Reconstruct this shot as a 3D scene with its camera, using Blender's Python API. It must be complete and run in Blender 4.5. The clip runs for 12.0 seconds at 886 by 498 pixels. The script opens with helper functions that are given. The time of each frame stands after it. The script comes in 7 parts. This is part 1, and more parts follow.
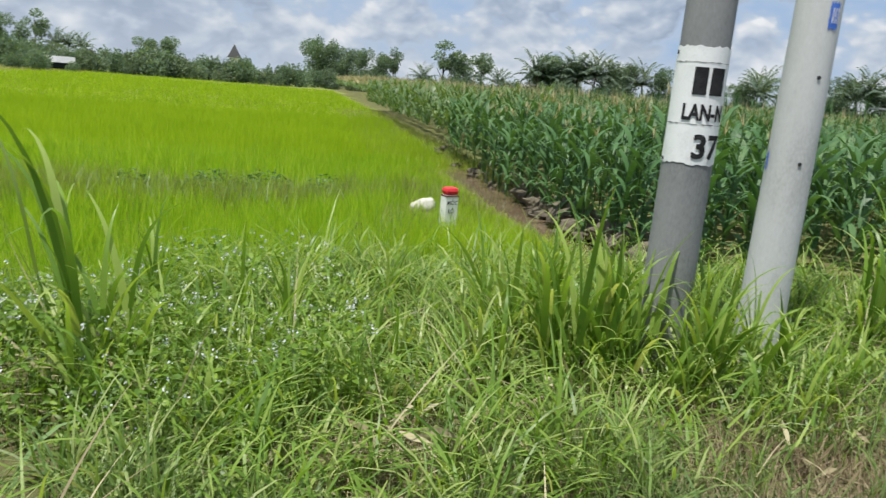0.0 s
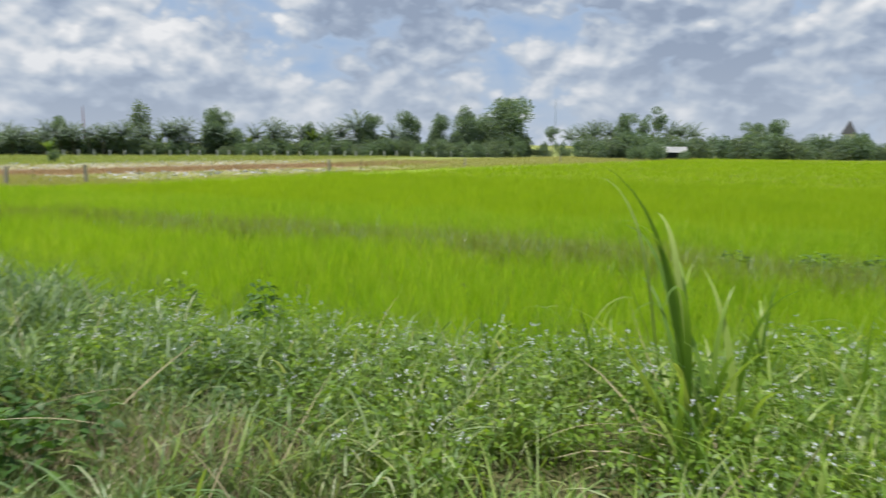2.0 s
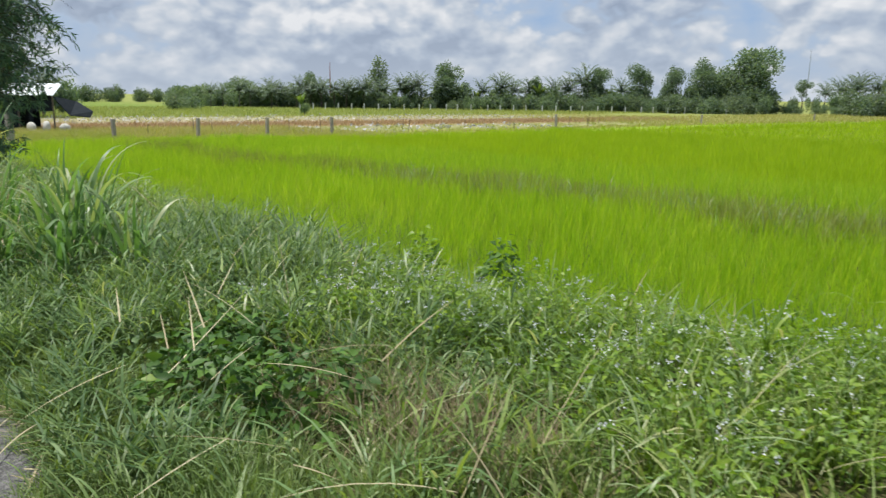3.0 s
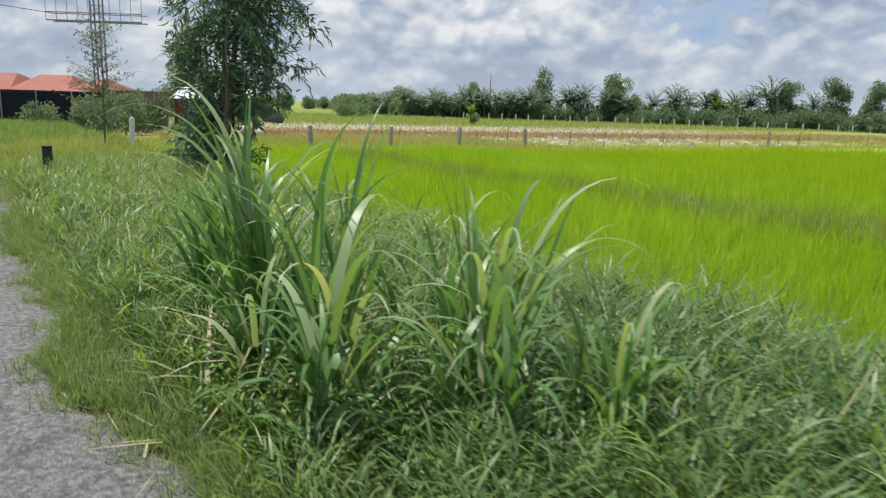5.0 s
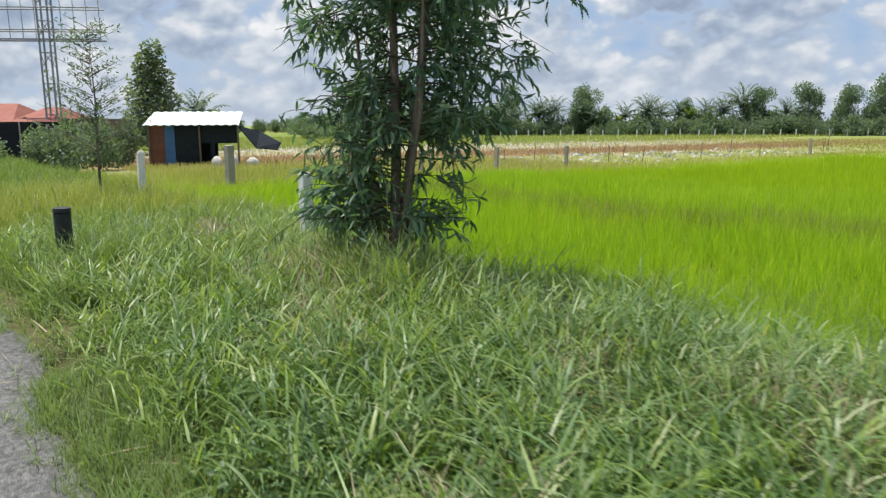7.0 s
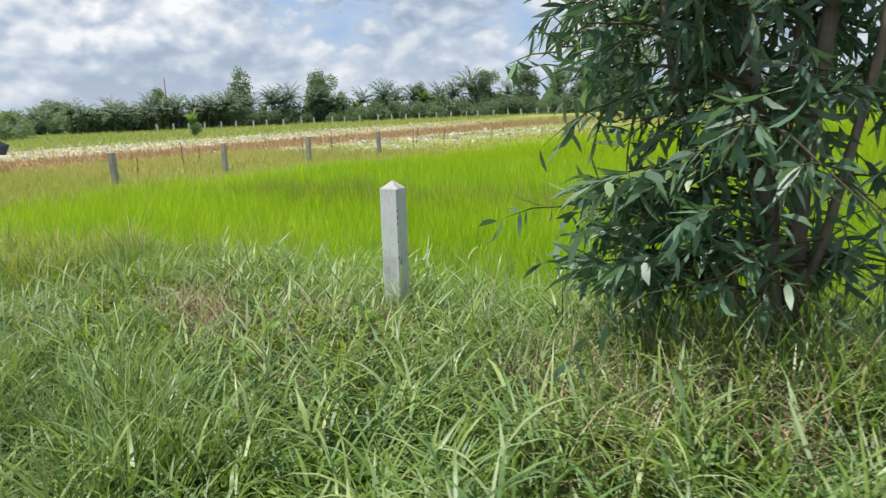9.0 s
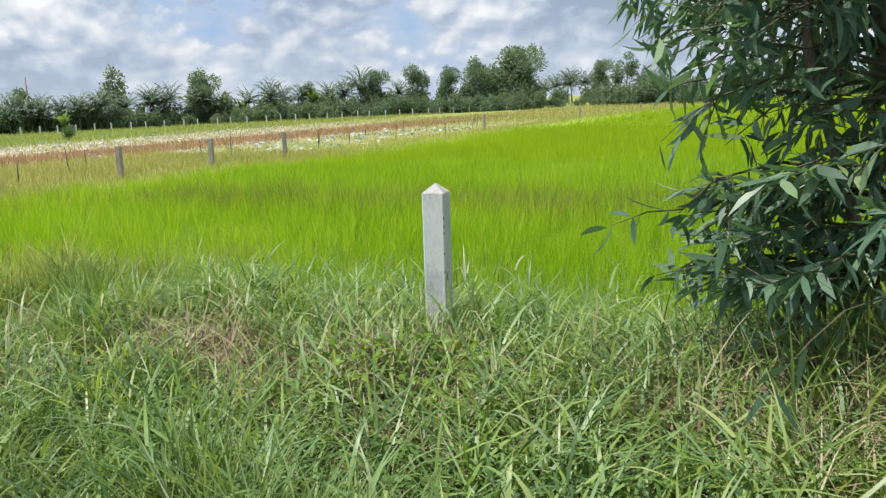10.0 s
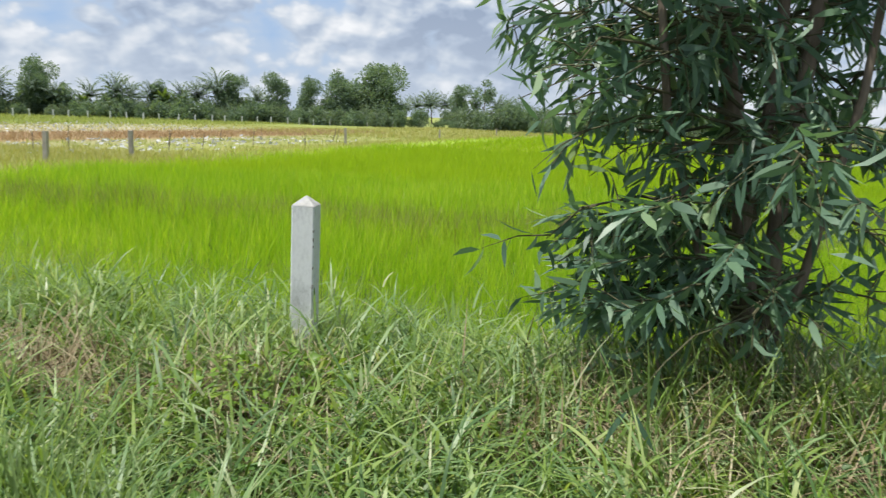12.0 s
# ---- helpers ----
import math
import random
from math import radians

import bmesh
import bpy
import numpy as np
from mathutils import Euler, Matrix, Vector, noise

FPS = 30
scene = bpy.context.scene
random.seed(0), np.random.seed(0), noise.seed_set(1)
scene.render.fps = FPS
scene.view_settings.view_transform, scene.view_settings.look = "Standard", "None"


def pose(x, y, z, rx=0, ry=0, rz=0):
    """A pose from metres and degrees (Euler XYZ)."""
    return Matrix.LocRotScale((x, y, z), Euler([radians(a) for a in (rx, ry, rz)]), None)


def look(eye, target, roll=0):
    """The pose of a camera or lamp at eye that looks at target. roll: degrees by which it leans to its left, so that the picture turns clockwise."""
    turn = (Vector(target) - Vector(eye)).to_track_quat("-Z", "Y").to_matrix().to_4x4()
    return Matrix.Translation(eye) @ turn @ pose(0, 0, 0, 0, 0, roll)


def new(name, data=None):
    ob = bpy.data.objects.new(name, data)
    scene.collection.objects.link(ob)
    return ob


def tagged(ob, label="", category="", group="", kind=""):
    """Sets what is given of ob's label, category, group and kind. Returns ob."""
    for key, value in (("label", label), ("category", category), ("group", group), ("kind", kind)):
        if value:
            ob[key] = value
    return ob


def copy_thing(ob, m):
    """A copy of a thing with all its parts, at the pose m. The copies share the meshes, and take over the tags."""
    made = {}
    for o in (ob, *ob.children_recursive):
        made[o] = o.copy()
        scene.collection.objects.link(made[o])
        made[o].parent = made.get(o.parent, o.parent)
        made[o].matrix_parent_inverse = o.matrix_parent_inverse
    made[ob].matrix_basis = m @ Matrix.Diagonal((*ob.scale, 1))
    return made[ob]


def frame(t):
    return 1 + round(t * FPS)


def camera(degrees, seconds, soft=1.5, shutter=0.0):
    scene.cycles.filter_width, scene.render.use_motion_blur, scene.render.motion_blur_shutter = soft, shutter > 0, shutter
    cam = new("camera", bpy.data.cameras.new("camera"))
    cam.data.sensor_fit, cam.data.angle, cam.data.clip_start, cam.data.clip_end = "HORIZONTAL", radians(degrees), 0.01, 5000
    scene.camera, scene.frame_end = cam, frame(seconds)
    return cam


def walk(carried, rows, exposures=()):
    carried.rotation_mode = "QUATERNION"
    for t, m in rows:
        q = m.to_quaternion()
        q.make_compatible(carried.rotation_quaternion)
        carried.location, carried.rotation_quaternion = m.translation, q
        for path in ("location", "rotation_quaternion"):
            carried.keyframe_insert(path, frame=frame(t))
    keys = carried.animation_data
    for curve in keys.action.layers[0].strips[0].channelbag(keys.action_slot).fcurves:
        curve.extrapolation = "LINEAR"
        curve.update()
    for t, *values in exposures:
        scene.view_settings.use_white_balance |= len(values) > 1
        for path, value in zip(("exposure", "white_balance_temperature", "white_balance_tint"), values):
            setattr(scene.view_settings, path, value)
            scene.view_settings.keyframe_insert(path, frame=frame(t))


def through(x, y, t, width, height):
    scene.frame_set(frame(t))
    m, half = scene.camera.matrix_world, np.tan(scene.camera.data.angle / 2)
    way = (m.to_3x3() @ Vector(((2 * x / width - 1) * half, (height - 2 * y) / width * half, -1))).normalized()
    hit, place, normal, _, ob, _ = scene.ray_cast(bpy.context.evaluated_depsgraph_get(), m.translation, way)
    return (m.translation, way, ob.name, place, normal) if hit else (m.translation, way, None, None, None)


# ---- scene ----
cam = camera(63.62, 12.0, soft=1.3, shutter=0.18)
PATH = [
    (0.0, 0.400, -0.020, 1.680, 77.25, -4.66, -17.28),
    (0.5, 0.420, -0.030, 1.680, 78.19, -2.77, -22.68),
    (1.0, 0.410, -0.030, 1.680, 79.58, -4.24, -17.25),
    (1.5, 0.370, -0.010, 1.680, 80.48, -1.64, 0.61),
    (2.0, 0.304, -0.003, 1.680, 81.67, -0.41, 27.88),
    (2.5, 0.213, 0.008, 1.675, 79.56, -0.37, 39.32),
    (3.0, -0.091, 0.137, 1.665, 78.00, -0.64, 45.46),
    (3.5, -0.767, 0.272, 1.650, 77.60, -0.62, 52.26),
    (5.5, -5.233, -0.017, 1.581, 78.65, -1.72, 57.11),
    (6.0, -6.882, -0.109, 1.597, 79.00, -1.46, 56.01),
    (6.5, -8.424, -0.187, 1.551, 79.46, -0.36, 54.28),
    (8.5, -13.896, -0.170, 1.459, 80.39, 1.45, 38.58),
    (9.0, -14.848, -0.125, 1.440, 78.68, 2.32, 29.83),
    (9.5, -15.535, 0.019, 1.419, 76.98, 2.96, 23.87),
    (10.0, -15.926, -0.005, 1.428, 78.33, 2.51, 20.74),
    (10.5, -15.999, -0.094, 1.434, 78.77, 0.76, 19.43),
    (11.0, -16.025, -0.028, 1.430, 78.76, -0.85, 18.65),
    (11.5, -16.017, -0.030, 1.433, 79.03, -1.76, 16.98),
    (12.0, -16.011, -0.008, 1.428, 79.59, -2.19, 9.80),
]
walk(cam, [(t, pose(*m)) for t, *m in PATH], exposures=[(0.0, 0.32), (1.5, 0.32), (2.0, 0.23), (2.6, 0.23), (3.5, 0.29), (5.5, 0.24), (6.5, 0.30), (8.5, 0.42), (9.5, 0.46), (12.0, 0.46)])

# ---- light ----
world = bpy.data.worlds.new("sky")
scene.world = world
world.use_nodes = True
SUN_EL, SUN_AZ = radians(73), radians(124)   # azimuth to the left of +y


def link(nt, a, b):
    nt.links.new(a, b)


def math_node(nt, op, a, b=None, clamp=False):
    n = nt.nodes.new("ShaderNodeMath")
    n.operation, n.use_clamp = op, clamp
    for i, v in enumerate((a, b)):
        if v is None:
            continue
        if isinstance(v, (int, float)):
            n.inputs[i].default_value = v
        else:
            link(nt, v, n.inputs[i])
    return n.outputs[0]


def mix_col(nt, fac, a, b, blend="MIX"):
    n = nt.nodes.new("ShaderNodeMix")
    n.data_type, n.blend_type = "RGBA", blend
    for i, v in ((0, fac), (6, a), (7, b)):
        if isinstance(v, (int, float)):
            n.inputs[i].default_value = v
        elif isinstance(v, tuple):
            n.inputs[i].default_value = (*v, 1)
        else:
            link(nt, v, n.inputs[i])
    return n.outputs[2]


def noise_node(nt, vec, scale, detail=4, rough=0.55, dist=0.0):
    n = nt.nodes.new("ShaderNodeTexNoise")
    n.inputs["Scale"].default_value, n.inputs["Detail"].default_value = scale, detail
    n.inputs["Roughness"].default_value, n.inputs["Distortion"].default_value = rough, dist
    if vec is not None:
        link(nt, vec, n.inputs["Vector"])
    return n.outputs["Fac"]


def ramp(nt, fac, stops):
    n = nt.nodes.new("ShaderNodeValToRGB")
    e = n.color_ramp.elements
    while len(e) < len(stops):
        e.new(0.5)
    for el, (p, c) in zip(e, stops):
        el.position, el.color = p, (*c, 1) if isinstance(c, tuple) else (c, c, c, 1)
    link(nt, fac, n.inputs[0])
    return n.outputs[0]


def build_sky():
    nt = world.node_tree
    bg = nt.nodes["Background"]
    sky = nt.nodes.new("ShaderNodeTexSky")
    sky.sky_type, sky.sun_disc = "NISHITA", False
    sky.sun_elevation, sky.sun_rotation = SUN_EL, -SUN_AZ
    co = nt.nodes.new("ShaderNodeTexCoord").outputs["Generated"]
    sep = nt.nodes.new("ShaderNodeSeparateXYZ")
    link(nt, co, sep.inputs[0])
    flat = nt.nodes.new("ShaderNodeMapping")
    flat.inputs["Scale"].default_value = (1.0, 1.0, 1.55)
    flat.inputs["Location"].default_value = (0.55, 0.15, 0.0)
    link(nt, co, flat.inputs[0])

    def moved(dx, dz):
        n = nt.nodes.new("ShaderNodeVectorMath")
        n.operation = "ADD"
        n.inputs[1].default_value = (dx, 0.0, dz)
        link(nt, flat.outputs[0], n.inputs[0])
        return n.outputs[0]

    def heap(vec, fine=True):
        """Cumulus: broad masses with rounded heads of three sizes."""
        warp = nt.nodes.new("ShaderNodeTexNoise")
        warp.inputs["Scale"].default_value, warp.inputs["Detail"].default_value = 11.0, 4
        link(nt, vec, warp.inputs["Vector"])
        off = nt.nodes.new("ShaderNodeVectorMath")
        off.operation = "MULTIPLY_ADD"
        off.inputs[1].default_value = (0.05, 0.05, 0.05)
        link(nt, warp.outputs["Color"], off.inputs[0])
        link(nt, vec, off.inputs[2])
        total = noise_node(nt, vec, 3.6, 3, 0.5)
        for scale, weight in ((9.0, 0.30), (21.0, 0.22), (48.0, 0.11), (100.0, 0.04))[:4 if fine else 2]:
            v = nt.nodes.new("ShaderNodeTexVoronoi")
            v.feature = "SMOOTH_F1"
            v.inputs["Scale"].default_value, v.inputs["Smoothness"].default_value = scale, 0.3
            link(nt, off.outputs[0], v.inputs["Vector"])
            total = math_node(nt, "ADD", total, math_node(nt, "MULTIPLY", math_node(nt, "SUBTRACT", 0.42, v.outputs["Distance"]), weight))
        return total

    d0, d1, d2 = heap(flat.outputs[0]), heap(moved(-0.008, 0.022)), heap(moved(-0.03, 0.13), False)
    cover = ramp(nt, d0, [(0.32, 0.0), (0.39, 1.0)])
    side = math_node(nt, "MULTIPLY", math_node(nt, "SUBTRACT", d0, d1), 3.0)
    wide = math_node(nt, "MULTIPLY", math_node(nt, "SUBTRACT", d0, d2), 1.5)
    core = ramp(nt, d0, [(0.34, 0.56), (0.46, 0.40), (0.60, 0.14)])
    lit = math_node(nt, "ADD", math_node(nt, "ADD", core, side), wide, True)
    cloud = ramp(nt, lit, [(0.0, (4.4, 5.4, 7.2)), (0.28, (5.8, 6.9, 8.7)), (0.55, (8.2, 9.1, 10.3)), (0.80, (10.8, 11.2, 11.8)), (1.0, (13.0, 13.1, 13.3))])
    gap = ramp(nt, d0, [(0.16, (4.6, 7.1, 11.2)), (0.36, (6.9, 8.5, 11.0))])
    blue = mix_col(nt, 0.85, sky.outputs[0], gap)
    col = mix_col(nt, math_node(nt, "MULTIPLY", cover, 0.95), blue, cloud)
    haze = ramp(nt, sep.outputs[2], [(0.0, 1.0), (0.05, 0.5), (0.14, 0.0)])
    col = mix_col(nt, math_node(nt, "MULTIPLY", haze, 0.7), col, (7.5, 8.5, 9.9))
    link(nt, col, bg.inputs[0])
    bg.inputs[1].default_value = 0.056


build_sky()
sun = new("sun", bpy.data.lights.new("sun", "SUN"))
sun.data.energy, sun.data.angle, sun.data.color = 5.0, radians(0.6), (1.0, 0.96, 0.88)
sun_dir = Vector((-math.sin(SUN_AZ) * math.cos(SUN_EL), math.cos(SUN_AZ) * math.cos(SUN_EL), math.sin(SUN_EL)))
sun.matrix_world = look(sun_dir * 50, (0, 0, 0))

# ---- materials ----


def material(name, rough=0.8):
    m = bpy.data.materials.new(name)
    m.use_nodes = True
    bsdf = m.node_tree.nodes["Principled BSDF"]
    bsdf.inputs["Roughness"].default_value = rough
    bsdf.inputs["Specular IOR Level"].default_value = 0.5 if rough < 0.8 else 0.08
    return m, m.node_tree, bsdf


def coords(nt, kind="Object"):
    return nt.nodes.new("ShaderNodeTexCoord").outputs[kind]


def bump(nt, bsdf, height, strength=0.4, distance=0.02):
    b = nt.nodes.new("ShaderNodeBump")
    b.inputs["Strength"].default_value, b.inputs["Distance"].default_value = strength, distance
    link(nt, height, b.inputs["Height"])
    link(nt, b.outputs[0], bsdf.inputs["Normal"])


def leaf_mat(name, stops, rough=0.5, through=0.35, tint=(1.25, 1.2, 0.5), patch=0.35, spec=0.4, mottle=0.9):
    """Foliage: a colour of its own for each leaf, patches over metres, and light through the leaf."""
    m, nt, bsdf = material(name, rough)
    rnd = nt.nodes.new("ShaderNodeNewGeometry").outputs["Random Per Island"]
    pos = nt.nodes.new("ShaderNodeNewGeometry").outputs["Position"]
    big = math_node(nt, "ADD", math_node(nt, "MULTIPLY", noise_node(nt, pos, mottle, 3), 0.5), math_node(nt, "MULTIPLY", noise_node(nt, pos, 0.23, 3), 0.5))
    f = math_node(nt, "ADD", math_node(nt, "MULTIPLY", rnd, 1 - patch),
                  math_node(nt, "MULTIPLY", math_node(nt, "SUBTRACT", math_node(nt, "MULTIPLY", big, 2.2), 0.6), patch), True)
    col = ramp(nt, f, stops)
    fine = noise_node(nt, pos, 60.0, 2)
    col = mix_col(nt, 0.25, col, mix_col(nt, fine, (0.5, 0.5, 0.5), (1.0, 1.0, 1.0)), "MULTIPLY")
    link(nt, col, bsdf.inputs["Base Color"])
    bsdf.inputs["Specular IOR Level"].default_value = spec
    tr = nt.nodes.new("ShaderNodeBsdfTranslucent")
    link(nt, mix_col(nt, 1.0, col, tint, "MULTIPLY"), tr.inputs[0])
    mix = nt.nodes.new("ShaderNodeMixShader")
    mix.inputs[0].default_value = through
    link(nt, bsdf.outputs[0], mix.inputs[1]), link(nt, tr.outputs[0], mix.inputs[2])
    link(nt, mix.outputs[0], nt.nodes["Material Output"].inputs[0])
    return m


def plain_mat(name, stops, scale=6.0, rough=0.8, strength=0.3, distance=0.01, fine=60.0, metallic=0.0, stretch=(1, 1, 1)):
    """A solid surface with stains at one scale and grain at another."""
    m, nt, bsdf = material(name, rough)
    mp = nt.nodes.new("ShaderNodeMapping")
    mp.inputs["Scale"].default_value = stretch
    link(nt, coords(nt), mp.inputs[0])
    a = noise_node(nt, mp.outputs[0], scale, 6, 0.6)
    b = noise_node(nt, mp.outputs[0], fine, 4, 0.6)
    f = math_node(nt, "ADD", math_node(nt, "MULTIPLY", a, 0.7), math_node(nt, "MULTIPLY", b, 0.3))
    link(nt, ramp(nt, f, stops), bsdf.inputs["Base Color"])
    bsdf.inputs["Metallic"].default_value = metallic
    bump(nt, bsdf, f, strength, distance)
    return m


GRASS = leaf_mat("grass_leaf", [(0.0, (0.04, 0.085, 0.022)), (0.35, (0.13, 0.23, 0.052)), (0.75, (0.26, 0.37, 0.095)), (0.92, (0.34, 0.44, 0.15)), (1.0, (0.48, 0.51, 0.28))], 0.42, 0.45, patch=0.3, spec=0.42, mottle=2.2)
FINE = leaf_mat("fine_grass_leaf", [(0.0, (0.09, 0.15, 0.045)), (0.45, (0.165, 0.25, 0.075)), (0.8, (0.23, 0.33, 0.12)), (1.0, (0.38, 0.40, 0.22))], 0.5, 0.45, mottle=2.0)
STRAW = leaf_mat("dry_straw", [(0.0, (0.22, 0.18, 0.10)), (0.5, (0.38, 0.33, 0.20)), (1.0, (0.55, 0.50, 0.34))], 0.7, 0.2, (1.0, 0.95, 0.8))
BROWNSTRAW = leaf_mat("brown_straw", [(0.0, (0.12, 0.09, 0.05)), (0.5, (0.27, 0.21, 0.125)), (1.0, (0.46, 0.39, 0.26))], 0.75, 0.15, (1.0, 0.95, 0.8))
DULLWEED = leaf_mat("dull_green_weed_leaf", [(0.0, (0.045, 0.10, 0.035)), (0.55, (0.10, 0.185, 0.06)), (0.9, (0.19, 0.29, 0.11)), (1.0, (0.40, 0.43, 0.20))], 0.5, 0.35, patch=0.2, spec=0.4, mottle=1.6)
TALL = leaf_mat("elephant_grass_leaf", [(0.0, (0.09, 0.19, 0.03)), (0.45, (0.21, 0.35, 0.055)), (0.8, (0.34, 0.46, 0.11)), (1.0, (0.54, 0.58, 0.28))], 0.40, 0.48, patch=0.1, spec=0.4)
BLUEGREEN = leaf_mat("blue_green_cane_leaf", [(0.0, (0.085, 0.18, 0.055)), (0.5, (0.15, 0.28, 0.09)), (0.85, (0.25, 0.39, 0.16)), (1.0, (0.44, 0.52, 0.33))], 0.40, 0.44, (1.05, 1.15, 0.5), patch=0.1, spec=0.5)
ARCH = leaf_mat("pale_arching_leaf", [(0.0, (0.14, 0.25, 0.09)), (0.5, (0.22, 0.34, 0.14)), (0.8, (0.33, 0.42, 0.22)), (1.0, (0.52, 0.52, 0.34))], 0.42, 0.42, patch=0.1, spec=0.45)
BRIGHT = leaf_mat("straw_green_leaf", [(0.0, (0.18, 0.30, 0.08)), (0.5, (0.27, 0.38, 0.12)), (0.85, (0.38, 0.44, 0.18)), (1.0, (0.56, 0.52, 0.33))], 0.45, 0.4, (1.15, 1.1, 0.6), patch=0.25, spec=0.4)
YELLOWGREEN = leaf_mat("yellow_green_leaf", [(0.0, (0.20, 0.28, 0.05)), (0.5, (0.31, 0.37, 0.08)), (0.85, (0.42, 0.42, 0.14)), (1.0, (0.55, 0.48, 0.26))], 0.55, 0.4)
RICE = leaf_mat("rice_leaf", [(0.0, (0.21, 0.36, 0.018)), (0.5, (0.37, 0.53, 0.024)), (0.85, (0.48, 0.61, 0.04)), (1.0, (0.58, 0.60, 0.12))], 0.5, 0.58, (1.25, 1.22, 0.5), 0.45, 0.3, 0.8)
RICENEAR = leaf_mat("near_rice_leaf", [(0.0, (0.12, 0.27, 0.014)), (0.35, (0.30, 0.51, 0.022)), (0.75, (0.49, 0.65, 0.045)), (1.0, (0.64, 0.66, 0.20))], 0.40, 0.58, (1.22, 1.22, 0.5), 0.3, 0.5, 1.2)
WEED = leaf_mat("weed_leaf", [(0.0, (0.05, 0.12, 0.018)), (0.5, (0.17, 0.30, 0.035)), (1.0, (0.32, 0.44, 0.06))], 0.45, 0.45)
DARKWEED = leaf_mat("dark_weed_leaf", [(0.0, (0.025, 0.07, 0.014)), (0.6, (0.06, 0.14, 0.028)), (0.9, (0.13, 0.25, 0.045)), (1.0, (0.36, 0.42, 0.05))], 0.5, 0.32, spec=0.3)
LOWWEED = leaf_mat("low_weed_leaf", [(0.0, (0.05, 0.12, 0.025)), (0.6, (0.10, 0.20, 0.04)), (0.95, (0.17, 0.29, 0.06)), (1.0, (0.4, 0.45, 0.08))], 0.5, 0.35, mottle=2.0)
FLOWER = leaf_mat("pale_blue_flower", [(0.0, (0.62, 0.66, 0.78)), (0.5, (0.76, 0.78, 0.83)), (1.0, (0.86, 0.86, 0.85))], 0.7, 0.3, (1, 1, 1))
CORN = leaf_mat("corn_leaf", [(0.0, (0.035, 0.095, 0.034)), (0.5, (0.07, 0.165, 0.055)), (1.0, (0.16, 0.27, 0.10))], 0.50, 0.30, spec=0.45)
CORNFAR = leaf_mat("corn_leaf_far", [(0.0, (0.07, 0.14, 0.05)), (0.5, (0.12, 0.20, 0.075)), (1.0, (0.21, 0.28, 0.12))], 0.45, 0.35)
TASSEL = leaf_mat("corn_tassel", [(0.0, (0.34, 0.31, 0.15)), (1.0, (0.56, 0.48, 0.27))], 0.7, 0.3, (1, 1, 0.8))
ACACIA = leaf_mat("acacia_leaf", [(0.0, (0.065, 0.13, 0.09)), (0.55, (0.12, 0.215, 0.14)), (0.9, (0.19, 0.30, 0.18)), (1.0, (0.34, 0.44, 0.12))], 0.44, 0.40, (1.15, 1.2, 0.6), patch=0.1, spec=0.5)
# distance haze is mixed into these three leaf colours: paler and bluer
HAZYLEAF = leaf_mat("far_leaf_hazed", [(0.0, (0.095, 0.155, 0.12)), (0.5, (0.15, 0.23, 0.165)), (1.0, (0.23, 0.32, 0.20))], 0.55, 0.5, patch=0.3, spec=0.5)
HAZYDARK = leaf_mat("far_dark_leaf_hazed", [(0.0, (0.09, 0.145, 0.115)), (0.5, (0.15, 0.215, 0.155)), (1.0, (0.22, 0.29, 0.18))], 0.55, 0.45, patch=0.2, spec=0.5)
HAZYPALM = leaf_mat("palm_leaf_hazed", [(0.0, (0.075, 0.125, 0.10)), (0.5, (0.12, 0.18, 0.13)), (1.0, (0.20, 0.26, 0.17))], 0.5, 0.4, spec=0.6)
BANANA = leaf_mat("banana_leaf", [(0.0, (0.10, 0.18, 0.05)), (1.0, (0.20, 0.29, 0.08))], 0.5, 0.35)
BARK = plain_mat("acacia_bark", [(0.3, (0.10, 0.08, 0.062)), (0.7, (0.27, 0.22, 0.17))], 9, 0.9, 0.7, 0.01, 70, stretch=(1, 1, 0.25))
OLIVE = leaf_mat("olive_grass_leaf", [(0.0, (0.17, 0.24, 0.045)), (0.5, (0.28, 0.34, 0.08)), (0.85, (0.39, 0.40, 0.14)), (1.0, (0.46, 0.40, 0.20))], 0.55, 0.4)
DRYGREEN = leaf_mat("yellowing_grass_leaf", [(0.0, (0.23, 0.28, 0.07)), (0.5, (0.36, 0.36, 0.12)), (1.0, (0.50, 0.44, 0.22))], 0.6, 0.35)
REDDRY = leaf_mat("reddish_dry_grass", [(0.0, (0.24, 0.17, 0.09)), (0.4, (0.36, 0.25, 0.14)), (0.8, (0.44, 0.36, 0.20)), (1.0, (0.42, 0.42, 0.18))], 0.7, 0.25, (1.0, 0.9, 0.7))
CROP = leaf_mat("crop_leaf", [(0.0, (0.20, 0.26, 0.08)), (0.5, (0.29, 0.345, 0.11)), (1.0, (0.42, 0.43, 0.19))], 0.7, 0.35, spec=0.15)
SHEETING = leaf_mat("white_sheeting", [(0.0, (0.36, 0.37, 0.39)), (1.0, (0.60, 0.61, 0.64))], 0.6, 0.2, (1, 1, 1), spec=0.3)
GREENNET = plain_mat("green_net", [(0.3, (0.03, 0.20, 0.14)), (0.8, (0.06, 0.30, 0.21))], 2, 0.8, 0.2, 0.02, 20)
TWIG = plain_mat("olive_twig", [(0.3, (0.05, 0.055, 0.03)), (0.7, (0.12, 0.11, 0.065))], 12, 0.8, 0.3, 0.004, 80)
SOIL = plain_mat("verge_soil", [(0.25, (0.045, 0.045, 0.022)), (0.5, (0.09, 0.09, 0.04)), (0.8, (0.17, 0.15, 0.085))], 1.3, 0.95, 0.6, 0.03, 25)
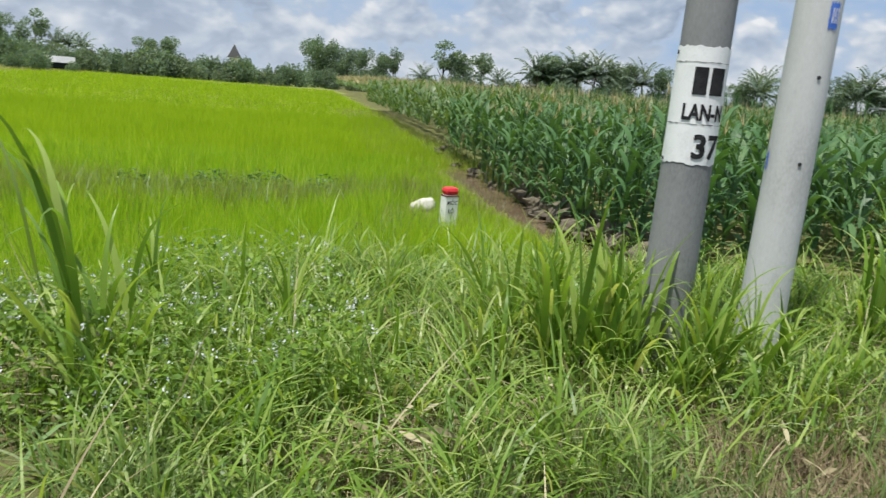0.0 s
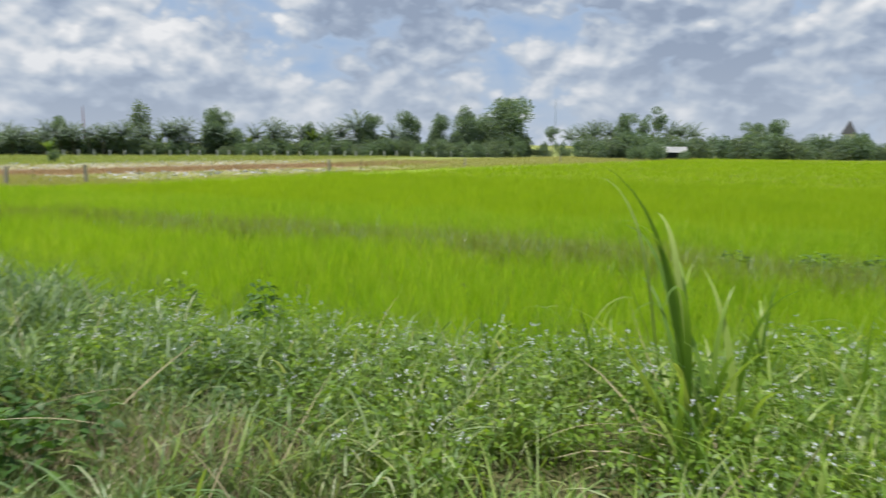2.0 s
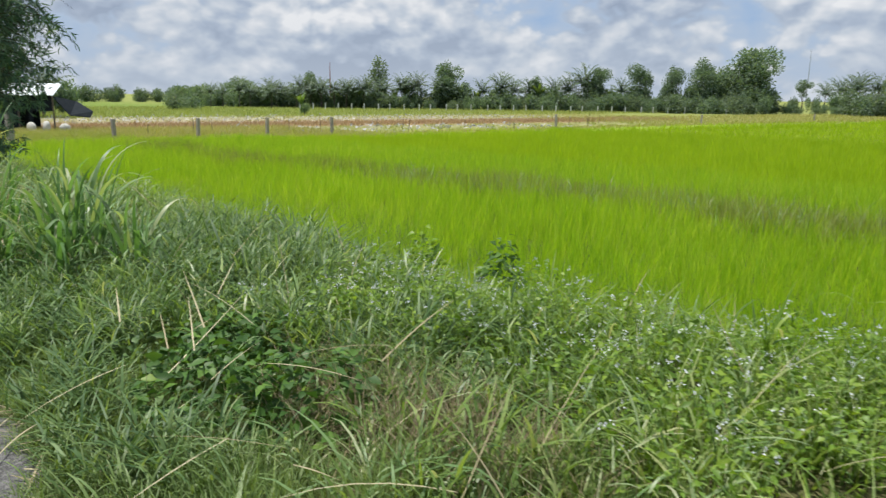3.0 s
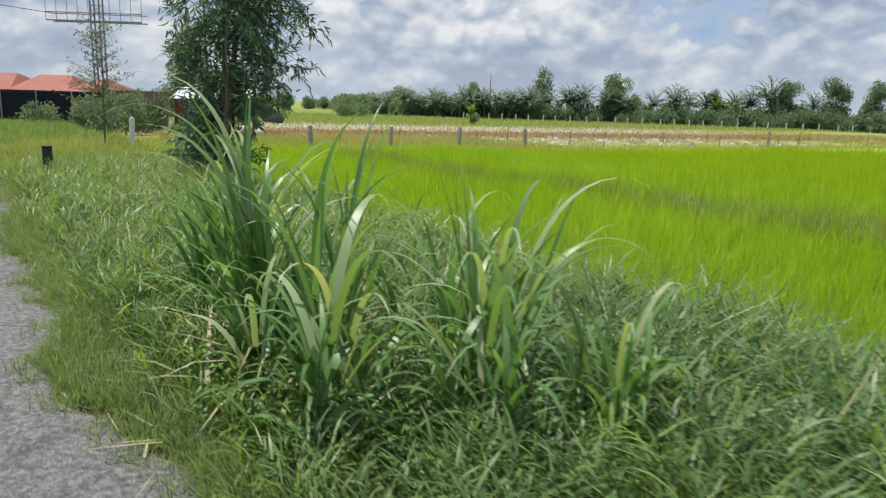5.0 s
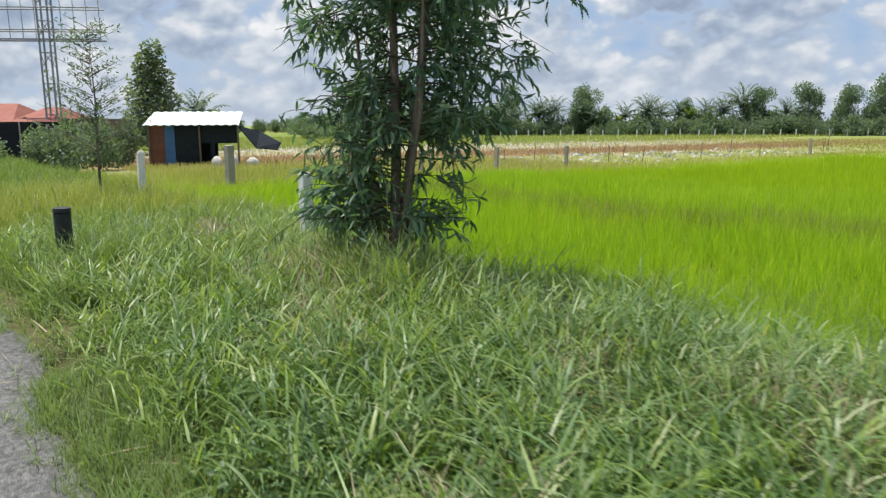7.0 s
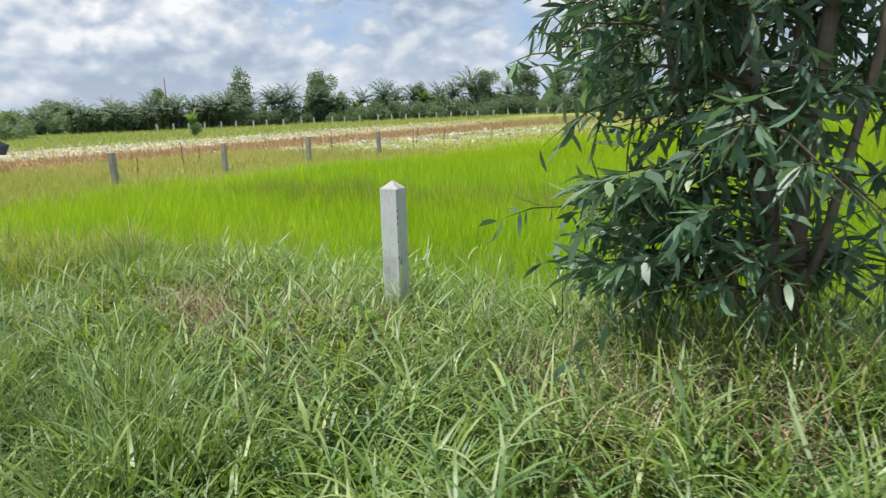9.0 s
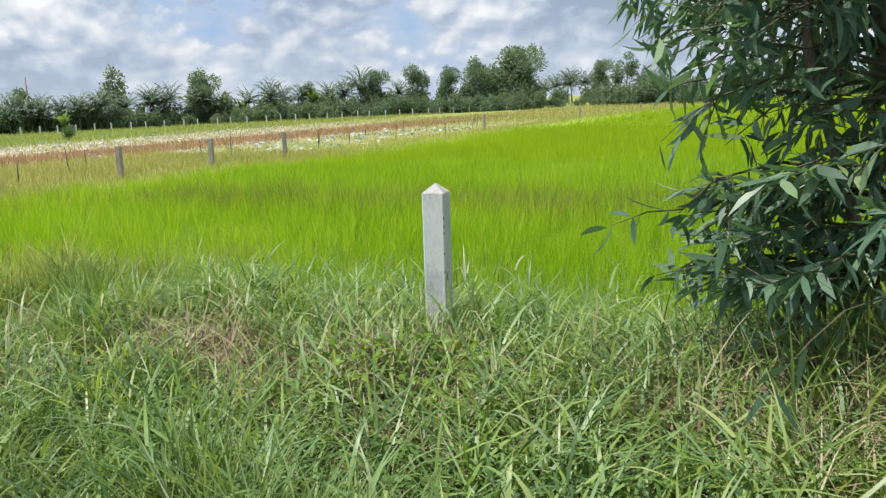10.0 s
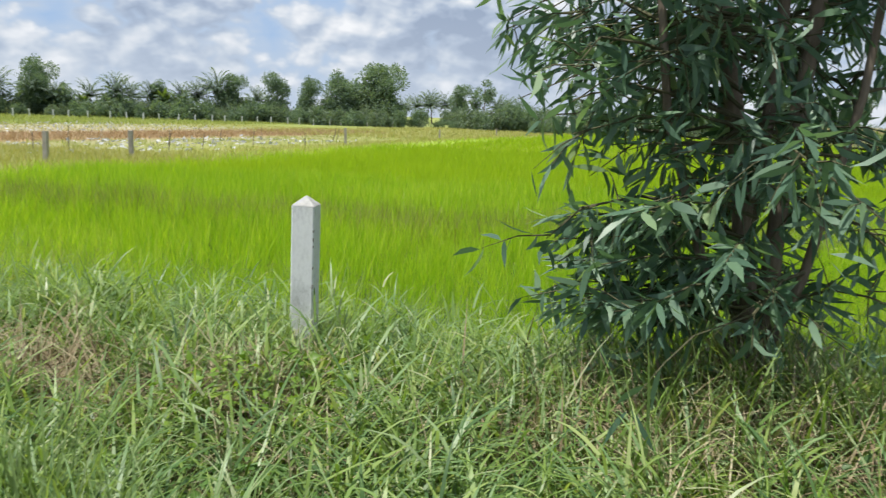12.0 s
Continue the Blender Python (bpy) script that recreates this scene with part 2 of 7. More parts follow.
PADDY = plain_mat("paddy_bed", [(0.25, (0.035, 0.05, 0.012)), (0.5, (0.065, 0.085, 0.02)), (0.8, (0.11, 0.12, 0.04))], 1.3, 0.9, 0.6, 0.03, 25)
MUD = plain_mat("wet_mud", [(0.25, (0.09, 0.08, 0.055)), (0.6, (0.155, 0.14, 0.10)), (0.85, (0.27, 0.245, 0.19))], 1.6, 0.7, 0.8, 0.05, 12)
CLOD = plain_mat("mud_clod", [(0.25, (0.06, 0.052, 0.04)), (0.6, (0.15, 0.132, 0.10)), (0.9, (0.29, 0.26, 0.21))], 7, 0.85, 0.9, 0.03, 40)
CONCRETE = plain_mat("pole_concrete", [(0.3, (0.13, 0.135, 0.14)), (0.45, (0.215, 0.222, 0.23)), (0.6, (0.27, 0.278, 0.285)), (0.8, (0.36, 0.365, 0.365))], 2.2, 0.85, 0.25, 0.004, 90, stretch=(1, 1, 0.4))
PALE = plain_mat("pale_concrete", [(0.3, (0.36, 0.37, 0.375)), (0.45, (0.50, 0.515, 0.525)), (0.62, (0.58, 0.595, 0.605)), (0.8, (0.67, 0.68, 0.69))], 2.5, 0.8, 0.2, 0.004, 90, stretch=(1, 1, 0.4))
POSTPAINT = plain_mat("weathered_white_paint", [(0.30, (0.34, 0.34, 0.33)), (0.42, (0.60, 0.61, 0.61)), (0.52, (0.74, 0.75, 0.75)), (0.62, (0.66, 0.67, 0.67)), (0.8, (0.84, 0.85, 0.85))], 6, 0.8, 0.6, 0.006, 60, stretch=(1, 1, 0.5))
# the pyramid top is a darker grey than the painted shaft
POSTTOP = plain_mat("grey_post_top", [(0.3, (0.22, 0.22, 0.21)), (0.5, (0.38, 0.38, 0.37)), (0.8, (0.52, 0.52, 0.51))], 14, 0.85, 0.6, 0.005, 90)
FENCEGREY = plain_mat("fence_concrete", [(0.25, (0.22, 0.20, 0.18)), (0.7, (0.40, 0.37, 0.34))], 5, 0.9, 0.4, 0.01, 60)
WHITE = plain_mat("white_paint", [(0.3, (0.62, 0.63, 0.63)), (0.6, (0.80, 0.80, 0.80))], 9, 0.7, 0.2, 0.002, 90)
PAPER = plain_mat("whitewash", [(0.25, (0.58, 0.60, 0.62)), (0.5, (0.76, 0.78, 0.80)), (0.8, (0.84, 0.85, 0.87))], 6, 0.75, 0.35, 0.003, 80)
RED = plain_mat("red_paint", [(0.3, (0.55, 0.02, 0.03)), (0.7, (0.72, 0.035, 0.05))], 12, 0.6, 0.2, 0.002, 90)
INK = plain_mat("black_stencil", [(0.3, (0.012, 0.012, 0.014)), (0.8, (0.05, 0.05, 0.055))], 20, 0.8, 0.1, 0.001, 120)
BLUE = plain_mat("blue_paint", [(0.3, (0.03, 0.12, 0.55)), (0.8, (0.08, 0.20, 0.65))], 20, 0.7, 0.1, 0.001, 120)
DARKSTUB = plain_mat("dark_rubber", [(0.3, (0.012, 0.014, 0.016)), (0.8, (0.035, 0.038, 0.042))], 15, 0.7, 0.4, 0.005, 90)
TIN = plain_mat("white_tin", [(0.3, (0.60, 0.66, 0.70)), (0.8, (0.78, 0.82, 0.84))], 1.5, 0.45, 0.2, 0.01, 30)
NET = plain_mat("black_shade_net", [(0.3, (0.012, 0.017, 0.022)), (0.8, (0.03, 0.036, 0.042))], 3, 0.9, 0.4, 0.02, 40)
BLUEDOOR = plain_mat("blue_door_paint", [(0.3, (0.03, 0.10, 0.24)), (0.8, (0.06, 0.16, 0.33))], 3, 0.7, 0.2, 0.01, 40)
BRICK = plain_mat("brick_red", [(0.3, (0.12, 0.055, 0.04)), (0.8, (0.20, 0.10, 0.07))], 4, 0.9, 0.4, 0.02, 30)
# tile red dulled towards pink: the haze over the far roofs is in the colour
ROOFTILE = plain_mat("hazed_red_roof_tile", [(0.3, (0.26, 0.105, 0.085)), (0.8, (0.36, 0.17, 0.14))], 2, 0.8, 0.3, 0.02, 12)
STEEL = plain_mat("grey_steel", [(0.3, (0.22, 0.24, 0.26)), (0.8, (0.36, 0.38, 0.40))], 3, 0.6, 0.1, 0.005, 40, 0.3)
SACK = plain_mat("white_sack", [(0.3, (0.42, 0.41, 0.37)), (0.8, (0.66, 0.65, 0.61))], 8, 0.8, 0.5, 0.02, 60)
TRUNKFAR = plain_mat("far_trunk", [(0.3, (0.10, 0.085, 0.07)), (0.8, (0.22, 0.19, 0.16))], 3, 0.9, 0.3, 0.02, 20)


def asphalt():
    m, nt, bsdf = material("worn_asphalt", 0.85)
    co = coords(nt)
    v = nt.nodes.new("ShaderNodeTexVoronoi")
    v.inputs["Scale"].default_value = 85
    link(nt, co, v.inputs["Vector"])
    big, mid = noise_node(nt, co, 0.8, 5), noise_node(nt, co, 9, 5, 0.65)
    base = ramp(nt, math_node(nt, "ADD", math_node(nt, "MULTIPLY", big, 0.5), math_node(nt, "MULTIPLY", mid, 0.5)),
                [(0.3, (0.11, 0.11, 0.115)), (0.55, (0.17, 0.17, 0.175)), (0.75, (0.25, 0.24, 0.22))])
    grit = ramp(nt, noise_node(nt, co, 28, 4, 0.7), [(0.42, (0.55, 0.55, 0.55)), (0.60, (1.25, 1.22, 1.18))])
    col = mix_col(nt, 0.8, base, grit, "MULTIPLY")
    crack = nt.nodes.new("ShaderNodeTexVoronoi")
    crack.feature = "DISTANCE_TO_EDGE"
    crack.inputs["Scale"].default_value = 2.3
    link(nt, co, crack.inputs["Vector"])
    line = ramp(nt, crack.outputs["Distance"], [(0.0, 0.35), (0.03, 1.0)])
    col = mix_col(nt, math_node(nt, "MULTIPLY", big, 0.9), col, mix_col(nt, 1.0, col, line, "MULTIPLY"))
    link(nt, mix_col(nt, 0.4, col, mix_col(nt, v.outputs["Distance"], (0.5, 0.5, 0.5), (1.5, 1.5, 1.5)), "MULTIPLY"), bsdf.inputs["Base Color"])
    bump(nt, bsdf, math_node(nt, "ADD", v.outputs["Distance"], mid), 0.5, 0.015)
    return m


def rice_ground():
    m, nt, bsdf = material("rice_canopy_ground", 0.8)
    co = coords(nt)
    mp = nt.nodes.new("ShaderNodeMapping")
    mp.inputs["Scale"].default_value = (0.35, 1.0, 1.0)
    mp.inputs["Rotation"].default_value = (0, 0, radians(12))
    link(nt, co, mp.inputs[0])
    a, b = noise_node(nt, mp.outputs[0], 0.16, 5, 0.6), noise_node(nt, co, 4.0, 5, 0.7)
    f = math_node(nt, "ADD", math_node(nt, "MULTIPLY", a, 0.65), math_node(nt, "MULTIPLY", b, 0.35))
    link(nt, ramp(nt, f, [(0.3, (0.09, 0.14, 0.008)), (0.5, (0.135, 0.195, 0.010)), (0.62, (0.175, 0.235, 0.012)), (0.8, (0.21, 0.24, 0.03))]), bsdf.inputs["Base Color"])
    bump(nt, bsdf, b, 0.9, 0.12)
    return m


def left_field():
    """Fields beyond the fence: dry grass at the fence, a strip with white sheeting, a reddish bank, then green crops."""
    m, nt, bsdf = material("dry_field_ground", 0.9)
    co = coords(nt)
    sep = nt.nodes.new("ShaderNodeSeparateXYZ")
    link(nt, co, sep.inputs[0])
    s = math_node(nt, "SUBTRACT", math_node(nt, "ADD", sep.outputs[0], 33.8), math_node(nt, "MULTIPLY", sep.outputs[1], 0.163))
    wob = noise_node(nt, co, 0.22, 5, 0.6)
    s = math_node(nt, "ADD", s, math_node(nt, "MULTIPLY", math_node(nt, "SUBTRACT", wob, 0.5), 3.0))
    f = math_node(nt, "ADD", math_node(nt, "DIVIDE", s, 50.0), 0.9, True)
    base = ramp(nt, f, [(0.0, (0.15, 0.21, 0.045)), (0.24, (0.20, 0.26, 0.06)), (0.28, (0.30, 0.29, 0.18)), (0.52, (0.32, 0.27, 0.17)),
                        (0.55, (0.32, 0.21, 0.115)), (0.68, (0.34, 0.235, 0.125)), (0.72, (0.26, 0.25, 0.12)), (0.86, (0.24, 0.26, 0.08)), (0.95, (0.24, 0.33, 0.05))])
    mid = noise_node(nt, co, 2.6, 6, 0.7)
    base = mix_col(nt, ramp(nt, math_node(nt, "DIVIDE", sep.outputs[1], 100.0), [(0.5, 0.0), (0.75, 1.0)]), base, (0.22, 0.25, 0.075))
    base = mix_col(nt, 0.6, base, mix_col(nt, mid, (0.55, 0.55, 0.55), (1.35, 1.35, 1.35)), "MULTIPLY")
    white = math_node(nt, "MULTIPLY", ramp(nt, noise_node(nt, co, 1.1, 3, 0.6), [(0.55, 0.0), (0.62, 1.0)]),
                      ramp(nt, f, [(0.24, 0.0), (0.28, 0.8), (0.53, 0.8), (0.56, 0.0), (0.71, 0.0), (0.74, 0.15), (0.87, 0.15), (0.89, 0.0)]))
    white = math_node(nt, "MULTIPLY", white, ramp(nt, math_node(nt, "DIVIDE", sep.outputs[1], 100.0), [(0.15, 0.0), (0.22, 1.0), (0.45, 0.9), (0.6, 0.0)]))
    link(nt, mix_col(nt, white, base, (0.58, 0.58, 0.56)), bsdf.inputs["Base Color"])
    bump(nt, bsdf, mid, 0.8, 0.12)
    return m


def corn_soil():
    return plain_mat("corn_field_soil", [(0.25, (0.09, 0.075, 0.045)), (0.6, (0.15, 0.16, 0.06)), (0.85, (0.24, 0.25, 0.09))], 0.8, 0.9, 0.7, 0.06, 9)


def water_mat():
    m, nt, bsdf = material("muddy_water", 0.08)
    n = noise_node(nt, coords(nt), 2.5, 4)
    link(nt, ramp(nt, n, [(0.3, (0.10, 0.075, 0.045)), (0.7, (0.17, 0.13, 0.085))]), bsdf.inputs["Base Color"])
    bump(nt, bsdf, noise_node(nt, coords(nt), 14, 2), 0.05, 0.01)
    return m


ASPHALT, RICEGROUND, LEFTFIELD, CORNSOIL, WATER = asphalt(), rice_ground(), left_field(), corn_soil(), water_mat()

# ---- building helpers ----
rng = np.random.default_rng(7)


def part(name, bm, mat, parent=None, label="", smooth=False):
    """Links a bmesh as one mesh object, under a thing if one is given."""
    me = bpy.data.meshes.new(name)
    bm.to_mesh(me)
    bm.free()
    me.materials.append(mat)
    if smooth:
        me.polygons.foreach_set("use_smooth", np.ones(len(me.polygons), bool))
    ob = new(name, me)
    if parent is not None:
        ob.parent = parent
    if label:
        tagged(ob, label)
    return ob


def mesh_np(name, verts, tris, mats, parent=None, idx=None, smooth=False):
    """A mesh of triangles from arrays."""
    me = bpy.data.meshes.new(name)
    verts, tris = np.asarray(verts, np.float32), np.asarray(tris, np.int32)
    me.vertices.add(len(verts))
    me.vertices.foreach_set("co", verts.ravel())
    me.loops.add(tris.size)
    me.loops.foreach_set("vertex_index", tris.ravel())
    me.polygons.add(len(tris))
    me.polygons.foreach_set("loop_start", np.arange(0, tris.size, 3, dtype=np.int32))
    for m in (mats if isinstance(mats, (list, tuple)) else [mats]):
        me.materials.append(m)
    if idx is not None:
        me.polygons.foreach_set("material_index", np.asarray(idx, np.int32))
    if smooth:
        me.polygons.foreach_set("use_smooth", np.ones(len(tris), bool))
    me.update(calc_edges=True)
    ob = new(name, me)
    if parent is not None:
        ob.parent = parent
    return ob


def empty(name, place=(0, 0, 0)):
    ob = new(name)
    ob.location = place
    ob.empty_display_size = 0.1
    return ob


def waves(x, y, k=1.0, seed=0.0):
    """A smooth uneven field between about -1 and 1."""
    return (np.sin(x * 1.31 * k + 1.7 * y * k + seed) + np.sin(-2.03 * x * k + 0.77 * y * k + 2.1 * seed) + np.sin(3.7 * k * x + 2.9 * k * y + 0.6 * seed) * 0.6) / 2.6


def blades(base, length, width, az, lean, curl, segs=3, twist=0.0, tip=1.3):
    """Grass blades as tapered, arching strips. All arguments are arrays of one length; base is n x 3."""
    n = len(base)
    out = np.stack([np.cos(az), np.sin(az), np.zeros(n)], 1)
    side = np.stack([-np.sin(az + twist), np.cos(az + twist), np.zeros(n)], 1)
    pts, p, step = [], base.copy(), (length / segs)[:, None]
    for k in range(segs + 1):
        s = k / segs
        w = (width * (1 - s) ** 0.75 * (0.75 + 0.9 * s * (1 - s) * 2) * 0.5)[:, None]
        if k < segs:
            pts += [p - side * w, p + side * w]
        else:
            pts += [p]
        ang = (lean + curl * (s + 0.5 / segs) ** tip)[:, None]
        p = p + step * (np.sin(ang) * out + np.cos(ang) * np.array([0, 0, 1.0]))
    m = 2 * segs + 1
    v = np.stack(pts, 1).reshape(-1, 3)
    t = []
    for k in range(segs - 1):
        a = 2 * k
        t += [(a, a + 1, a + 3), (a, a + 3, a + 2)]
    t += [(2 * segs - 2, 2 * segs - 1, 2 * segs)]
    f = (np.array(t)[None] + (np.arange(n) * m)[:, None, None]).reshape(-1, 3)
    return v, f


def leaves(centre, length, width, direction, normal, bend=0.0):
    """Pointed leaves of four triangles, folded a little along the rib."""
    n = len(centre)
    d = direction / np.linalg.norm(direction, axis=1, keepdims=True)
    s = np.cross(d, normal)
    s /= np.linalg.norm(s, axis=1, keepdims=True) + 1e-9
    u = np.cross(s, d)
    L, W = np.broadcast_to(length, n)[:, None], np.broadcast_to(width, n)[:, None]
    B = np.broadcast_to(bend, n)[:, None]
    root, tip = centre, centre + d * L - u * L * B
    mid = centre + d * L * 0.45 + u * L * B * 0.4
    v = np.stack([root, mid + s * W * 0.5 + u * W * 0.12, mid, mid - s * W * 0.5 + u * W * 0.12, tip], 1).reshape(-1, 3)
    t = np.array([(0, 1, 2), (0, 2, 3), (1, 4, 2), (2, 4, 3)])
    f = (t[None] + (np.arange(n) * 5)[:, None, None]).reshape(-1, 3)
    return v, f


def lances(centre, length, width, direction, normal, bend=0.0, sickle=0.0):
    """Long narrow leaves that bend down and curve to one side, widest over their middle."""
    n = len(centre)
    d = direction / np.linalg.norm(direction, axis=1, keepdims=True)
    s = np.cross(d, normal)
    s /= np.linalg.norm(s, axis=1, keepdims=True) + 1e-9
    u = np.cross(s, d)
    L, W = np.broadcast_to(length, n)[:, None], np.broadcast_to(width, n)[:, None]
    B, C = np.broadcast_to(bend, n)[:, None], np.broadcast_to(sickle, n)[:, None]

    def rib(t):
        return centre + d * L * t - u * L * B * t * t + s * L * C * t * (1 - t)

    v = np.stack([centre, rib(0.28) - s * W * 0.46, rib(0.28) + s * W * 0.46, rib(0.62) - s * W * 0.44, rib(0.62) + s * W * 0.44, rib(1.0)], 1).reshape(-1, 3)
    t = np.array([(0, 2, 1), (1, 2, 4), (1, 4, 3), (3, 4, 5)])
    return v, (t[None] + (np.arange(n) * 6)[:, None, None]).reshape(-1, 3)


def flakes(centre, length, width, direction, normal):
    """Leaf clumps seen from far: diamonds of two triangles."""
    n = len(centre)
    d = direction / np.linalg.norm(direction, axis=1, keepdims=True)
    s = np.cross(d, normal)
    s /= np.linalg.norm(s, axis=1, keepdims=True) + 1e-9
    L, W = np.broadcast_to(length, n)[:, None], np.broadcast_to(width, n)[:, None]
    v = np.stack([centre, centre + d * L * 0.5 + s * W * 0.5, centre + d * L, centre + d * L * 0.5 - s * W * 0.5], 1).reshape(-1, 3)
    f = (np.array([(0, 1, 2), (0, 2, 3)])[None] + (np.arange(n) * 4)[:, None, None]).reshape(-1, 3)
    return v, f


def joined(chunks):
    vs, fs, k = [], [], 0
    for v, f in chunks:
        vs.append(v)
        fs.append(f + k)
        k += len(v)
    return np.concatenate(vs), np.concatenate(fs)


def unit(n):
    v = rng.normal(size=(n, 3))
    return v / np.linalg.norm(v, axis=1, keepdims=True)


def tube(bm, points, radii, sides=8):
    """A tapered tube through points."""
    rings = []
    for i, (p, r) in enumerate(zip(points, radii)):
        p = Vector(p)
        d = Vector(points[min(i + 1, len(points) - 1)]) - Vector(points[max(i - 1, 0)])
        q = d.to_track_quat("Z", "Y")
        rings.append([bm.verts.new(p + q @ Vector((math.cos(a) * r, math.sin(a) * r, 0))) for a in (2 * math.pi * k / sides for k in range(sides))])
    for a, b in zip(rings, rings[1:]):
        for k in range(sides):
            bm.faces.new((a[k], a[(k + 1) % sides], b[(k + 1) % sides], b[k]))
    bm.faces.new(rings[0][::-1])
    bm.faces.new(rings[-1])
    return rings


def block(bm, lo, hi, bevel=0.0, m=None):
    """A box from corner to corner, with bevelled edges."""
    r = bmesh.ops.create_cube(bm, size=1.0)
    vs = r["verts"]
    c, d = (Vector(lo) + Vector(hi)) / 2, Vector(hi) - Vector(lo)
    for v in vs:
        v.co = Vector((v.co.x * d.x, v.co.y * d.y, v.co.z * d.z)) + c
    if bevel:
        es = list({e for v in vs for e in v.link_edges})
        out = bmesh.ops.bevel(bm, geom=es, offset=bevel, segments=2, profile=0.6, affect="EDGES")
        vs = list({v for f in out["faces"] for v in f.verts} | {v for v in vs if v.is_valid})
    if m is not None:
        bmesh.ops.transform(bm, matrix=m, verts=vs)
    return vs


# ---- the lie of the land ----
def corn_edge(y):
    return 4.6 + 0.115 * y


def fence_x(y):
    return -33.8 + 0.163 * y


def rice_edge(x):
    return 4.75 + 0.28 * np.sin(x * 0.55 + 0.6) + 0.15 * np.sin(x * 1.7) + np.clip((x + 3) * 0.22, 0, 1.1)


def road_edge(x):
    x = np.asarray(x, float)
    return 0.40 + 0.09 * np.sin(x * 1.1) + 0.05 * np.sin(x * 3.3 + 1) + 0.03 * np.sin(x * 9.1) + 0.48 * smooth(-8.0, -6.5, x) * (1 - smooth(-3.4, -2.4, x))


def smooth(a, b, v):
    t = np.clip((v - a) / (b - a), 0, 1)
    return t * t * (3 - 2 * t)


def land(x, y):
    x, y = np.asarray(x, float), np.asarray(y, float)
    ye = y - road_edge(x)
    verge = 0.03 + 0.05 * smooth(0.0, 0.8, ye) + 0.035 * waves(x, y, 1.6) * smooth(0.1, 0.8, ye) + 0.05 * smooth(-3, 2, x)
    field = -0.36 + 0.30 * smooth(18, 50, y)
    e = rice_edge(x)
    z = verge + (field - verge) * smooth(e - 0.9, e + 0.3, y)
    c = x - corn_edge(y)
    bed = -0.10 + 0.05 * waves(x, y, 2.3, 1.0)
    inside = smooth(5.2, 6.6, y)
    z = np.where((c > -1.6) & (y > 5), z + (bed - z) * smooth(-0.25, 0.25, c) * inside, z)
    run = smooth(6.4, 7.6, y) * (1 - smooth(14, 19, y))
    z = z + 0.10 * np.exp(-((c + 1.35) / 0.4) ** 2) * run
    z = z - 0.32 * smooth(-1.05, -0.85, c) * (1 - smooth(-0.35, -0.12, c)) * run
    z = z + 0.30 * np.exp(-((x - 2.7) / 1.5) ** 2 - ((y - 7.4) / 1.2) ** 2)
    z = z + 0.36 * np.exp(-((x - 3.0) / 0.9) ** 2 - ((y - 9.1) / 0.9) ** 2)
    beyond = 1 - smooth(-2.0, 2.0, x - fence_x(y))
    z = z + (-0.28 + 0.12 * smooth(40, 90, y) - z) * beyond * smooth(3, 7, y)
    return np.where(ye < 0.05, -0.02 + (z + 0.02) * smooth(-0.2, 0.05, ye), z)


def axis_steps(near, far, lo, hi, d, grow=1.35):
    a = list(np.arange(near, far + d, d))
    s = d
    while a[-1] < hi:
        s *= grow
        a.append(a[-1] + s)
    s = d
    while a[0] > lo:
        s *= grow
        a.insert(0, a[0] - s)
    return np.array(a)


def ground():
    xs, ys = axis_steps(-40, 14, -3000, 3000, 0.25), axis_steps(-1, 20, -2500, 3000, 0.2)
    X, Y = np.meshgrid(xs, ys)
    V = np.stack([X, Y, land(X, Y)], -1).reshape(-1, 3)
    nx, ny = len(xs), len(ys)
    i = (np.arange(ny - 1)[:, None] * nx + np.arange(nx - 1)[None]).ravel()
    T = np.stack([np.stack([i, i + 1, i + nx + 1], 1), np.stack([i, i + nx + 1, i + nx], 1)], 1).reshape(-1, 3)
    cx = ((X[:-1, :-1] + X[1:, 1:]) / 2).ravel()
    cy = ((Y[:-1, :-1] + Y[1:, 1:]) / 2).ravel()
    e, c = rice_edge(cx), cx - corn_edge(cy)
    k = np.zeros(len(cx), int)
    k[cy > e - 0.1] = 1
    k[(cy > e - 0.1) & (cy < 16.5)] = 5
    k[(cx < fence_x(cy) + 4) & (cy > e)] = 2
    k[(c > -0.98 + 0.12 * np.sin(cy * 2.1) + 0.6 * smooth(9.5, 14, cy)) & (cy > 6.2) & (cy < 16)] = 3
    k[(c > 0.15) & (cy >= 16)] = 4
    k[(c > 0.6) & (cy > 5.6)] = 4
    k[(cy > 100) & (c < 0)] = 2
    ob = mesh_np("ground", V, T, [SOIL, RICEGROUND, LEFTFIELD, MUD, CORNSOIL, PADDY], idx=np.repeat(k, 2), smooth=True)
    return tagged(ob, "soil, rice and crop ground running flat to the horizon", "ground", kind="structure")


def road():
    bm = bmesh.new()
    xs = np.arange(-70, 40.01, 0.2)
    rows = []
    for x in xs:
        e = float(road_edge(x))
        rows.append([bm.verts.new((x, y, z)) for y, z in ((-6.0, 0.03), (-3.0, 0.055), (-0.5, 0.035), (e - 0.06, 0.03), (e, 0.0), (e, -0.06))])
    for a, b in zip(rows, rows[1:]):
        for k in range(5):
            bm.faces.new((a[k], b[k], b[k + 1], a[k + 1]))
    bm.normal_update()
    for f in bm.faces:
        if f.normal.z < 0:
            f.normal_flip()
    return tagged(part("road", bm, ASPHALT, smooth=True), "worn grey asphalt road with a ragged grassy edge", "road", kind="structure")


ground()
road()


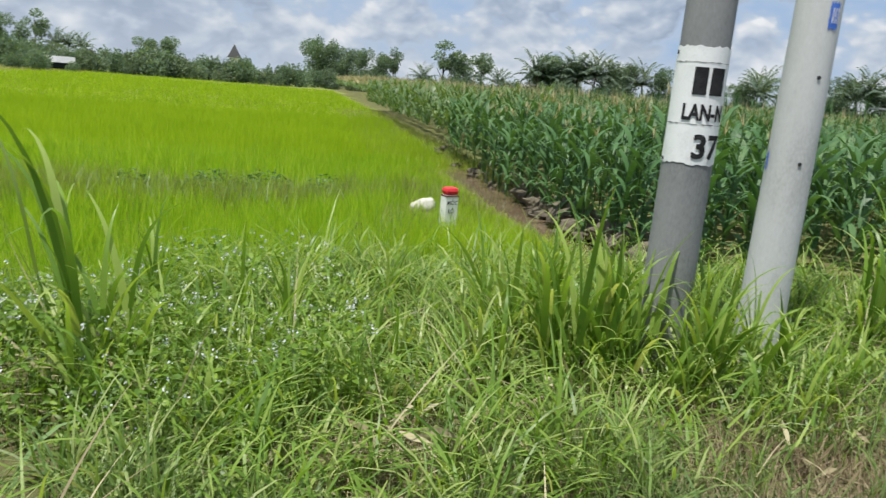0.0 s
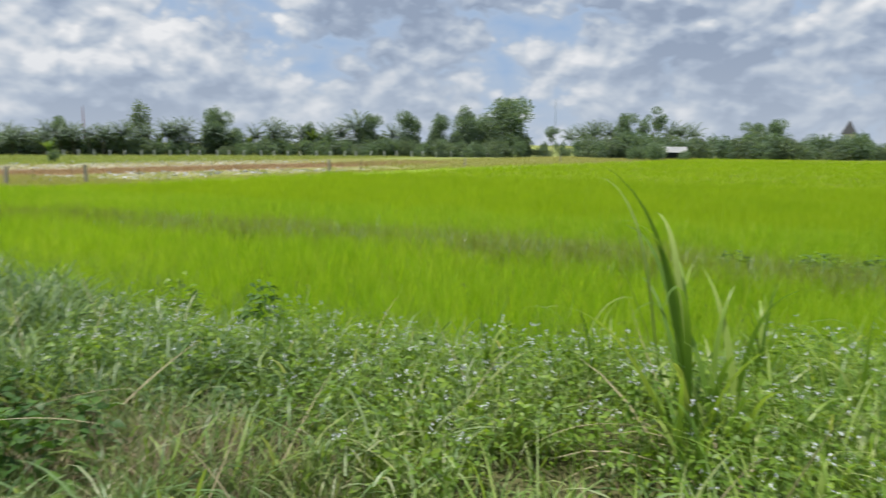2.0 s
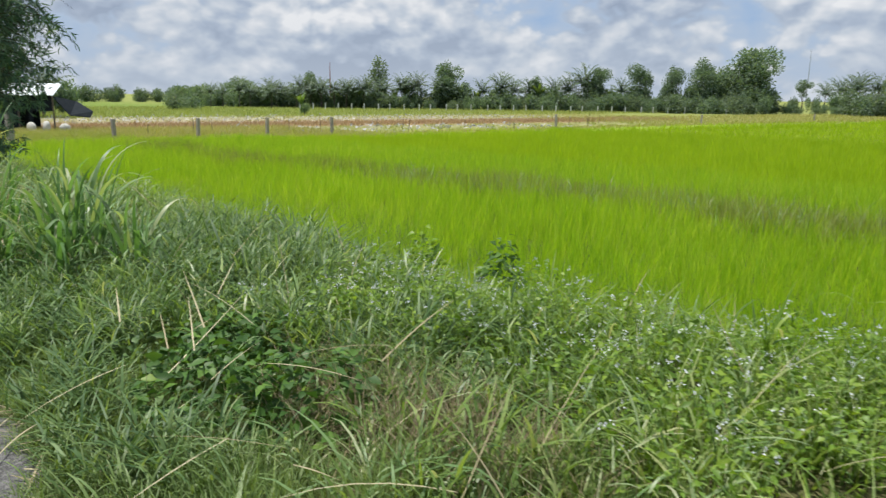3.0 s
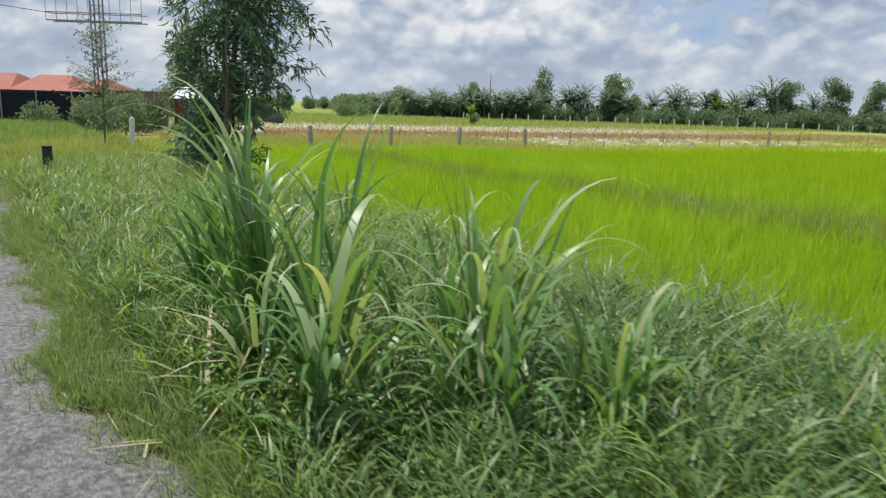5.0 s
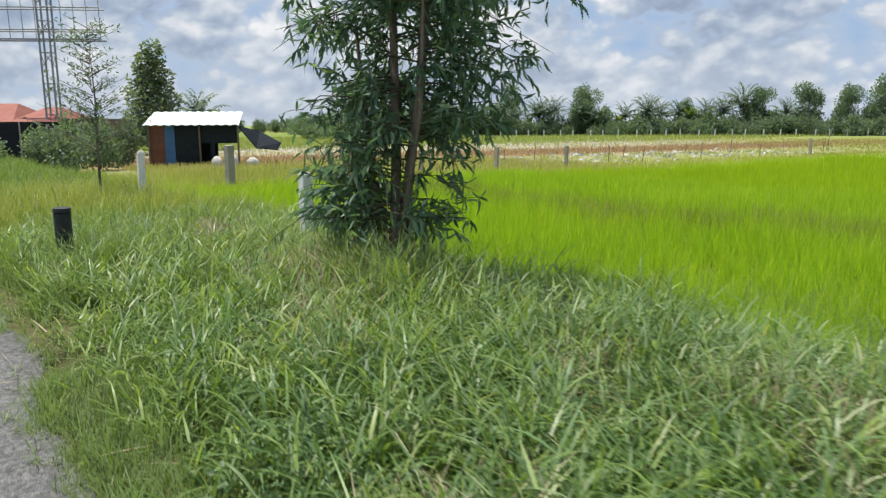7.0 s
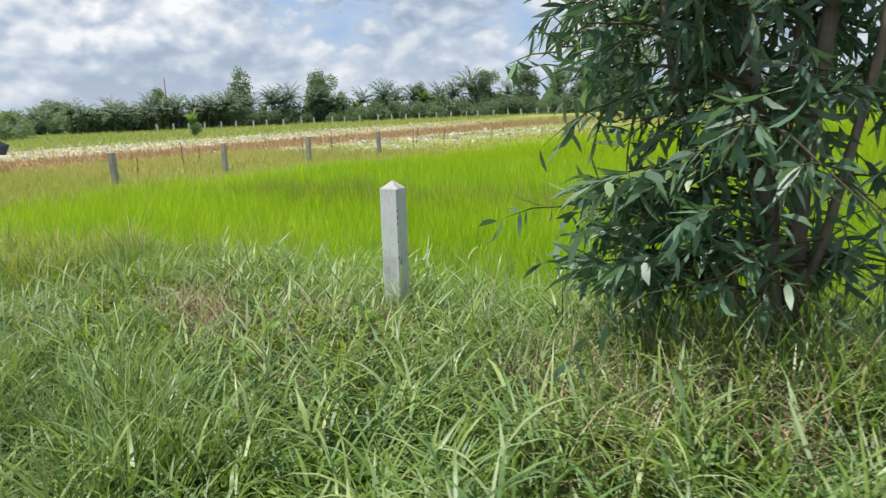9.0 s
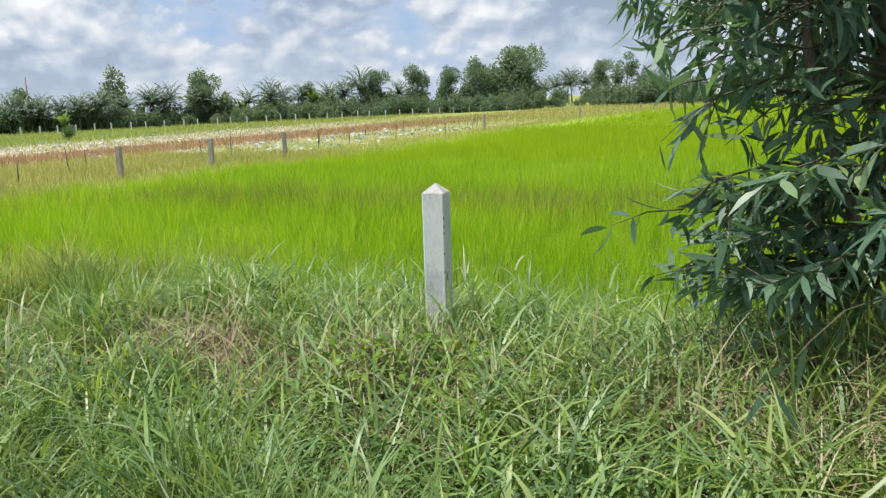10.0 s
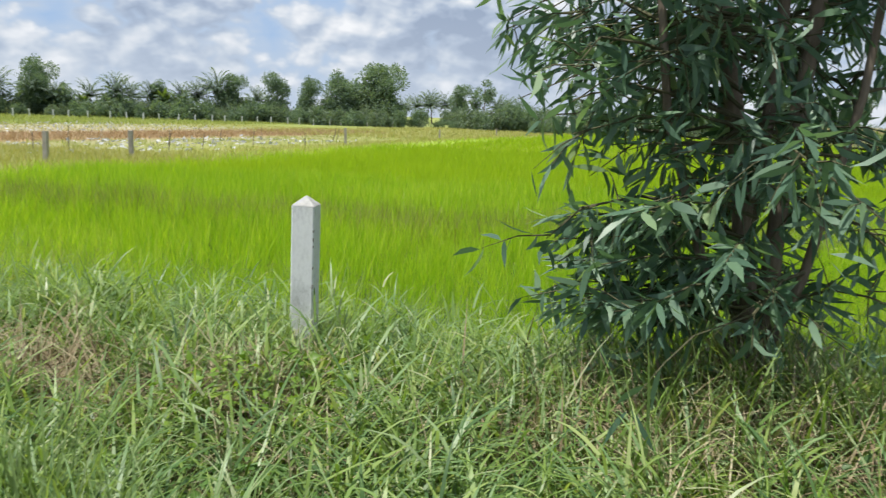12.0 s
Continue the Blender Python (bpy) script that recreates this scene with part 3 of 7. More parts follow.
def ditch_water():
    ys = np.arange(6.2, 18, 1.0)
    V = np.concatenate([np.stack([corn_edge(ys) - 1.1, ys, np.full_like(ys, -0.31)], 1), np.stack([corn_edge(ys) + 0.25, ys, np.full_like(ys, -0.31)], 1)])
    n = len(ys)
    i = np.arange(n - 1)
    T = np.concatenate([np.stack([i, i + n, i + n + 1], 1), np.stack([i, i + n + 1, i + 1], 1)])
    return tagged(mesh_np("water", V, T, WATER), "shallow brown muddy water in a field ditch", "water", kind="structure")


ditch_water()


# ---- far trees ----
def crown(lobes, n, size, seed):
    """Leaf clumps scattered through the outer part of several lobes."""
    r = np.random.default_rng(seed)
    w = np.array([l[3] * l[4] for l in lobes])
    pick = r.choice(len(lobes), n, p=w / w.sum())
    L = np.array(lobes)[pick]
    d = r.normal(size=(n, 3))
    d /= np.linalg.norm(d, axis=1, keepdims=True)
    rad = r.uniform(0.25, 1.08, n) ** 0.7
    c = L[:, :3] + d * rad[:, None] * np.stack([L[:, 3], L[:, 3], L[:, 4]], 1)
    dirs = d + 0.8 * r.normal(size=(n, 3)) + np.array([0, 0, -0.3])
    return flakes(c, size * r.uniform(0.6, 1.4, n), size * 0.65 * r.uniform(0.6, 1.3, n), dirs, r.normal(size=(n, 3)))


def far_tree(shape, seed, mat):
    """A tree of unit height: trunk with limbs, and a crown of many leaf clumps."""
    r = random.Random(seed)
    root = empty("tree")
    bm = bmesh.new()
    tube(bm, [(0, 0, -0.03), (0.01, 0, 0.2), (0.0, 0.01, 0.45), (0.015, 0, 0.8)], [0.025, 0.018, 0.013, 0.004], 6)
    for k in range(5):
        a, z = r.uniform(0, 6.28), r.uniform(0.25, 0.55)
        tube(bm, [(0, 0, z), (0.07 * math.cos(a), 0.07 * math.sin(a), z + 0.08), (0.16 * math.cos(a), 0.16 * math.sin(a), z + 0.2)], [0.009, 0.006, 0.002], 5)
    part("trunk", bm, TRUNKFAR, root)
    lobes = []
    if shape == "dome":
        lobes = [(0, 0, 0.45, 0.27, 0.36), (0.05, 0.03, 0.7, 0.2, 0.27), (-0.08, 0, 0.35, 0.25, 0.26)]
    elif shape == "round":
        for k in range(9):
            a, q = r.uniform(0, 6.28), r.uniform(0.1, 0.32)
            lobes.append((q * math.cos(a), q * math.sin(a), r.uniform(0.28, 0.86), r.uniform(0.12, 0.22), r.uniform(0.10, 0.17)))
        lobes += [(0, 0, 0.46, 0.30, 0.40), (0.1, 0.05, 0.25, 0.30, 0.22), (-0.12, 0.02, 0.2, 0.26, 0.18), (0.03, 0, 0.8, 0.15, 0.18)]
    elif shape == "airy":
        for k in range(8):
            a, q = r.uniform(0, 6.28), r.uniform(0.02, 0.2)
            lobes.append((q * math.cos(a), q * math.sin(a), r.uniform(0.45, 0.9), r.uniform(0.08, 0.13), r.uniform(0.06, 0.1)))
    elif shape == "cone":
        for k in range(8):
            z = 0.15 + 0.1 * k
            lobes.append((r.uniform(-.02, .02), r.uniform(-.02, .02), z, 0.25 * (1.08 - z) ** 0.85, 0.11))
    elif shape == "bush":
        for k in range(9):
            a, q = r.uniform(0, 6.28), r.uniform(0.1, 0.55)
            lobes.append((q * math.cos(a), q * math.sin(a), r.uniform(0.2, 0.62), r.uniform(0.25, 0.4), r.uniform(0.25, 0.38)))
    n = {"dome": 1500, "round": 8500, "airy": 1500, "cone": 7500, "bush": 1500}[shape]
    v, f = crown(lobes, n, {"dome": 0.055, "round": 0.037, "airy": 0.038, "cone": 0.027, "bush": 0.095}[shape], seed)
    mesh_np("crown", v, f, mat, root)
    return root


def palm_tree(seed):
    """A coconut palm of unit height with drooping feathered fronds."""
    r = np.random.default_rng(seed)
    root = empty("palm_tree")
    bm = bmesh.new()
    lx, ly = r.uniform(-0.06, 0.06, 2)
    tube(bm, [(0, 0, -0.03), (lx * 0.3, ly * 0.3, 0.3), (lx, ly, 0.59)], [0.022, 0.015, 0.012], 7)
    part("trunk", bm, TRUNKFAR, root)
    ch = []
    for k in range(24):
        a = k * 2.4 + r.uniform(-0.3, 0.3)
        el = 1.45 - 1.75 * (k / 24) ** 1.1 + r.uniform(-0.15, 0.15)
        n = 17
        s = np.linspace(0.06, 1, n)
        L = r.uniform(0.46, 0.60)
        ang = el - 1.0 * s ** 2.4
        hx = np.cumsum(np.cos(ang)) * L / n
        hz = np.cumsum(np.sin(ang)) * L / n
        p = np.stack([lx + hx * math.cos(a), ly + hx * math.sin(a), 0.58 + hz], 1)
        side = np.array([-math.sin(a), math.cos(a), 0])
        ahead = np.array([math.cos(a), math.sin(a), 0])
        for sg in (-1, 1):
            d = sg * side * 0.8 + ahead * 0.6 + np.array([0, 0, -0.5])
            ch.append(flakes(p, (0.115 * np.sin(np.clip(s, 0, 1) * 2.4 + 0.5)).clip(0.03), 0.034, np.tile(d, (n, 1)) + 0.15 * r.normal(size=(n, 3)), np.tile([0, 0, 1.0], (n, 1))))
    v, f = joined(ch)
    mesh_np("crown", v, f, HAZYPALM, root)
    return root


def banana_plant(seed):
    r = np.random.default_rng(seed)
    root = empty("banana_plant")
    bm = bmesh.new()
    tube(bm, [(0, 0, -0.03), (0, 0, 0.3), (0.01, 0, 0.5)], [0.05, 0.04, 0.02], 8)
    part("stem", bm, BANANA, root)
    n = 11
    az = np.arange(n) * 2.4
    v, f = blades(np.tile([0, 0, 0.42], (n, 1)) + 0.01 * r.normal(size=(n, 3)), r.uniform(0.5, 0.7, n), np.full(n, 0.16), az, r.uniform(0.1, 0.5, n), r.uniform(0.6, 1.7, n), 5)
    mesh_np("crown", v, f, BANANA, root)
    return root


# places: x, y and height of each
PALMS = [(-104.2, 52.9, 3.7), (-105.7, 55.7, 3.6), (-95.9, 58.4, 3.5), (-98.2, 61.9, 3.9), (-92.9, 60.9, 3.5), (-93.2, 63.5, 4.5), (-93.5, 65.9, 4.7),
         (-89.4, 65.2, 4.3), (-89.6, 67.7, 4.6), (-85.1, 75.4, 5.0), (-82.0, 75.5, 5.6), (-72.4, 83.3, 5.7), (-71.9, 86.2, 4.9), (-62.1, 90.7, 6.8)]
MORE_PALMS = [(-100.5, 57.5, 3.8), (-97.0, 60.0, 4.0), (-91.0, 64.0, 4.3), (-88.0, 66.3, 4.2), (-86.5, 72.0, 4.6), (-77.5, 79.5, 4.4), (-75.0, 82.5, 4.6), (-69.0, 86.0, 4.9), (-58.0, 94.0, 5.0), (-63.4, 18.0, 4.3), (-102.5, 56.8, 4.4), (-99.5, 60.5, 4.6), (-94.5, 62.8, 4.9), (-87.3, 69.0, 5.0), (-83.6, 74.2, 5.2), (-80.0, 78.0, 5.0), (-66.0, 88.2, 5.0), (-64.0, 89.4, 5.3)]
FARPALMS = [(-53.7, 166.9, 6.0), (-52.6, 171.9, 7.0), (-48.9, 168.6, 7.2), (-48.6, 172.9, 8.2), (-45.6, 173.9, 7.5), (-33.8, 186.3, 8.0), (-31.2, 185.7, 7.6), (-29.5, 191.0, 7.6),
            (31.0, 109.4, 5.3), (41.5, 103.9, 5.5), (58.1, 109.8, 8.4), (59.3, 107.6, 9.8), (66.6, 103.8, 8.7), (73.3, 85.2, 7.6), (86.6, 81.0, 8.6), (50.5, 110.0, 9.0), (57.0, 108.0, 9.4), (79.0, 91.0, 8.8), (89.0, 81.0, 9.5), (92.0, 77.0, 9.5), (97.0, 71.0, 9.8)]
ROUNDS = [(-60.5, 90.5, 6.2, 0.8), (-55.6, 94.7, 6.9, 0.75), (-52.2, 97.5, 6.7, 0.7), (-48.7, 99.5, 7.9, 0.85), (-45.2, 104.8, 9.2, 1.15), (-43.0, 104.0, 7.4, 1.2), (-47.0, 103.0, 6.0, 1.1), (-134.5, 74.6, 5.6, 1.7),
          (-12.6, 167.4, 7.0, 1.0), (-9.5, 169.1, 7.7, 1.0), (17.8, 130.8, 8.9, 0.9), (20.6, 132.0, 8.8, 0.8), (22.9, 129.8, 7.4, 0.8), (25.0, 128.1, 7.5, 0.7),
          (27.9, 125.9, 7.0, 0.9), (40.1, 117.8, 7.6, 0.9), (-42.1, 170.8, 9.5, 0.75), (-96.5, 66.0, 5.6, 0.7), (-79.5, 78.5, 5.4, 0.7), (-68.0, 86.5, 5.2, 0.75)]
MORE_ROUNDS = [(52.1, 111.8, 8.5, 0.9), (54.1, 111.1, 8.0, 0.8), (55.9, 109.4, 8.0, 0.8), (62.5, 107.3, 8.4, 0.8), (64.2, 105.6, 8.2, 0.8), (68.4, 102.0, 7.8, 0.8),
               (71.2, 85.6, 6.3, 0.9), (77.0, 84.0, 5.9, 0.9), (84.7, 81.4, 7.7, 0.8), (89.5, 80.0, 6.6, 0.9), (-81.2, 80.6, 7.4, 0.75)]
SLIMS = [(-57.3, 164.2, 7.0, 1.0), (-39.1, 177.0, 9.4, 0.9), (-37.0, 182.0, 12.2, 0.9), (-79.0, 82.9, 4.6, 0.8), (29.8, 123.7, 9.0, 0.7), (37.4, 119.3, 10.2, 1.2), (43.7, 118.0, 9.0, 1.1)]


def put_trees():
    r = random.Random(3)
    far = -0.16

    def spot(x, y, h, w=1.0):
        return Matrix.Translation((x, y, far)) @ Matrix.Rotation(r.uniform(0, 6.28), 4, "Z") @ Matrix.Diagonal((h * w, h * w, h, 1))

    def plant(kinds, rows, label, category, group):
        for i, (x, y, h, *w) in enumerate(rows):
            src = kinds[i % len(kinds)]
            m = spot(x, y, h, w[0] if w else 1.0)
            if not src.get("used"):
                src["used"] = 1
                src.matrix_basis = m
                ob = src
            else:
                ob = copy_thing(src, Matrix.Identity(4))
                ob.matrix_basis = m
            tagged(ob, label, category, group)

    plant([palm_tree(k) for k in range(4)], PALMS + MORE_PALMS + FARPALMS, "coconut palm greyed by painted haze in the distant tree line", "palm tree", "coconut palms of the tree line")
    plant([far_tree("round", 11 + k, HAZYLEAF) for k in range(4)], ROUNDS + MORE_ROUNDS, "full-crowned green broadleaf tree behind the fields", "tree", "broadleaf trees of the tree line")
    plant([far_tree("airy", 31 + k, HAZYLEAF) for k in range(3)], SLIMS, "slender thin-crowned tree behind the fields", "tree", "slender trees of the tree line")
    plant([far_tree("dome", 41, HAZYDARK)], [(-89.7, 73.8, 8.3, 0.8)], "dense dark dome-shaped tree above the palms", "tree", "")
    plant([far_tree("cone", 45, HAZYDARK)], [(-56.9, 13.2, 7.2, 1.3)], "dark conical tree with dense foliage", "tree", "")
    plant([banana_plant(k) for k in range(2)], [(-67.5, 86.5, 4.4), (-66.0, 88.0, 3.8), (-88.0, 69.0, 3.5), (-75.5, 81.5, 3.4), (48.0, 100.0, 4.2), (-63.1, 41.9, 2.3), (-84.5, 73.0, 3.4), (-58.5, 91.5, 3.6)], "pale green banana plant with broad torn leaves", "banana plant", "banana plants")
    bushes, r2 = [], random.Random(9)
    line = [(-135, 62), (-112, 58), (-97, 61), (-86, 71), (-61, 89), (-46, 100)]
    for (x0, y0), (x1, y1) in zip(line, line[1:]):
        n = int(math.dist((x0, y0), (x1, y1)) / 1.0)
        for k in range(n):
            s = (k + r2.random()) / n
            bushes.append((x0 + (x1 - x0) * s + r2.uniform(-2, 2), y0 + (y1 - y0) * s + r2.uniform(-1, 3), r2.uniform(1.9, 3.3) + (0.9 if r2.random() < 0.25 else 0.0), r2.uniform(0.65, 1.0)))
    for x0, y0, x1, y1, n, lo, hi in ((-78, 17, -76, 24, 7, 2.4, 3.8), (-190, 20, -165, 75, 30, 2.6, 4.6), (-28, 101, 12, 112, 36, 2.4, 4.4), (-30, 103, -18, 104, 6, 3.4, 4.6), (-60, 160, 0, 175, 16, 3, 4.5), (12, 118, 50, 112, 18, 2.6, 4.6), (45, 108, 90, 78, 24, 2.6, 5.0),
                                      (-62, 86, -38, 99, 20, 1.8, 3.2), (-90, 66, -62, 87, 14, 1.6, 2.6), (90, 78, 130, 60, 8, 3, 5), (-43, 106, -28, 108, 12, 1.2, 2.2)):
        for k in range(n):
            s = (k + r2.random()) / n
            bushes.append((x0 + (x1 - x0) * s, y0 + (y1 - y0) * s + r2.uniform(-2, 2), r2.uniform(lo, hi), r2.uniform(0.6, 0.9)))
    bushes += [(-17.4, 86.0, 2.6, 0.7), (-19.2, 87.0, 2.2, 0.8), (-18.7, 94.0, 3.0, 0.7), (-19.6, 95.6, 1.2, 0.8), (-15.6, 95.8, 1.5, 0.8), (-63.6, 42.6, 1.3, 0.7), (-41.5, 6.6, 2.2, 0.6), (-40.0, 5.4, 1.9, 0.7), (-43.5, 4.8, 1.7, 0.8), (-45.5, 7.0, 2.5, 0.6), (-46.5, 5.6, 2.0, 0.8), (-45.0, 3.0, 1.6, 0.9), (-44.2, 7.9, 2.4, 0.5), (-88, 40, 2.2, 1.0), (-92, 44, 2.0, 1.2)]
    plant([far_tree("bush", 51 + k, HAZYLEAF if k < 3 else HAZYDARK) for k in range(5)], bushes, "green leafy bush at the edge of the fields", "bush", "bushes along the fields")


put_trees()


# ---- roadside things ----
def utility_pole(x, y, mat, label):
    root = empty("utility_pole", (x, y, 0))
    bm = bmesh.new()
    hs = np.linspace(-0.4, 7.0, 16)
    tube(bm, [(0, 0, h) for h in hs], [0.14 - 0.0075 * h for h in hs], 40)
    part("shaft", bm, mat, root, smooth=True)
    return tagged(root, label, "utility pole", "roadside poles")


def radius_at(z):
    return 0.14 - 0.0075 * z


def wrap_patch(name, root, mat, a0, a1, z0, z1, lift, ragged=0.0, label=""):
    """A thin sheet bent round a pole between two angles and two heights, with a torn edge."""
    bm = bmesh.new()
    r = random.Random(5)
    na, nz = 28, 14
    grid = []
    for i in range(na + 1):
        col = []
        wob0, wob1 = r.uniform(-1, 1) * ragged, r.uniform(-1, 1) * ragged
        for j in range(nz + 1):
            a = a0 + (a1 - a0) * i / na + (r.uniform(-1, 1) * ragged * 2 if i in (0, na) else 0)
            z = z0 + wob0 + (z1 + wob1 - z0 - wob0) * j / nz
            q = radius_at(z) + lift
            col.append(bm.verts.new((q * math.cos(a), q * math.sin(a), z)))
        grid.append(col)
    for a, b in zip(grid, grid[1:]):
        for j in range(nz):
            bm.faces.new((a[j], b[j], b[j + 1], a[j + 1]))
    return part(name, bm, mat, root, label, smooth=True)


def lettering(name, text, size, mat, root, place, bold=0.0, spread=1.0):
    """Letters of the built-in font as a mesh; place maps flat (u, v) to a point."""
    cu = bpy.data.curves.new(name, "FONT")
    cu.body, cu.size, cu.offset, cu.resolution_u, cu.space_character = text, size, bold, 3, spread
    tmp = bpy.data.objects.new(name, cu)
    me = bpy.data.meshes.new_from_object(tmp)
    bpy.data.objects.remove(tmp)
    bm = bmesh.new()
    bm.from_mesh(me)
    bmesh.ops.triangulate(bm, faces=bm.faces[:])
    bmesh.ops.subdivide_edges(bm, edges=[e for e in bm.edges if e.calc_length() > 0.03], cuts=2)
    for v in bm.verts:
        v.co = Vector(place(v.co.x, v.co.y))
    bpy.data.meshes.remove(me)
    return part(name, bm, mat, root)


def poles():
    grey = utility_pole(2.78, 3.20, CONCRETE, "grey concrete utility pole with a whitewashed stencilled panel")
    face = math.atan2(-3.22, -2.38)
    panel = wrap_patch("painted_panel", grey, PAPER, face - 1.55, face + 1.75, 1.40, 1.985, 0.003, 0.006, "flaking white painted panel")
    for z in (1.905, 1.60):
        wrap_patch("panel_crease", panel, CONCRETE, face - 1.3, face + 1.3, z, z + 0.004, 0.0045, 0.002)

    def on_pole(z0, a0, squeeze=1.0):
        def place(u, v):
            z = z0 + v
            q = radius_at(z) + 0.007
            a = face + a0 + squeeze * u / q
            return (q * math.cos(a), q * math.sin(a), z)
        return place

    sticker = wrap_patch("sticker", grey, WHITE, face + 0.28, face + 1.2, 2.262, 2.42, 0.003, 0.002, "white paper sticker")
    for k in range(6):
        q = radius_at(2.33) + 0.006
        a = face + 0.34 + 0.14 * k
        bm = bmesh.new()
        bm.faces.new([bm.verts.new((q * math.cos(a + d), q * math.sin(a + d), z)) for d, z in ((0, 2.275), (0.085, 2.275), (0.085, 2.40), (0, 2.40))])
        part("sticker_bar", bm, BLUE, sticker)
    lettering("stencil_letters", "LAN-N", 0.108, INK, panel, on_pole(1.625, -0.50, 0.72), 0.004)
    lettering("stencil_number", "37", 0.165, INK, panel, on_pole(1.435, 0.05), 0.005)
    for u0, w, hgt, z0 in ((-0.22, 0.068, 0.135, 1.748), (0.42, 0.080, 0.135, 1.748)):
        bm = bmesh.new()
        q = radius_at(z0) + 0.006
        n = 6
        lo = [bm.verts.new((q * math.cos(face + u0 + k * w / q / n), q * math.sin(face + u0 + k * w / q / n), z0)) for k in range(n + 1)]
        hi = [bm.verts.new((v.co.x, v.co.y, z0 + hgt)) for v in lo]
        for k in range(n):
            bm.faces.new((lo[k], lo[k + 1], hi[k + 1], hi[k]))
        part("stencil_bar", bm, INK, panel)
    pale = utility_pole(3.60, 3.36, PALE, "pale weathered concrete utility pole with blue paint marks")
    face2 = math.atan2(-3.38, -3.2)
    for a, z0, z1, w in ((0.75, 2.16, 2.30, 0.5), (-1.15, 1.37, 1.47, 0.16)):
        wrap_patch("paint_mark", pale, BLUE, face2 + a - w / 2, face2 + a + w / 2, z0, z1, 0.003, 0.01, "faded blue paint mark")
    bm = bmesh.new()
    for k in range(3):
        q = radius_at(2.2) + 0.006
        a = face2 + 0.62 + 0.13 * k
        vs = [(q * math.cos(a + d), q * math.sin(a + d), z) for d, z in ((0, 2.19), (0.05, 2.19), (0.05, 2.27), (0, 2.27))]
        bm.faces.new([bm.verts.new(v) for v in vs])
    part("mark_bar", bm, WHITE, pale)
    # the shade inside each bolt hole is drawn as a solid black plug
    for ob, f, spots in ((grey, face, ((-1.2, 1.415), (-1.25, 1.955))), (pale, face2, ((0.42, 1.42), (0.55, 1.90)))):
        for a, z in spots:
            bm = bmesh.new()
            bmesh.ops.create_cone(bm, cap_ends=True, segments=14, radius1=0.012, radius2=0.010, depth=0.012,
                                  matrix=Matrix.Rotation(f + a, 4, "Z") @ Matrix.Translation((radius_at(z), 0, z)) @ Matrix.Rotation(radians(90), 4, "Y"))
            part("bolt_hole_plug", bm, DARKSTUB, ob, "black plug drawn for a dark round hole")


poles()


def boundary_marker():
    root = empty("boundary_marker", (2.92, 7.5, 0.05))
    root.scale = (0.90, 0.90, 0.95)
    w = 0.09
    bm = bmesh.new()
    block(bm, (-w, -0.07, -0.5), (w, 0.07, 0.495), 0.012)
    body = part("body", bm, WHITE, root)
    bm = bmesh.new()
    block(bm, (-w - 0.002, -0.072, 0.497), (w + 0.002, 0.072, 0.585), 0.042)
    part("cap", bm, RED, root, "red painted rounded cap")
    bm = bmesh.new()
    block(bm, (-w - 0.004, -0.074, 0.478), (w + 0.004, 0.074, 0.494), 0.004)
    part("band", bm, BRICK, root, "dark red band under the cap")
    for text, z, s in (("MỐC", 0.385, 0.066), ("LỘ", 0.285, 0.066)):
        lettering("lettering", text, s, INK, body, lambda u, v, z=z, k=len(text): (u - 0.021 * k - 0.008, -0.0735, z + v), 0.001)
    root.rotation_euler = (0, 0, radians(12))
    return tagged(root, "small white boundary stone with a red cap", "boundary marker")


boundary_marker()


def white_sack():
    bm = bmesh.new()
    bmesh.ops.create_icosphere(bm, subdivisions=3, radius=1.0)
    for v in bm.verts:
        p = v.co.copy()
        k = 1 + 0.22 * noise.noise(p * 1.7) + 0.07 * noise.noise(p * 5)
        v.co = Vector((p.x * 0.19 * k, p.y * 0.13 * k, max(p.z, -0.6) * 0.12 * k + 0.03 * p.x))
    ob = part("plastic_sack", bm, SACK, smooth=True)
    ob.location = (3.12, 9.2, float(land(3.12, 9.2)) + 0.06)
    ob.scale = (1.0, 0.95, 1.0)
    return tagged(ob, "crumpled white plastic sack lying in the grass", "sack")


white_sack()


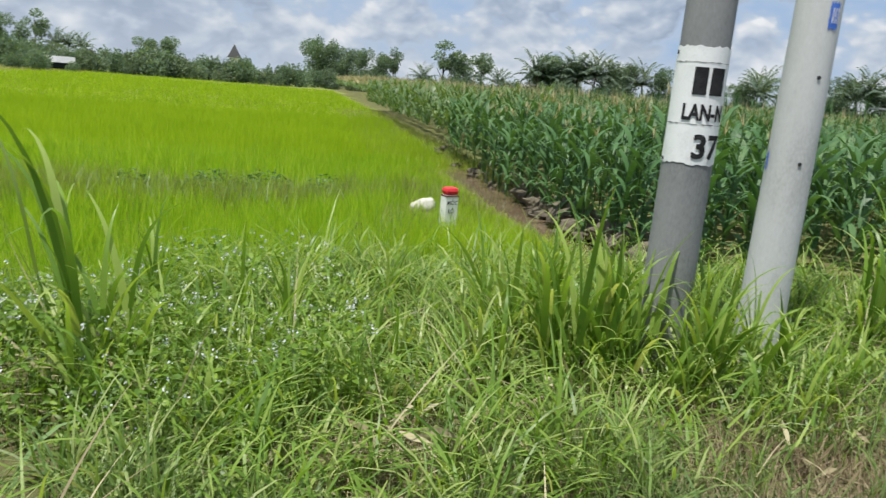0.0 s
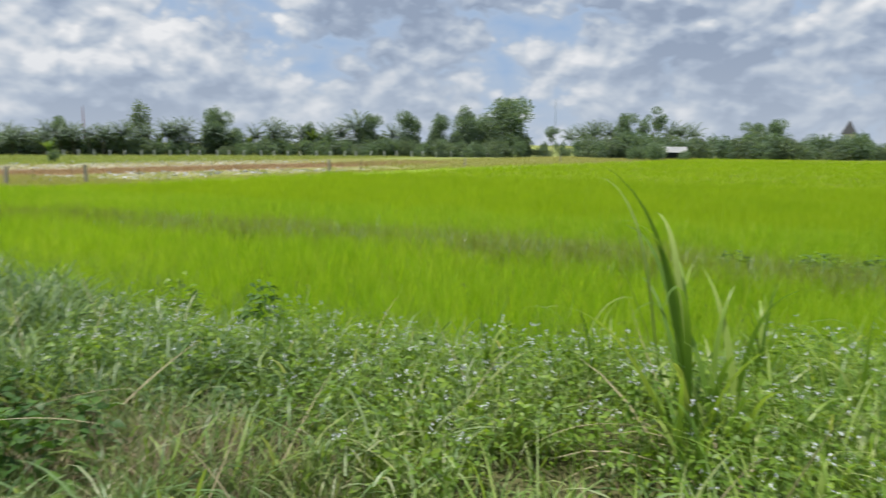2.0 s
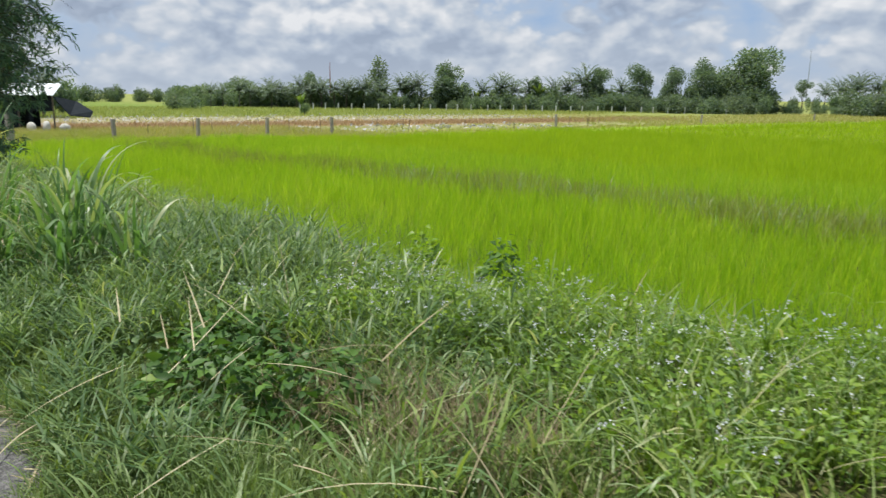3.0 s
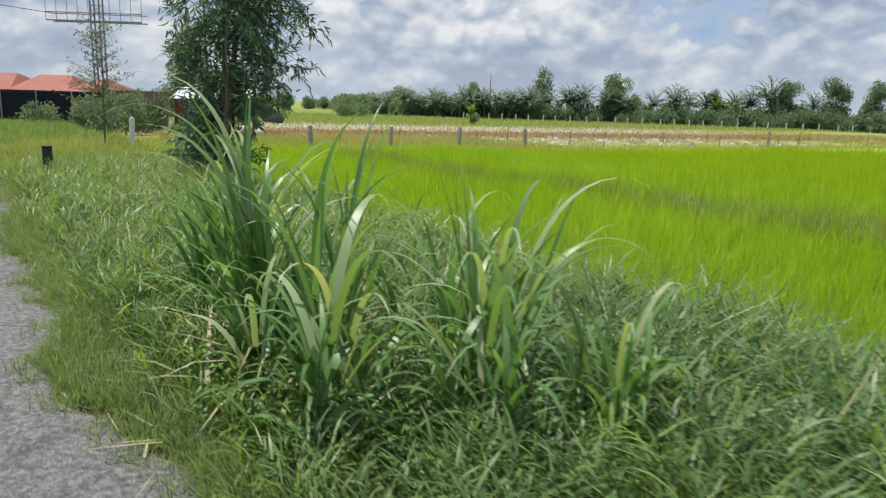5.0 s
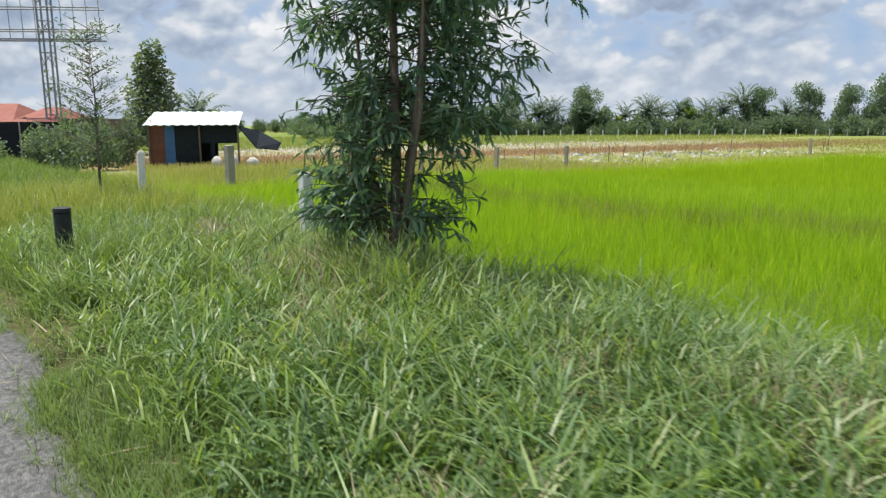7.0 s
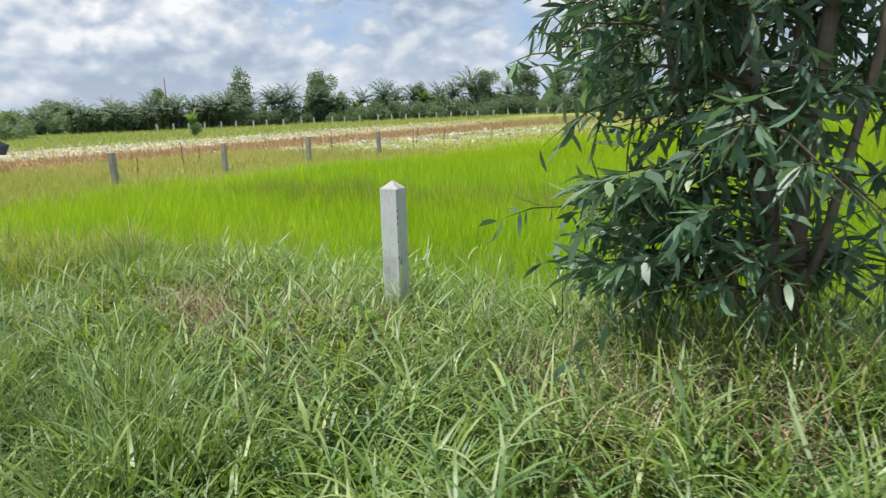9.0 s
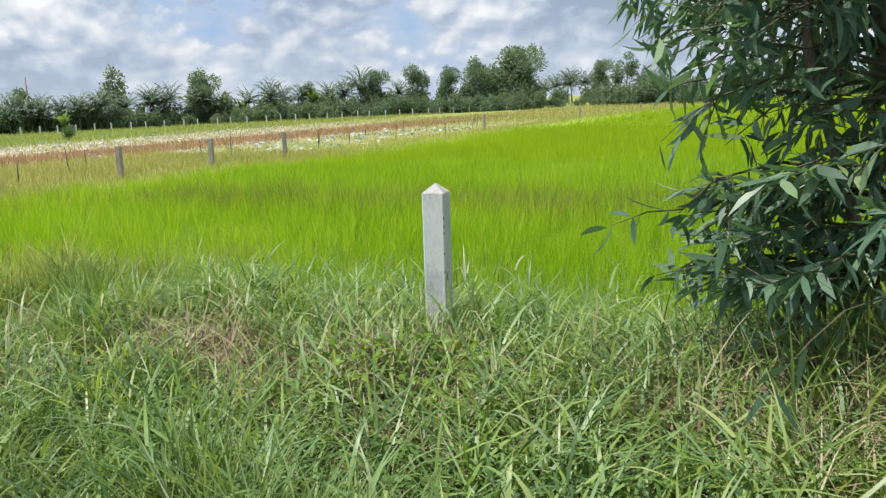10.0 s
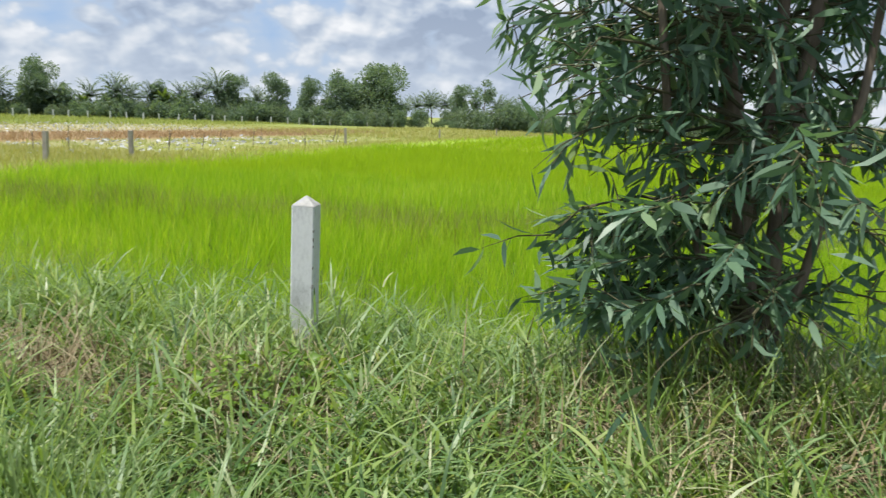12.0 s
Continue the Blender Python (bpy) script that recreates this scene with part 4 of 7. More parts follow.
def marker_post(x, y, top, turn=0.0, tilt=(0, 0)):
    """A square road-edge post with a pyramid top."""
    w = 0.061
    def skin(levels):
        bm, rings = bmesh.new(), []
        for z, q in levels:
            e = q * 0.90
            rings.append([bm.verts.new((sx, sy, z)) for sx, sy in ((-e, -q), (e, -q), (q, -e), (q, e), (e, q), (-e, q), (-q, e), (-q, -e))])
        for a, b in zip(rings, rings[1:]):
            for k in range(8):
                bm.faces.new((a[k], a[(k + 1) % 8], b[(k + 1) % 8], b[k]))
        bm.faces.new(rings[-1])
        return bm

    root = empty("marker_post", (x, y, 0))
    part("shaft", skin([(-0.35, w), (0.1, w), (0.3, w * 1.01), (0.5, w * 0.995), (0.7, w * 1.005), (top - 0.05, w)]), POSTPAINT, root)
    part("cap", skin([(top - 0.049, w), (top - 0.044, w - 0.003), (top, 0.006)]), POSTTOP, root, "grey pyramid top")
    g = np.random.default_rng(int(-x))
    n = 420
    gx, gy = x + g.normal(0, 0.16, n), y - 0.05 + g.normal(0, 0.13, n)
    v, f = blades(np.stack([gx, gy, land(gx, gy)], 1), g.uniform(0.2, 0.42, n), g.uniform(0.005, 0.011, n), g.uniform(0, 6.28, n), np.abs(g.normal(0.25, 0.2, n)), g.uniform(0.3, 1.6, n), 3)
    tagged(mesh_np("grass_tuft", v, f, FINE), "grass tuft growing round the foot of a post", "grass", kind="stuff")
    r = random.Random(int(x * 10))
    for k in range(5):
        zz = r.uniform(0.35, top - 0.1)
        bm = bmesh.new()
        bmesh.ops.create_icosphere(bm, subdivisions=1, radius=1.0, matrix=Matrix.Translation((w * 0.92, -w + 0.004, zz)) @ Matrix.Diagonal((0.006, 0.005, r.uniform(0.006, 0.022), 1)))
        part("chip", bm, FENCEGREY, root, "chipped bare corner")
    root.rotation_euler = (radians(tilt[0]), radians(tilt[1]), radians(turn))
    return tagged(root, "square whitewashed concrete road-edge post with a pyramid top", "post", "road-edge posts")


marker_post(-17.35, 3.55, 1.0, 3, (0.5, 1.0))
marker_post(-24.34, 3.6, 1.06, -4, (-1.5, 2))


def fence_post(x, y, top, w=0.12, lean=(0, 0)):
    bm = bmesh.new()
    block(bm, (-w / 2, -w / 2, -0.7), (w / 2, w / 2, top), 0.012)
    ob = part("fence_post", bm, FENCEGREY)
    ob.location = (x, y, 0)
    ob.rotation_euler = (radians(lean[0]), radians(lean[1]), 0.2)
    return tagged(ob, "weathered grey concrete fence post at the field edge", "fence post", "fence posts")


for x, y, top, w in ((-28.98, 7.15, 0.98, 0.2), (-31.34, 11.57, 0.62, 0.14), (-31.29, 15.26, 0.62, 0.13), (-30.8, 18.52, 0.62, 0.13), (-30.36, 22.0, 0.62, 0.13),
                     (-27.75, 37.4, 0.69, 0.13), (-25.2, 52.0, 0.6, 0.12), (-22.6, 68.0, 0.6, 0.12)):
    fence_post(x, y, top, w, (rng.uniform(-2, 2), rng.uniform(-2, 2)))


def far_fence():
    bm = bmesh.new()
    block(bm, (-0.06, -0.06, -0.3), (0.06, 0.06, 0.85), 0.02)
    src = part("fence_post", bm, PALE)
    tagged(src, "pale slim post of the far fence before the trees", "fence post", "far fence posts")
    for k in range(34):
        x, y = -88 + 1.45 * k, 58 + 1.22 * k
        m = pose(x + rng.uniform(-.3, .3), y, -0.15, rng.uniform(-3, 3), rng.uniform(-3, 3))
        if k:
            copy_thing(src, m)
        else:
            src.matrix_basis = m


far_fence()


def stake(x, y, h, lean):
    bm = bmesh.new()
    tube(bm, [(0, 0, -0.3), (0.01, 0, h * 0.5), (0.02, 0.01, h)], [0.020, 0.017, 0.012], 7)
    ob = part("stake", bm, TRUNKFAR)
    ob.location, ob.rotation_euler = (x, y, -0.25), (0, radians(lean), 0)
    return tagged(ob, "thin dark wooden stake in the dry field strip", "stake", "stakes in the dry strip")


for k in range(16):
    yy = 14 + k * 2.3 + rng.uniform(-0.8, 0.8)
    stake(fence_x(yy) + rng.uniform(-7, -0.8), yy, rng.uniform(0.55, 0.9), rng.uniform(-9, 9))



def stub():
    root = empty("pipe_stub", (-17.85, 1.12, 0))
    bm = bmesh.new()
    tube(bm, [(0, 0, -0.1), (0, 0, 0.3), (0.01, 0, 0.66)], [0.08, 0.08, 0.08], 24)
    part("pipe", bm, DARKSTUB, root, smooth=False)
    bm = bmesh.new()
    tube(bm, [(0.01, 0, 0.655), (0.01, 0, 0.67), (0.012, 0, 0.71)], [0.082, 0.084, 0.081], 24)
    part("rim", bm, DARKSTUB, root)
    return tagged(root, "short dark pipe stub standing in verge grass", "pipe stub")


stub()


# ---- roadside tree ----
def roadside_tree():
    r = np.random.default_rng(21)
    root = empty("roadside_tree", (-15.17, 3.28, 0))
    stems = [[(0, 0, -0.1), (0.02, 0.02, 0.5), (-0.06, 0.1, 1.2), (-0.22, 0.2, 2.1), (-0.30, 0.25, 3.4), (-0.25, 0.3, 6.2)],
             [(0.05, 0.05, -0.1), (0.1, 0.06, 0.5), (0.12, 0.12, 1.1), (0.20, 0.2, 1.9), (0.28, 0.28, 3.4), (0.3, 0.3, 5.8)],
             [(0.0, 0.08, 0.2), (0.0, 0.15, 0.9), (0.08, 0.25, 1.8), (0.05, 0.4, 3.4), (0.1, 0.5, 6.0)],
             [(-0.04, 0.0, 0.3), (-0.2, -0.02, 0.8), (-0.42, 0.0, 1.5), (-0.6, 0.02, 2.8), (-0.65, 0.0, 4.6)],
             [(0.04, 0.0, 0.25), (0.22, 0.0, 0.8), (0.38, 0.05, 1.6), (0.5, 0.05, 3.6)]]
    rads = [[.062, .055, .045, .038, .028, .01], [.05, .045, .04, .034, .025, .01], [.04, .034, .028, .02, .008], [.026, .024, .02, .014, .006], [.026, .022, .018, .008]]
    for pts, rr in zip(stems, rads):
        bm = bmesh.new()
        tube(bm, pts, rr, 10)
        part("stem", bm, BARK, root, smooth=True)
    zs = np.array([0.2, 0.5, 1.0, 1.5, 2.0, 2.6, 3.4, 4.4, 5.4, 6.4])
    ws = np.array([0.55, 0.84, 0.92, 1.0, 1.2, 1.36, 1.4, 1.3, 0.9, 0.3])
    bm, chunks = bmesh.new(), []
    nb = 336
    for k in range(nb):
        st = np.array(stems[r.choice(5, p=[.27, .25, .22, .14, .12])])
        z0 = 0.35 + (min(5.9, st[-1, 2]) - 0.35) * r.random() ** 0.76
        i = min(max(np.searchsorted(st[:, 2], z0), 1), len(st) - 1)
        s = (z0 - st[i - 1, 2]) / (st[i, 2] - st[i - 1, 2])
        p0 = st[i - 1] + (st[i] - st[i - 1]) * s
        az = r.uniform(0, 2 * math.pi)
        if k >= 318:  # the bushy low side towards the post
            z0, az = r.uniform(0.5, 1.0), math.pi + r.uniform(-0.7, 0.8)
            if k >= 322:
                z0, az = r.uniform(1.15, 2.4), math.pi + r.uniform(-0.9, 0.9)
            p0 = np.array([-0.1, 0.05, z0])
        elif 0.4 < z0 < 2.2 and math.cos(az + 0.45) > -0.2 and r.random() < 0.36:  # thinner on the sides away from the post
            continue
        off = 0.42 * smooth(0.9, 2.2, z0)
        aim = np.array([np.cos(az), np.sin(az)]) * np.interp(z0, zs, ws) * r.uniform(0.35, 1.0) + np.array([-0.4 * off, off])
        run = aim - 0.75 * p0[:2]
        reach = max(float(np.hypot(*run)), 0.2)
        rise = r.uniform(0.0, 0.65)
        n = 7
        u = np.linspace(0, 1, n)
        path = p0 + np.stack([run[0] * u, run[1] * u, reach * (rise * u - 0.45 * u ** 2.2)], 1)
        path[1:] += 0.025 * r.normal(size=(n - 1, 3))
        path[:, 2] = np.maximum(path[:, 2], 0.70)
        tube(bm, [tuple(q) for q in path[::2]], [0.010, 0.007, 0.005, 0.002], 5)
        # leafy twigs along the outer part of the branch
        for w in range(7):
            t0 = r.uniform(0.25, 1.0)
            a = np.array([np.interp(t0, u, path[:, d]) for d in range(3)])
            way = np.array([run[0] / reach, run[1] / reach, 0.1]) * 0.6 + 0.7 * r.normal(size=3)
            way /= np.linalg.norm(way)
            L = r.uniform(0.14, 0.34)
            tw = a + np.outer(np.linspace(0, 1, 3), way * L) + np.outer(np.linspace(0, 1, 3) ** 2, [0, 0, -0.3 * L])
            tw[:, 2] = np.maximum(tw[:, 2], 0.5)
            tube(bm, [tuple(q) for q in tw], [0.004, 0.003, 0.001], 4)
            m = int(r.integers(4, 8) if z0 < 1.9 else r.integers(6, 10))
            q = r.uniform(0.1, 1.05, m)
            c = a + np.outer(q, way * L) + np.outer(q ** 2, [0, 0, -0.3 * L])
            d = way * 0.5 + 0.65 * r.normal(size=(m, 3)) + np.array([0, 0, -0.75])
            chunks.append(lances(c, r.uniform(0.10, 0.19, m), r.uniform(0.020, 0.034, m), d, r.normal(size=(m, 3)), r.uniform(-0.05, 0.35, m), r.normal(0, 0.35, m)))
    # low sprays that reach out over the field
    for z0, turn, L in ((0.95, 0.1, 0.9), (0.72, -0.15, 0.8), (0.55, 0.05, 0.85), (0.6, -0.25, 0.8), (0.55, 0.3, 0.8), (0.8, 0.5, 0.8), (0.85, -0.4, 0.8), (0.72, 0.9, 0.75), (0.9, 1.2, 0.7), (1.05, 0.8, 0.85)):
        az = math.pi + turn
        u = np.linspace(0, 1, 7)
        path = np.stack([np.cos(az) * L * u, np.sin(az) * L * u, z0 + 0.3 * u - 0.24 * u ** 2], 1)
        tube(bm, [tuple(q) for q in path[::2]], [0.010, 0.008, 0.005, 0.002], 5)
        m = 44
        t = r.uniform(0.25, 1.02, m)
        c = np.stack([np.interp(t, u, path[:, a]) for a in range(3)], 1)
        d = np.stack([np.cos(az) + 0.7 * r.normal(size=m), np.sin(az) + 0.7 * r.normal(size=m), -0.4 + 0.4 * r.normal(size=m)], 1)
        chunks.append(lances(c, r.uniform(0.12, 0.20, m), r.uniform(0.024, 0.040, m), d, r.normal(size=(m, 3)) + np.array([0, 0, 1.0]), 0.2, r.normal(0, 0.3, m)))
    tagged(part("branchwork", bm, TWIG, root), kind="stuff")
    v, f = joined(chunks)
    mesh_np("crown", v, f, ACACIA, root)
    # dead leaves and twigs caught at the foot
    n = 150
    c = np.stack([r.normal(0, 0.13, n), r.normal(-0.02, 0.1, n), r.uniform(0.12, 0.62, n)], 1)
    v, f = leaves(c, r.uniform(0.07, 0.13, n), r.uniform(0.012, 0.025, n), r.normal(size=(n, 3)) + np.array([0, 0, -0.8]), r.normal(size=(n, 3)), 0.3)
    tagged(mesh_np("dead_foliage", v, f, STRAW, root), "brown dead leaves and twigs", kind="stuff")
    return tagged(root, "young acacia with several stems and drooping dark sickle leaves", "tree")


roadside_tree()


def sapling():
    r = np.random.default_rng(8)
    root = empty("sapling", (-25.4, 3.1, 0))
    bm = bmesh.new()
    tube(bm, [(0, 0, -0.1), (0.03, 0, 1.0), (0, 0.04, 2.0), (0.03, 0, 3.4)], [0.03, 0.024, 0.016, 0.004], 7)
    ch = []
    for k in range(110):
        z0, az = r.uniform(0.9, 3.4), r.uniform(0, 6.28)
        L = r.uniform(0.35, 1.0) * (1.25 - 0.22 * z0 + 0.2)
        u = np.linspace(0, 1, 5)
        path = np.stack([np.cos(az) * L * u, np.sin(az) * L * u, z0 + 0.5 * L * u], 1)
        tube(bm, [tuple(q) for q in path[::2]], [0.008, 0.005, 0.002], 4)
        m = 11
        t = r.uniform(0.3, 1.05, m)
        c = np.stack([np.interp(t, u, path[:, a]) for a in range(3)], 1) + 0.03 * r.normal(size=(m, 3))
        ch.append(leaves(c, r.uniform(0.06, 0.12, m), r.uniform(0.02, 0.04, m), r.normal(size=(m, 3)), r.normal(size=(m, 3)), 0.1))
    part("stem", bm, TRUNKFAR, root)
    v, f = joined(ch)
    # shares the haze-paled leaf colour of the far trees
    mesh_np("crown", v, f, HAZYLEAF, root)
    return tagged(root, "thin sapling with sparse airy foliage beside the road", "sapling")


sapling()


# ---- shed, house and frame beyond the verge ----
def frame_matrix(a, b):
    """Local x runs from a to b, local -y looks to the side on the right of that way."""
    d = (Vector(b) - Vector(a)).normalized()
    m = Matrix(((d.x, -d.y, 0, a[0]), (d.y, d.x, 0, a[1]), (0, 0, 1, 0), (0, 0, 0, 1)))
    return m


def shed():
    root = empty("field_shed")
    root.matrix_basis = frame_matrix((-42.7, 8.9), (-40.0, 12.5)) @ Matrix.Diagonal((0.88, 0.9, 1.0, 1))
    L = 4.4
    bm = bmesh.new()
    n = 23
    lo, hi = [], []
    for k in range(n):
        x = -0.15 + (L + 0.3) * k / (n - 1)
        dz = 0.02 if k % 2 else -0.02
        lo.append((x, -0.35, 1.55 + dz))
        hi.append((x - 0.55, 2.6, 2.15 + dz))
    V = [[bm.verts.new(p) for p in row] for row in (lo, hi)]
    W = [[bm.verts.new((v.co.x, v.co.y, v.co.z - 0.03)) for v in row] for row in V]
    for k in range(n - 1):
        bm.faces.new((V[0][k], V[0][k + 1], V[1][k + 1], V[1][k]))
        bm.faces.new((W[0][k + 1], W[0][k], W[1][k], W[1][k + 1]))
        bm.faces.new((W[0][k], W[0][k + 1], V[0][k + 1], V[0][k]))
    part("roof", bm, TIN, root, "white corrugated tin roof")
    bm = bmesh.new()
    block(bm, (0, 0, -0.3), (0.75, 0.12, 1.52), 0.01)
    part("brick_wall", bm, BRICK, root, "bare brick wall")
    bm = bmesh.new()
    block(bm, (0.75, 0.02, -0.25), (1.25, 0.08, 1.5), 0.01)
    part("door", bm, BLUEDOOR, root, "blue painted door")
    bm = bmesh.new()
    block(bm, (1.25, 0.02, -0.3), (2.5, 0.07, 1.52))
    block(bm, (2.5, 0.02, 0.75), (L, 0.07, 1.52))
    block(bm, (3.0, 0.02, -0.3), (3.2, 0.07, 0.78))
    part("front_netting", bm, NET, root, "black shade netting")
    bm = bmesh.new()
    block(bm, (-0.2, 2.5, -0.3), (2.6, 2.56, 2.1))
    block(bm, (-0.05, 0.1, -0.3), (0.0, 2.5, 1.6))
    part("back_netting", bm, NET, root)
    for x in (0.0, 2.5, L):
        bm = bmesh.new()
        tube(bm, [(x, -0.05, -0.3), (x, -0.05, 1.5)], [0.05, 0.05], 8)
        part("post", bm, TRUNKFAR, root)
    bm = bmesh.new()
    a = [bm.verts.new(p) for p in ((L, 0.0, 1.5), (L + 0.9, -0.1, 0.55), (L + 1.9, 0.2, 0.45), (L + 2.0, 0.5, 0.75), (L + 0.7, 1.6, 1.25))]
    bm.faces.new(a)
    bmesh.ops.triangulate(bm, faces=bm.faces[:])
    bmesh.ops.solidify(bm, geom=bm.faces[:], thickness=0.04)
    part("awning", bm, NET, root, "sagging black netting awning")
    return tagged(root, "low field shed with tin roof, blue door and netting", "shed")


shed()


def feed_sack(x, y, h, turn):
    bm = bmesh.new()
    bmesh.ops.create_icosphere(bm, subdivisions=3, radius=1.0)
    for v in bm.verts:
        p = v.co.copy()
        k = 1 + 0.14 * noise.noise(p * 1.6 + Vector((x, y, 0))) + 0.05 * noise.noise(p * 5)
        e = 1 - 0.35 * max(p.z, 0) ** 2
        v.co = Vector((p.x * 0.27 * k * e, p.y * 0.17 * k, (max(min(p.z, 0.92), -0.85) + 0.85) * h / 1.77))
    ob = part("feed_sack", bm, SACK, smooth=True)
    ob.location, ob.rotation_euler = (x, y, -0.24), (0, 0, turn)
    return tagged(ob, "filled pale woven sack standing before the shed", "sack", "sacks by the shed")


for x, y, h, turn in ((-39.3, 10.6, 0.5, 0.3), (-39.0, 11.2, 0.55, -0.5), (-38.9, 12.0, 0.42, 0.9)):
    feed_sack(x, y, h, turn)


def house():
    root = empty("farm_house")
    root.matrix_basis = frame_matrix((-54.6, -1.6), (-48.2, 7.5))
    L = 11.0
    bm = bmesh.new()
    block(bm, (0, 1.2, -0.3), (L, 6.0, 1.9), 0.02)
    part("wall", bm, TRUNKFAR, root)
    for x0, x1, h in ((0.0, 3.8, 2.75), (3.8, 7.2, 2.7), (7.2, 9.4, 2.5)):
        bm = bmesh.new()
        xm = (x0 + x1) / 2
        p = [bm.verts.new(q) for q in ((x0 - 0.1, 0.8, 1.75), (x1 + 0.1, 0.8, 1.75), (x1 + 0.1, 6.2, 1.75), (x0 - 0.1, 6.2, 1.75), (x0 + 0.7, 3.0, h), (x1 - 0.7, 3.0, h))]
        for f in ((0, 1, 5, 4), (1, 2, 5), (2, 3, 4, 5), (3, 0, 4), (3, 2, 1, 0)):
            bm.faces.new([p[i] for i in f])
        part("roof", bm, ROOFTILE, root, "red hipped tile roof")
    return tagged(root, "low farm house with red hipped tile roofs", "house")


house()


def net_wall():
    root = empty("netting_fence")
    root.matrix_basis = frame_matrix((-53.9, -1.8), (-47.4, 8.3))
    L = 12.0
    n = 6
    for k in range(n):
        bm = bmesh.new()
        a, b = L * k / n, L * (k + 1) / n
        block(bm, (a + 0.02, -0.02, -0.3), (b - 0.02, 0.02, 1.68 + 0.06 * math.sin(k * 2.1)), 0.01)
        part("net_panel", bm, NET, root)
    for k in range(n + 1):
        bm = bmesh.new()
        tube(bm, [(L * k / n, -0.06, -0.3), (L * k / n, -0.06, 1.75)], [0.04, 0.04], 8)
        part("post", bm, FENCEGREY, root)
    return tagged(root, "dark shade-netting fence on posts before the house", "fence")


net_wall()


def steel_frame():
    """A tall sign frame of steel pipes on a four-legged column."""
    root = empty("sign_frame", (-50.6, 6.6, 0))
    root.rotation_euler = (0, 0, radians(58))
    q = 0.25
    for sx in (-q, q):
        for sy in (-q, q):
            bm = bmesh.new()
            tube(bm, [(sx, sy, -0.2), (sx, sy, 9.4)], [0.055, 0.05], 8)
            part("leg", bm, STEEL, root)
    for k in range(11):
        bm = bmesh.new()
        z = 0.6 + 0.75 * k
        for a, b in (((-q, -q), (q, -q)), ((q, -q), (q, q)), ((q, q), (-q, q)), ((-q, q), (-q, -q))):
            tube(bm, [(*a, z), (*b, z + (0.7 if k % 2 else 0.0))], [0.02, 0.02], 5)
        part("brace", bm, STEEL, root)
    for z in (5.7, 6.15, 7.2, 8.3, 9.4):
        for y in (-0.4, 0.4):
            bm = bmesh.new()
            tube(bm, [(-2.7, y, z), (2.7, y, z)], [0.04, 0.04], 6)
            part("rail", bm, STEEL, root)
    for k in range(10):
        x = -2.7 + 0.6 * k
        bm = bmesh.new()
        tube(bm, [(x, -0.4, 5.7), (x, -0.4, 9.4)], [0.018, 0.018], 5)
        part("upright", bm, STEEL, root)
    return tagged(root, "tall open steel sign frame on a lattice column", "sign frame")


steel_frame()


def overhead_wire(k):
    bm = bmesh.new()
    a, b = Vector((-50.8 - 0.1 * k, 4.4 - 0.5 * k, 6.0 + 1.1 * k)), Vector((-52.0, -60.0, 14.0 + k))
    pts = [a.lerp(b, s) - Vector((0, 0, 3.0 * s * (1 - s))) for s in (0, .15, .3, .45, .6, .8, 1)]
    tube(bm, [tuple(p) for p in pts], [0.018] * 7, 5)
    return tagged(part("overhead_wire", bm, DARKSTUB), "thin dark overhead wire strung from the frame", "wire", "overhead wires")


for k in range(3):
    overhead_wire(k)


def far_hut():
    root = empty("field_hut", (-17.4, 97.5, -0.2))
    root.rotation_euler = (0, 0, radians(8))
    root.scale = (0.62, 0.7, 0.78)
    bm = bmesh.new()
    block(bm, (-2.6, 0, 0), (2.6, 3.0, 1.5), 0.03)
    part("wall", bm, NET, root)
    bm = bmesh.new()
    p = [bm.verts.new(q) for q in ((-3.0, -0.6, 1.35), (3.0, -0.6, 1.35), (3.0, 1.4, 2.3), (-3.0, 1.4, 2.3), (3.0, 3.4, 1.4), (-3.0, 3.4, 1.4))]
    bm.faces.new((p[0], p[1], p[2], p[3]))
    bm.faces.new((p[3], p[2], p[4], p[5]))
    bmesh.ops.solidify(bm, geom=bm.faces[:], thickness=0.05)
    part("roof", bm, PALE, root, "pale tin roof")
    return tagged(root, "far hut with a pale tin roof among bushes", "hut")


far_hut()


def warehouse():
    """A long low white building with a green netted front, beyond the corn."""
    root = empty("warehouse")
    root.matrix_basis = frame_matrix((81.9, 71.3), (104.0, 58.0)) @ Matrix.Translation((2.6, 0, 0.5))
    L = 25.0
    bm = bmesh.new()
    block(bm, (0, 0, -1.0), (3.4, 8, 5.0), 0.05)
    part("gable_block", bm, TIN, root, "white tin-clad end block")
    bm = bmesh.new()
    p = [bm.verts.new(q) for q in ((3.4, -0.6, 4.3), (L, -0.6, 4.3), (L, 8.0, 5.5), (3.4, 8.0, 5.5))]
    bm.faces.new(p)
    bmesh.ops.solidify(bm, geom=bm.faces[:], thickness=0.12)
    part("roof", bm, TIN, root, "white tin roof")
    bm = bmesh.new()
    block(bm, (3.45, 0.3, 0), (6.2, 0.4, 4.3))
    part("wall", bm, TIN, root)
    for k in range(5):
        bm = bmesh.new()
        block(bm, (6.25 + 3.75 * k, 0.3, 0), (9.9 + 3.75 * k, 0.36, 4.3), 0.02)
        part("net_panel", bm, GREENNET, root, "green netting panel")
    bm = bmesh.new()
    block(bm, (-4.0, -1.0, 2.95), (-0.1, 3.0, 3.15), 0.02)
    part("porch_roof", bm, STEEL, root, "grey lean-to roof")
    return tagged(root, "long low white tin warehouse with green netting front", "warehouse")


warehouse()


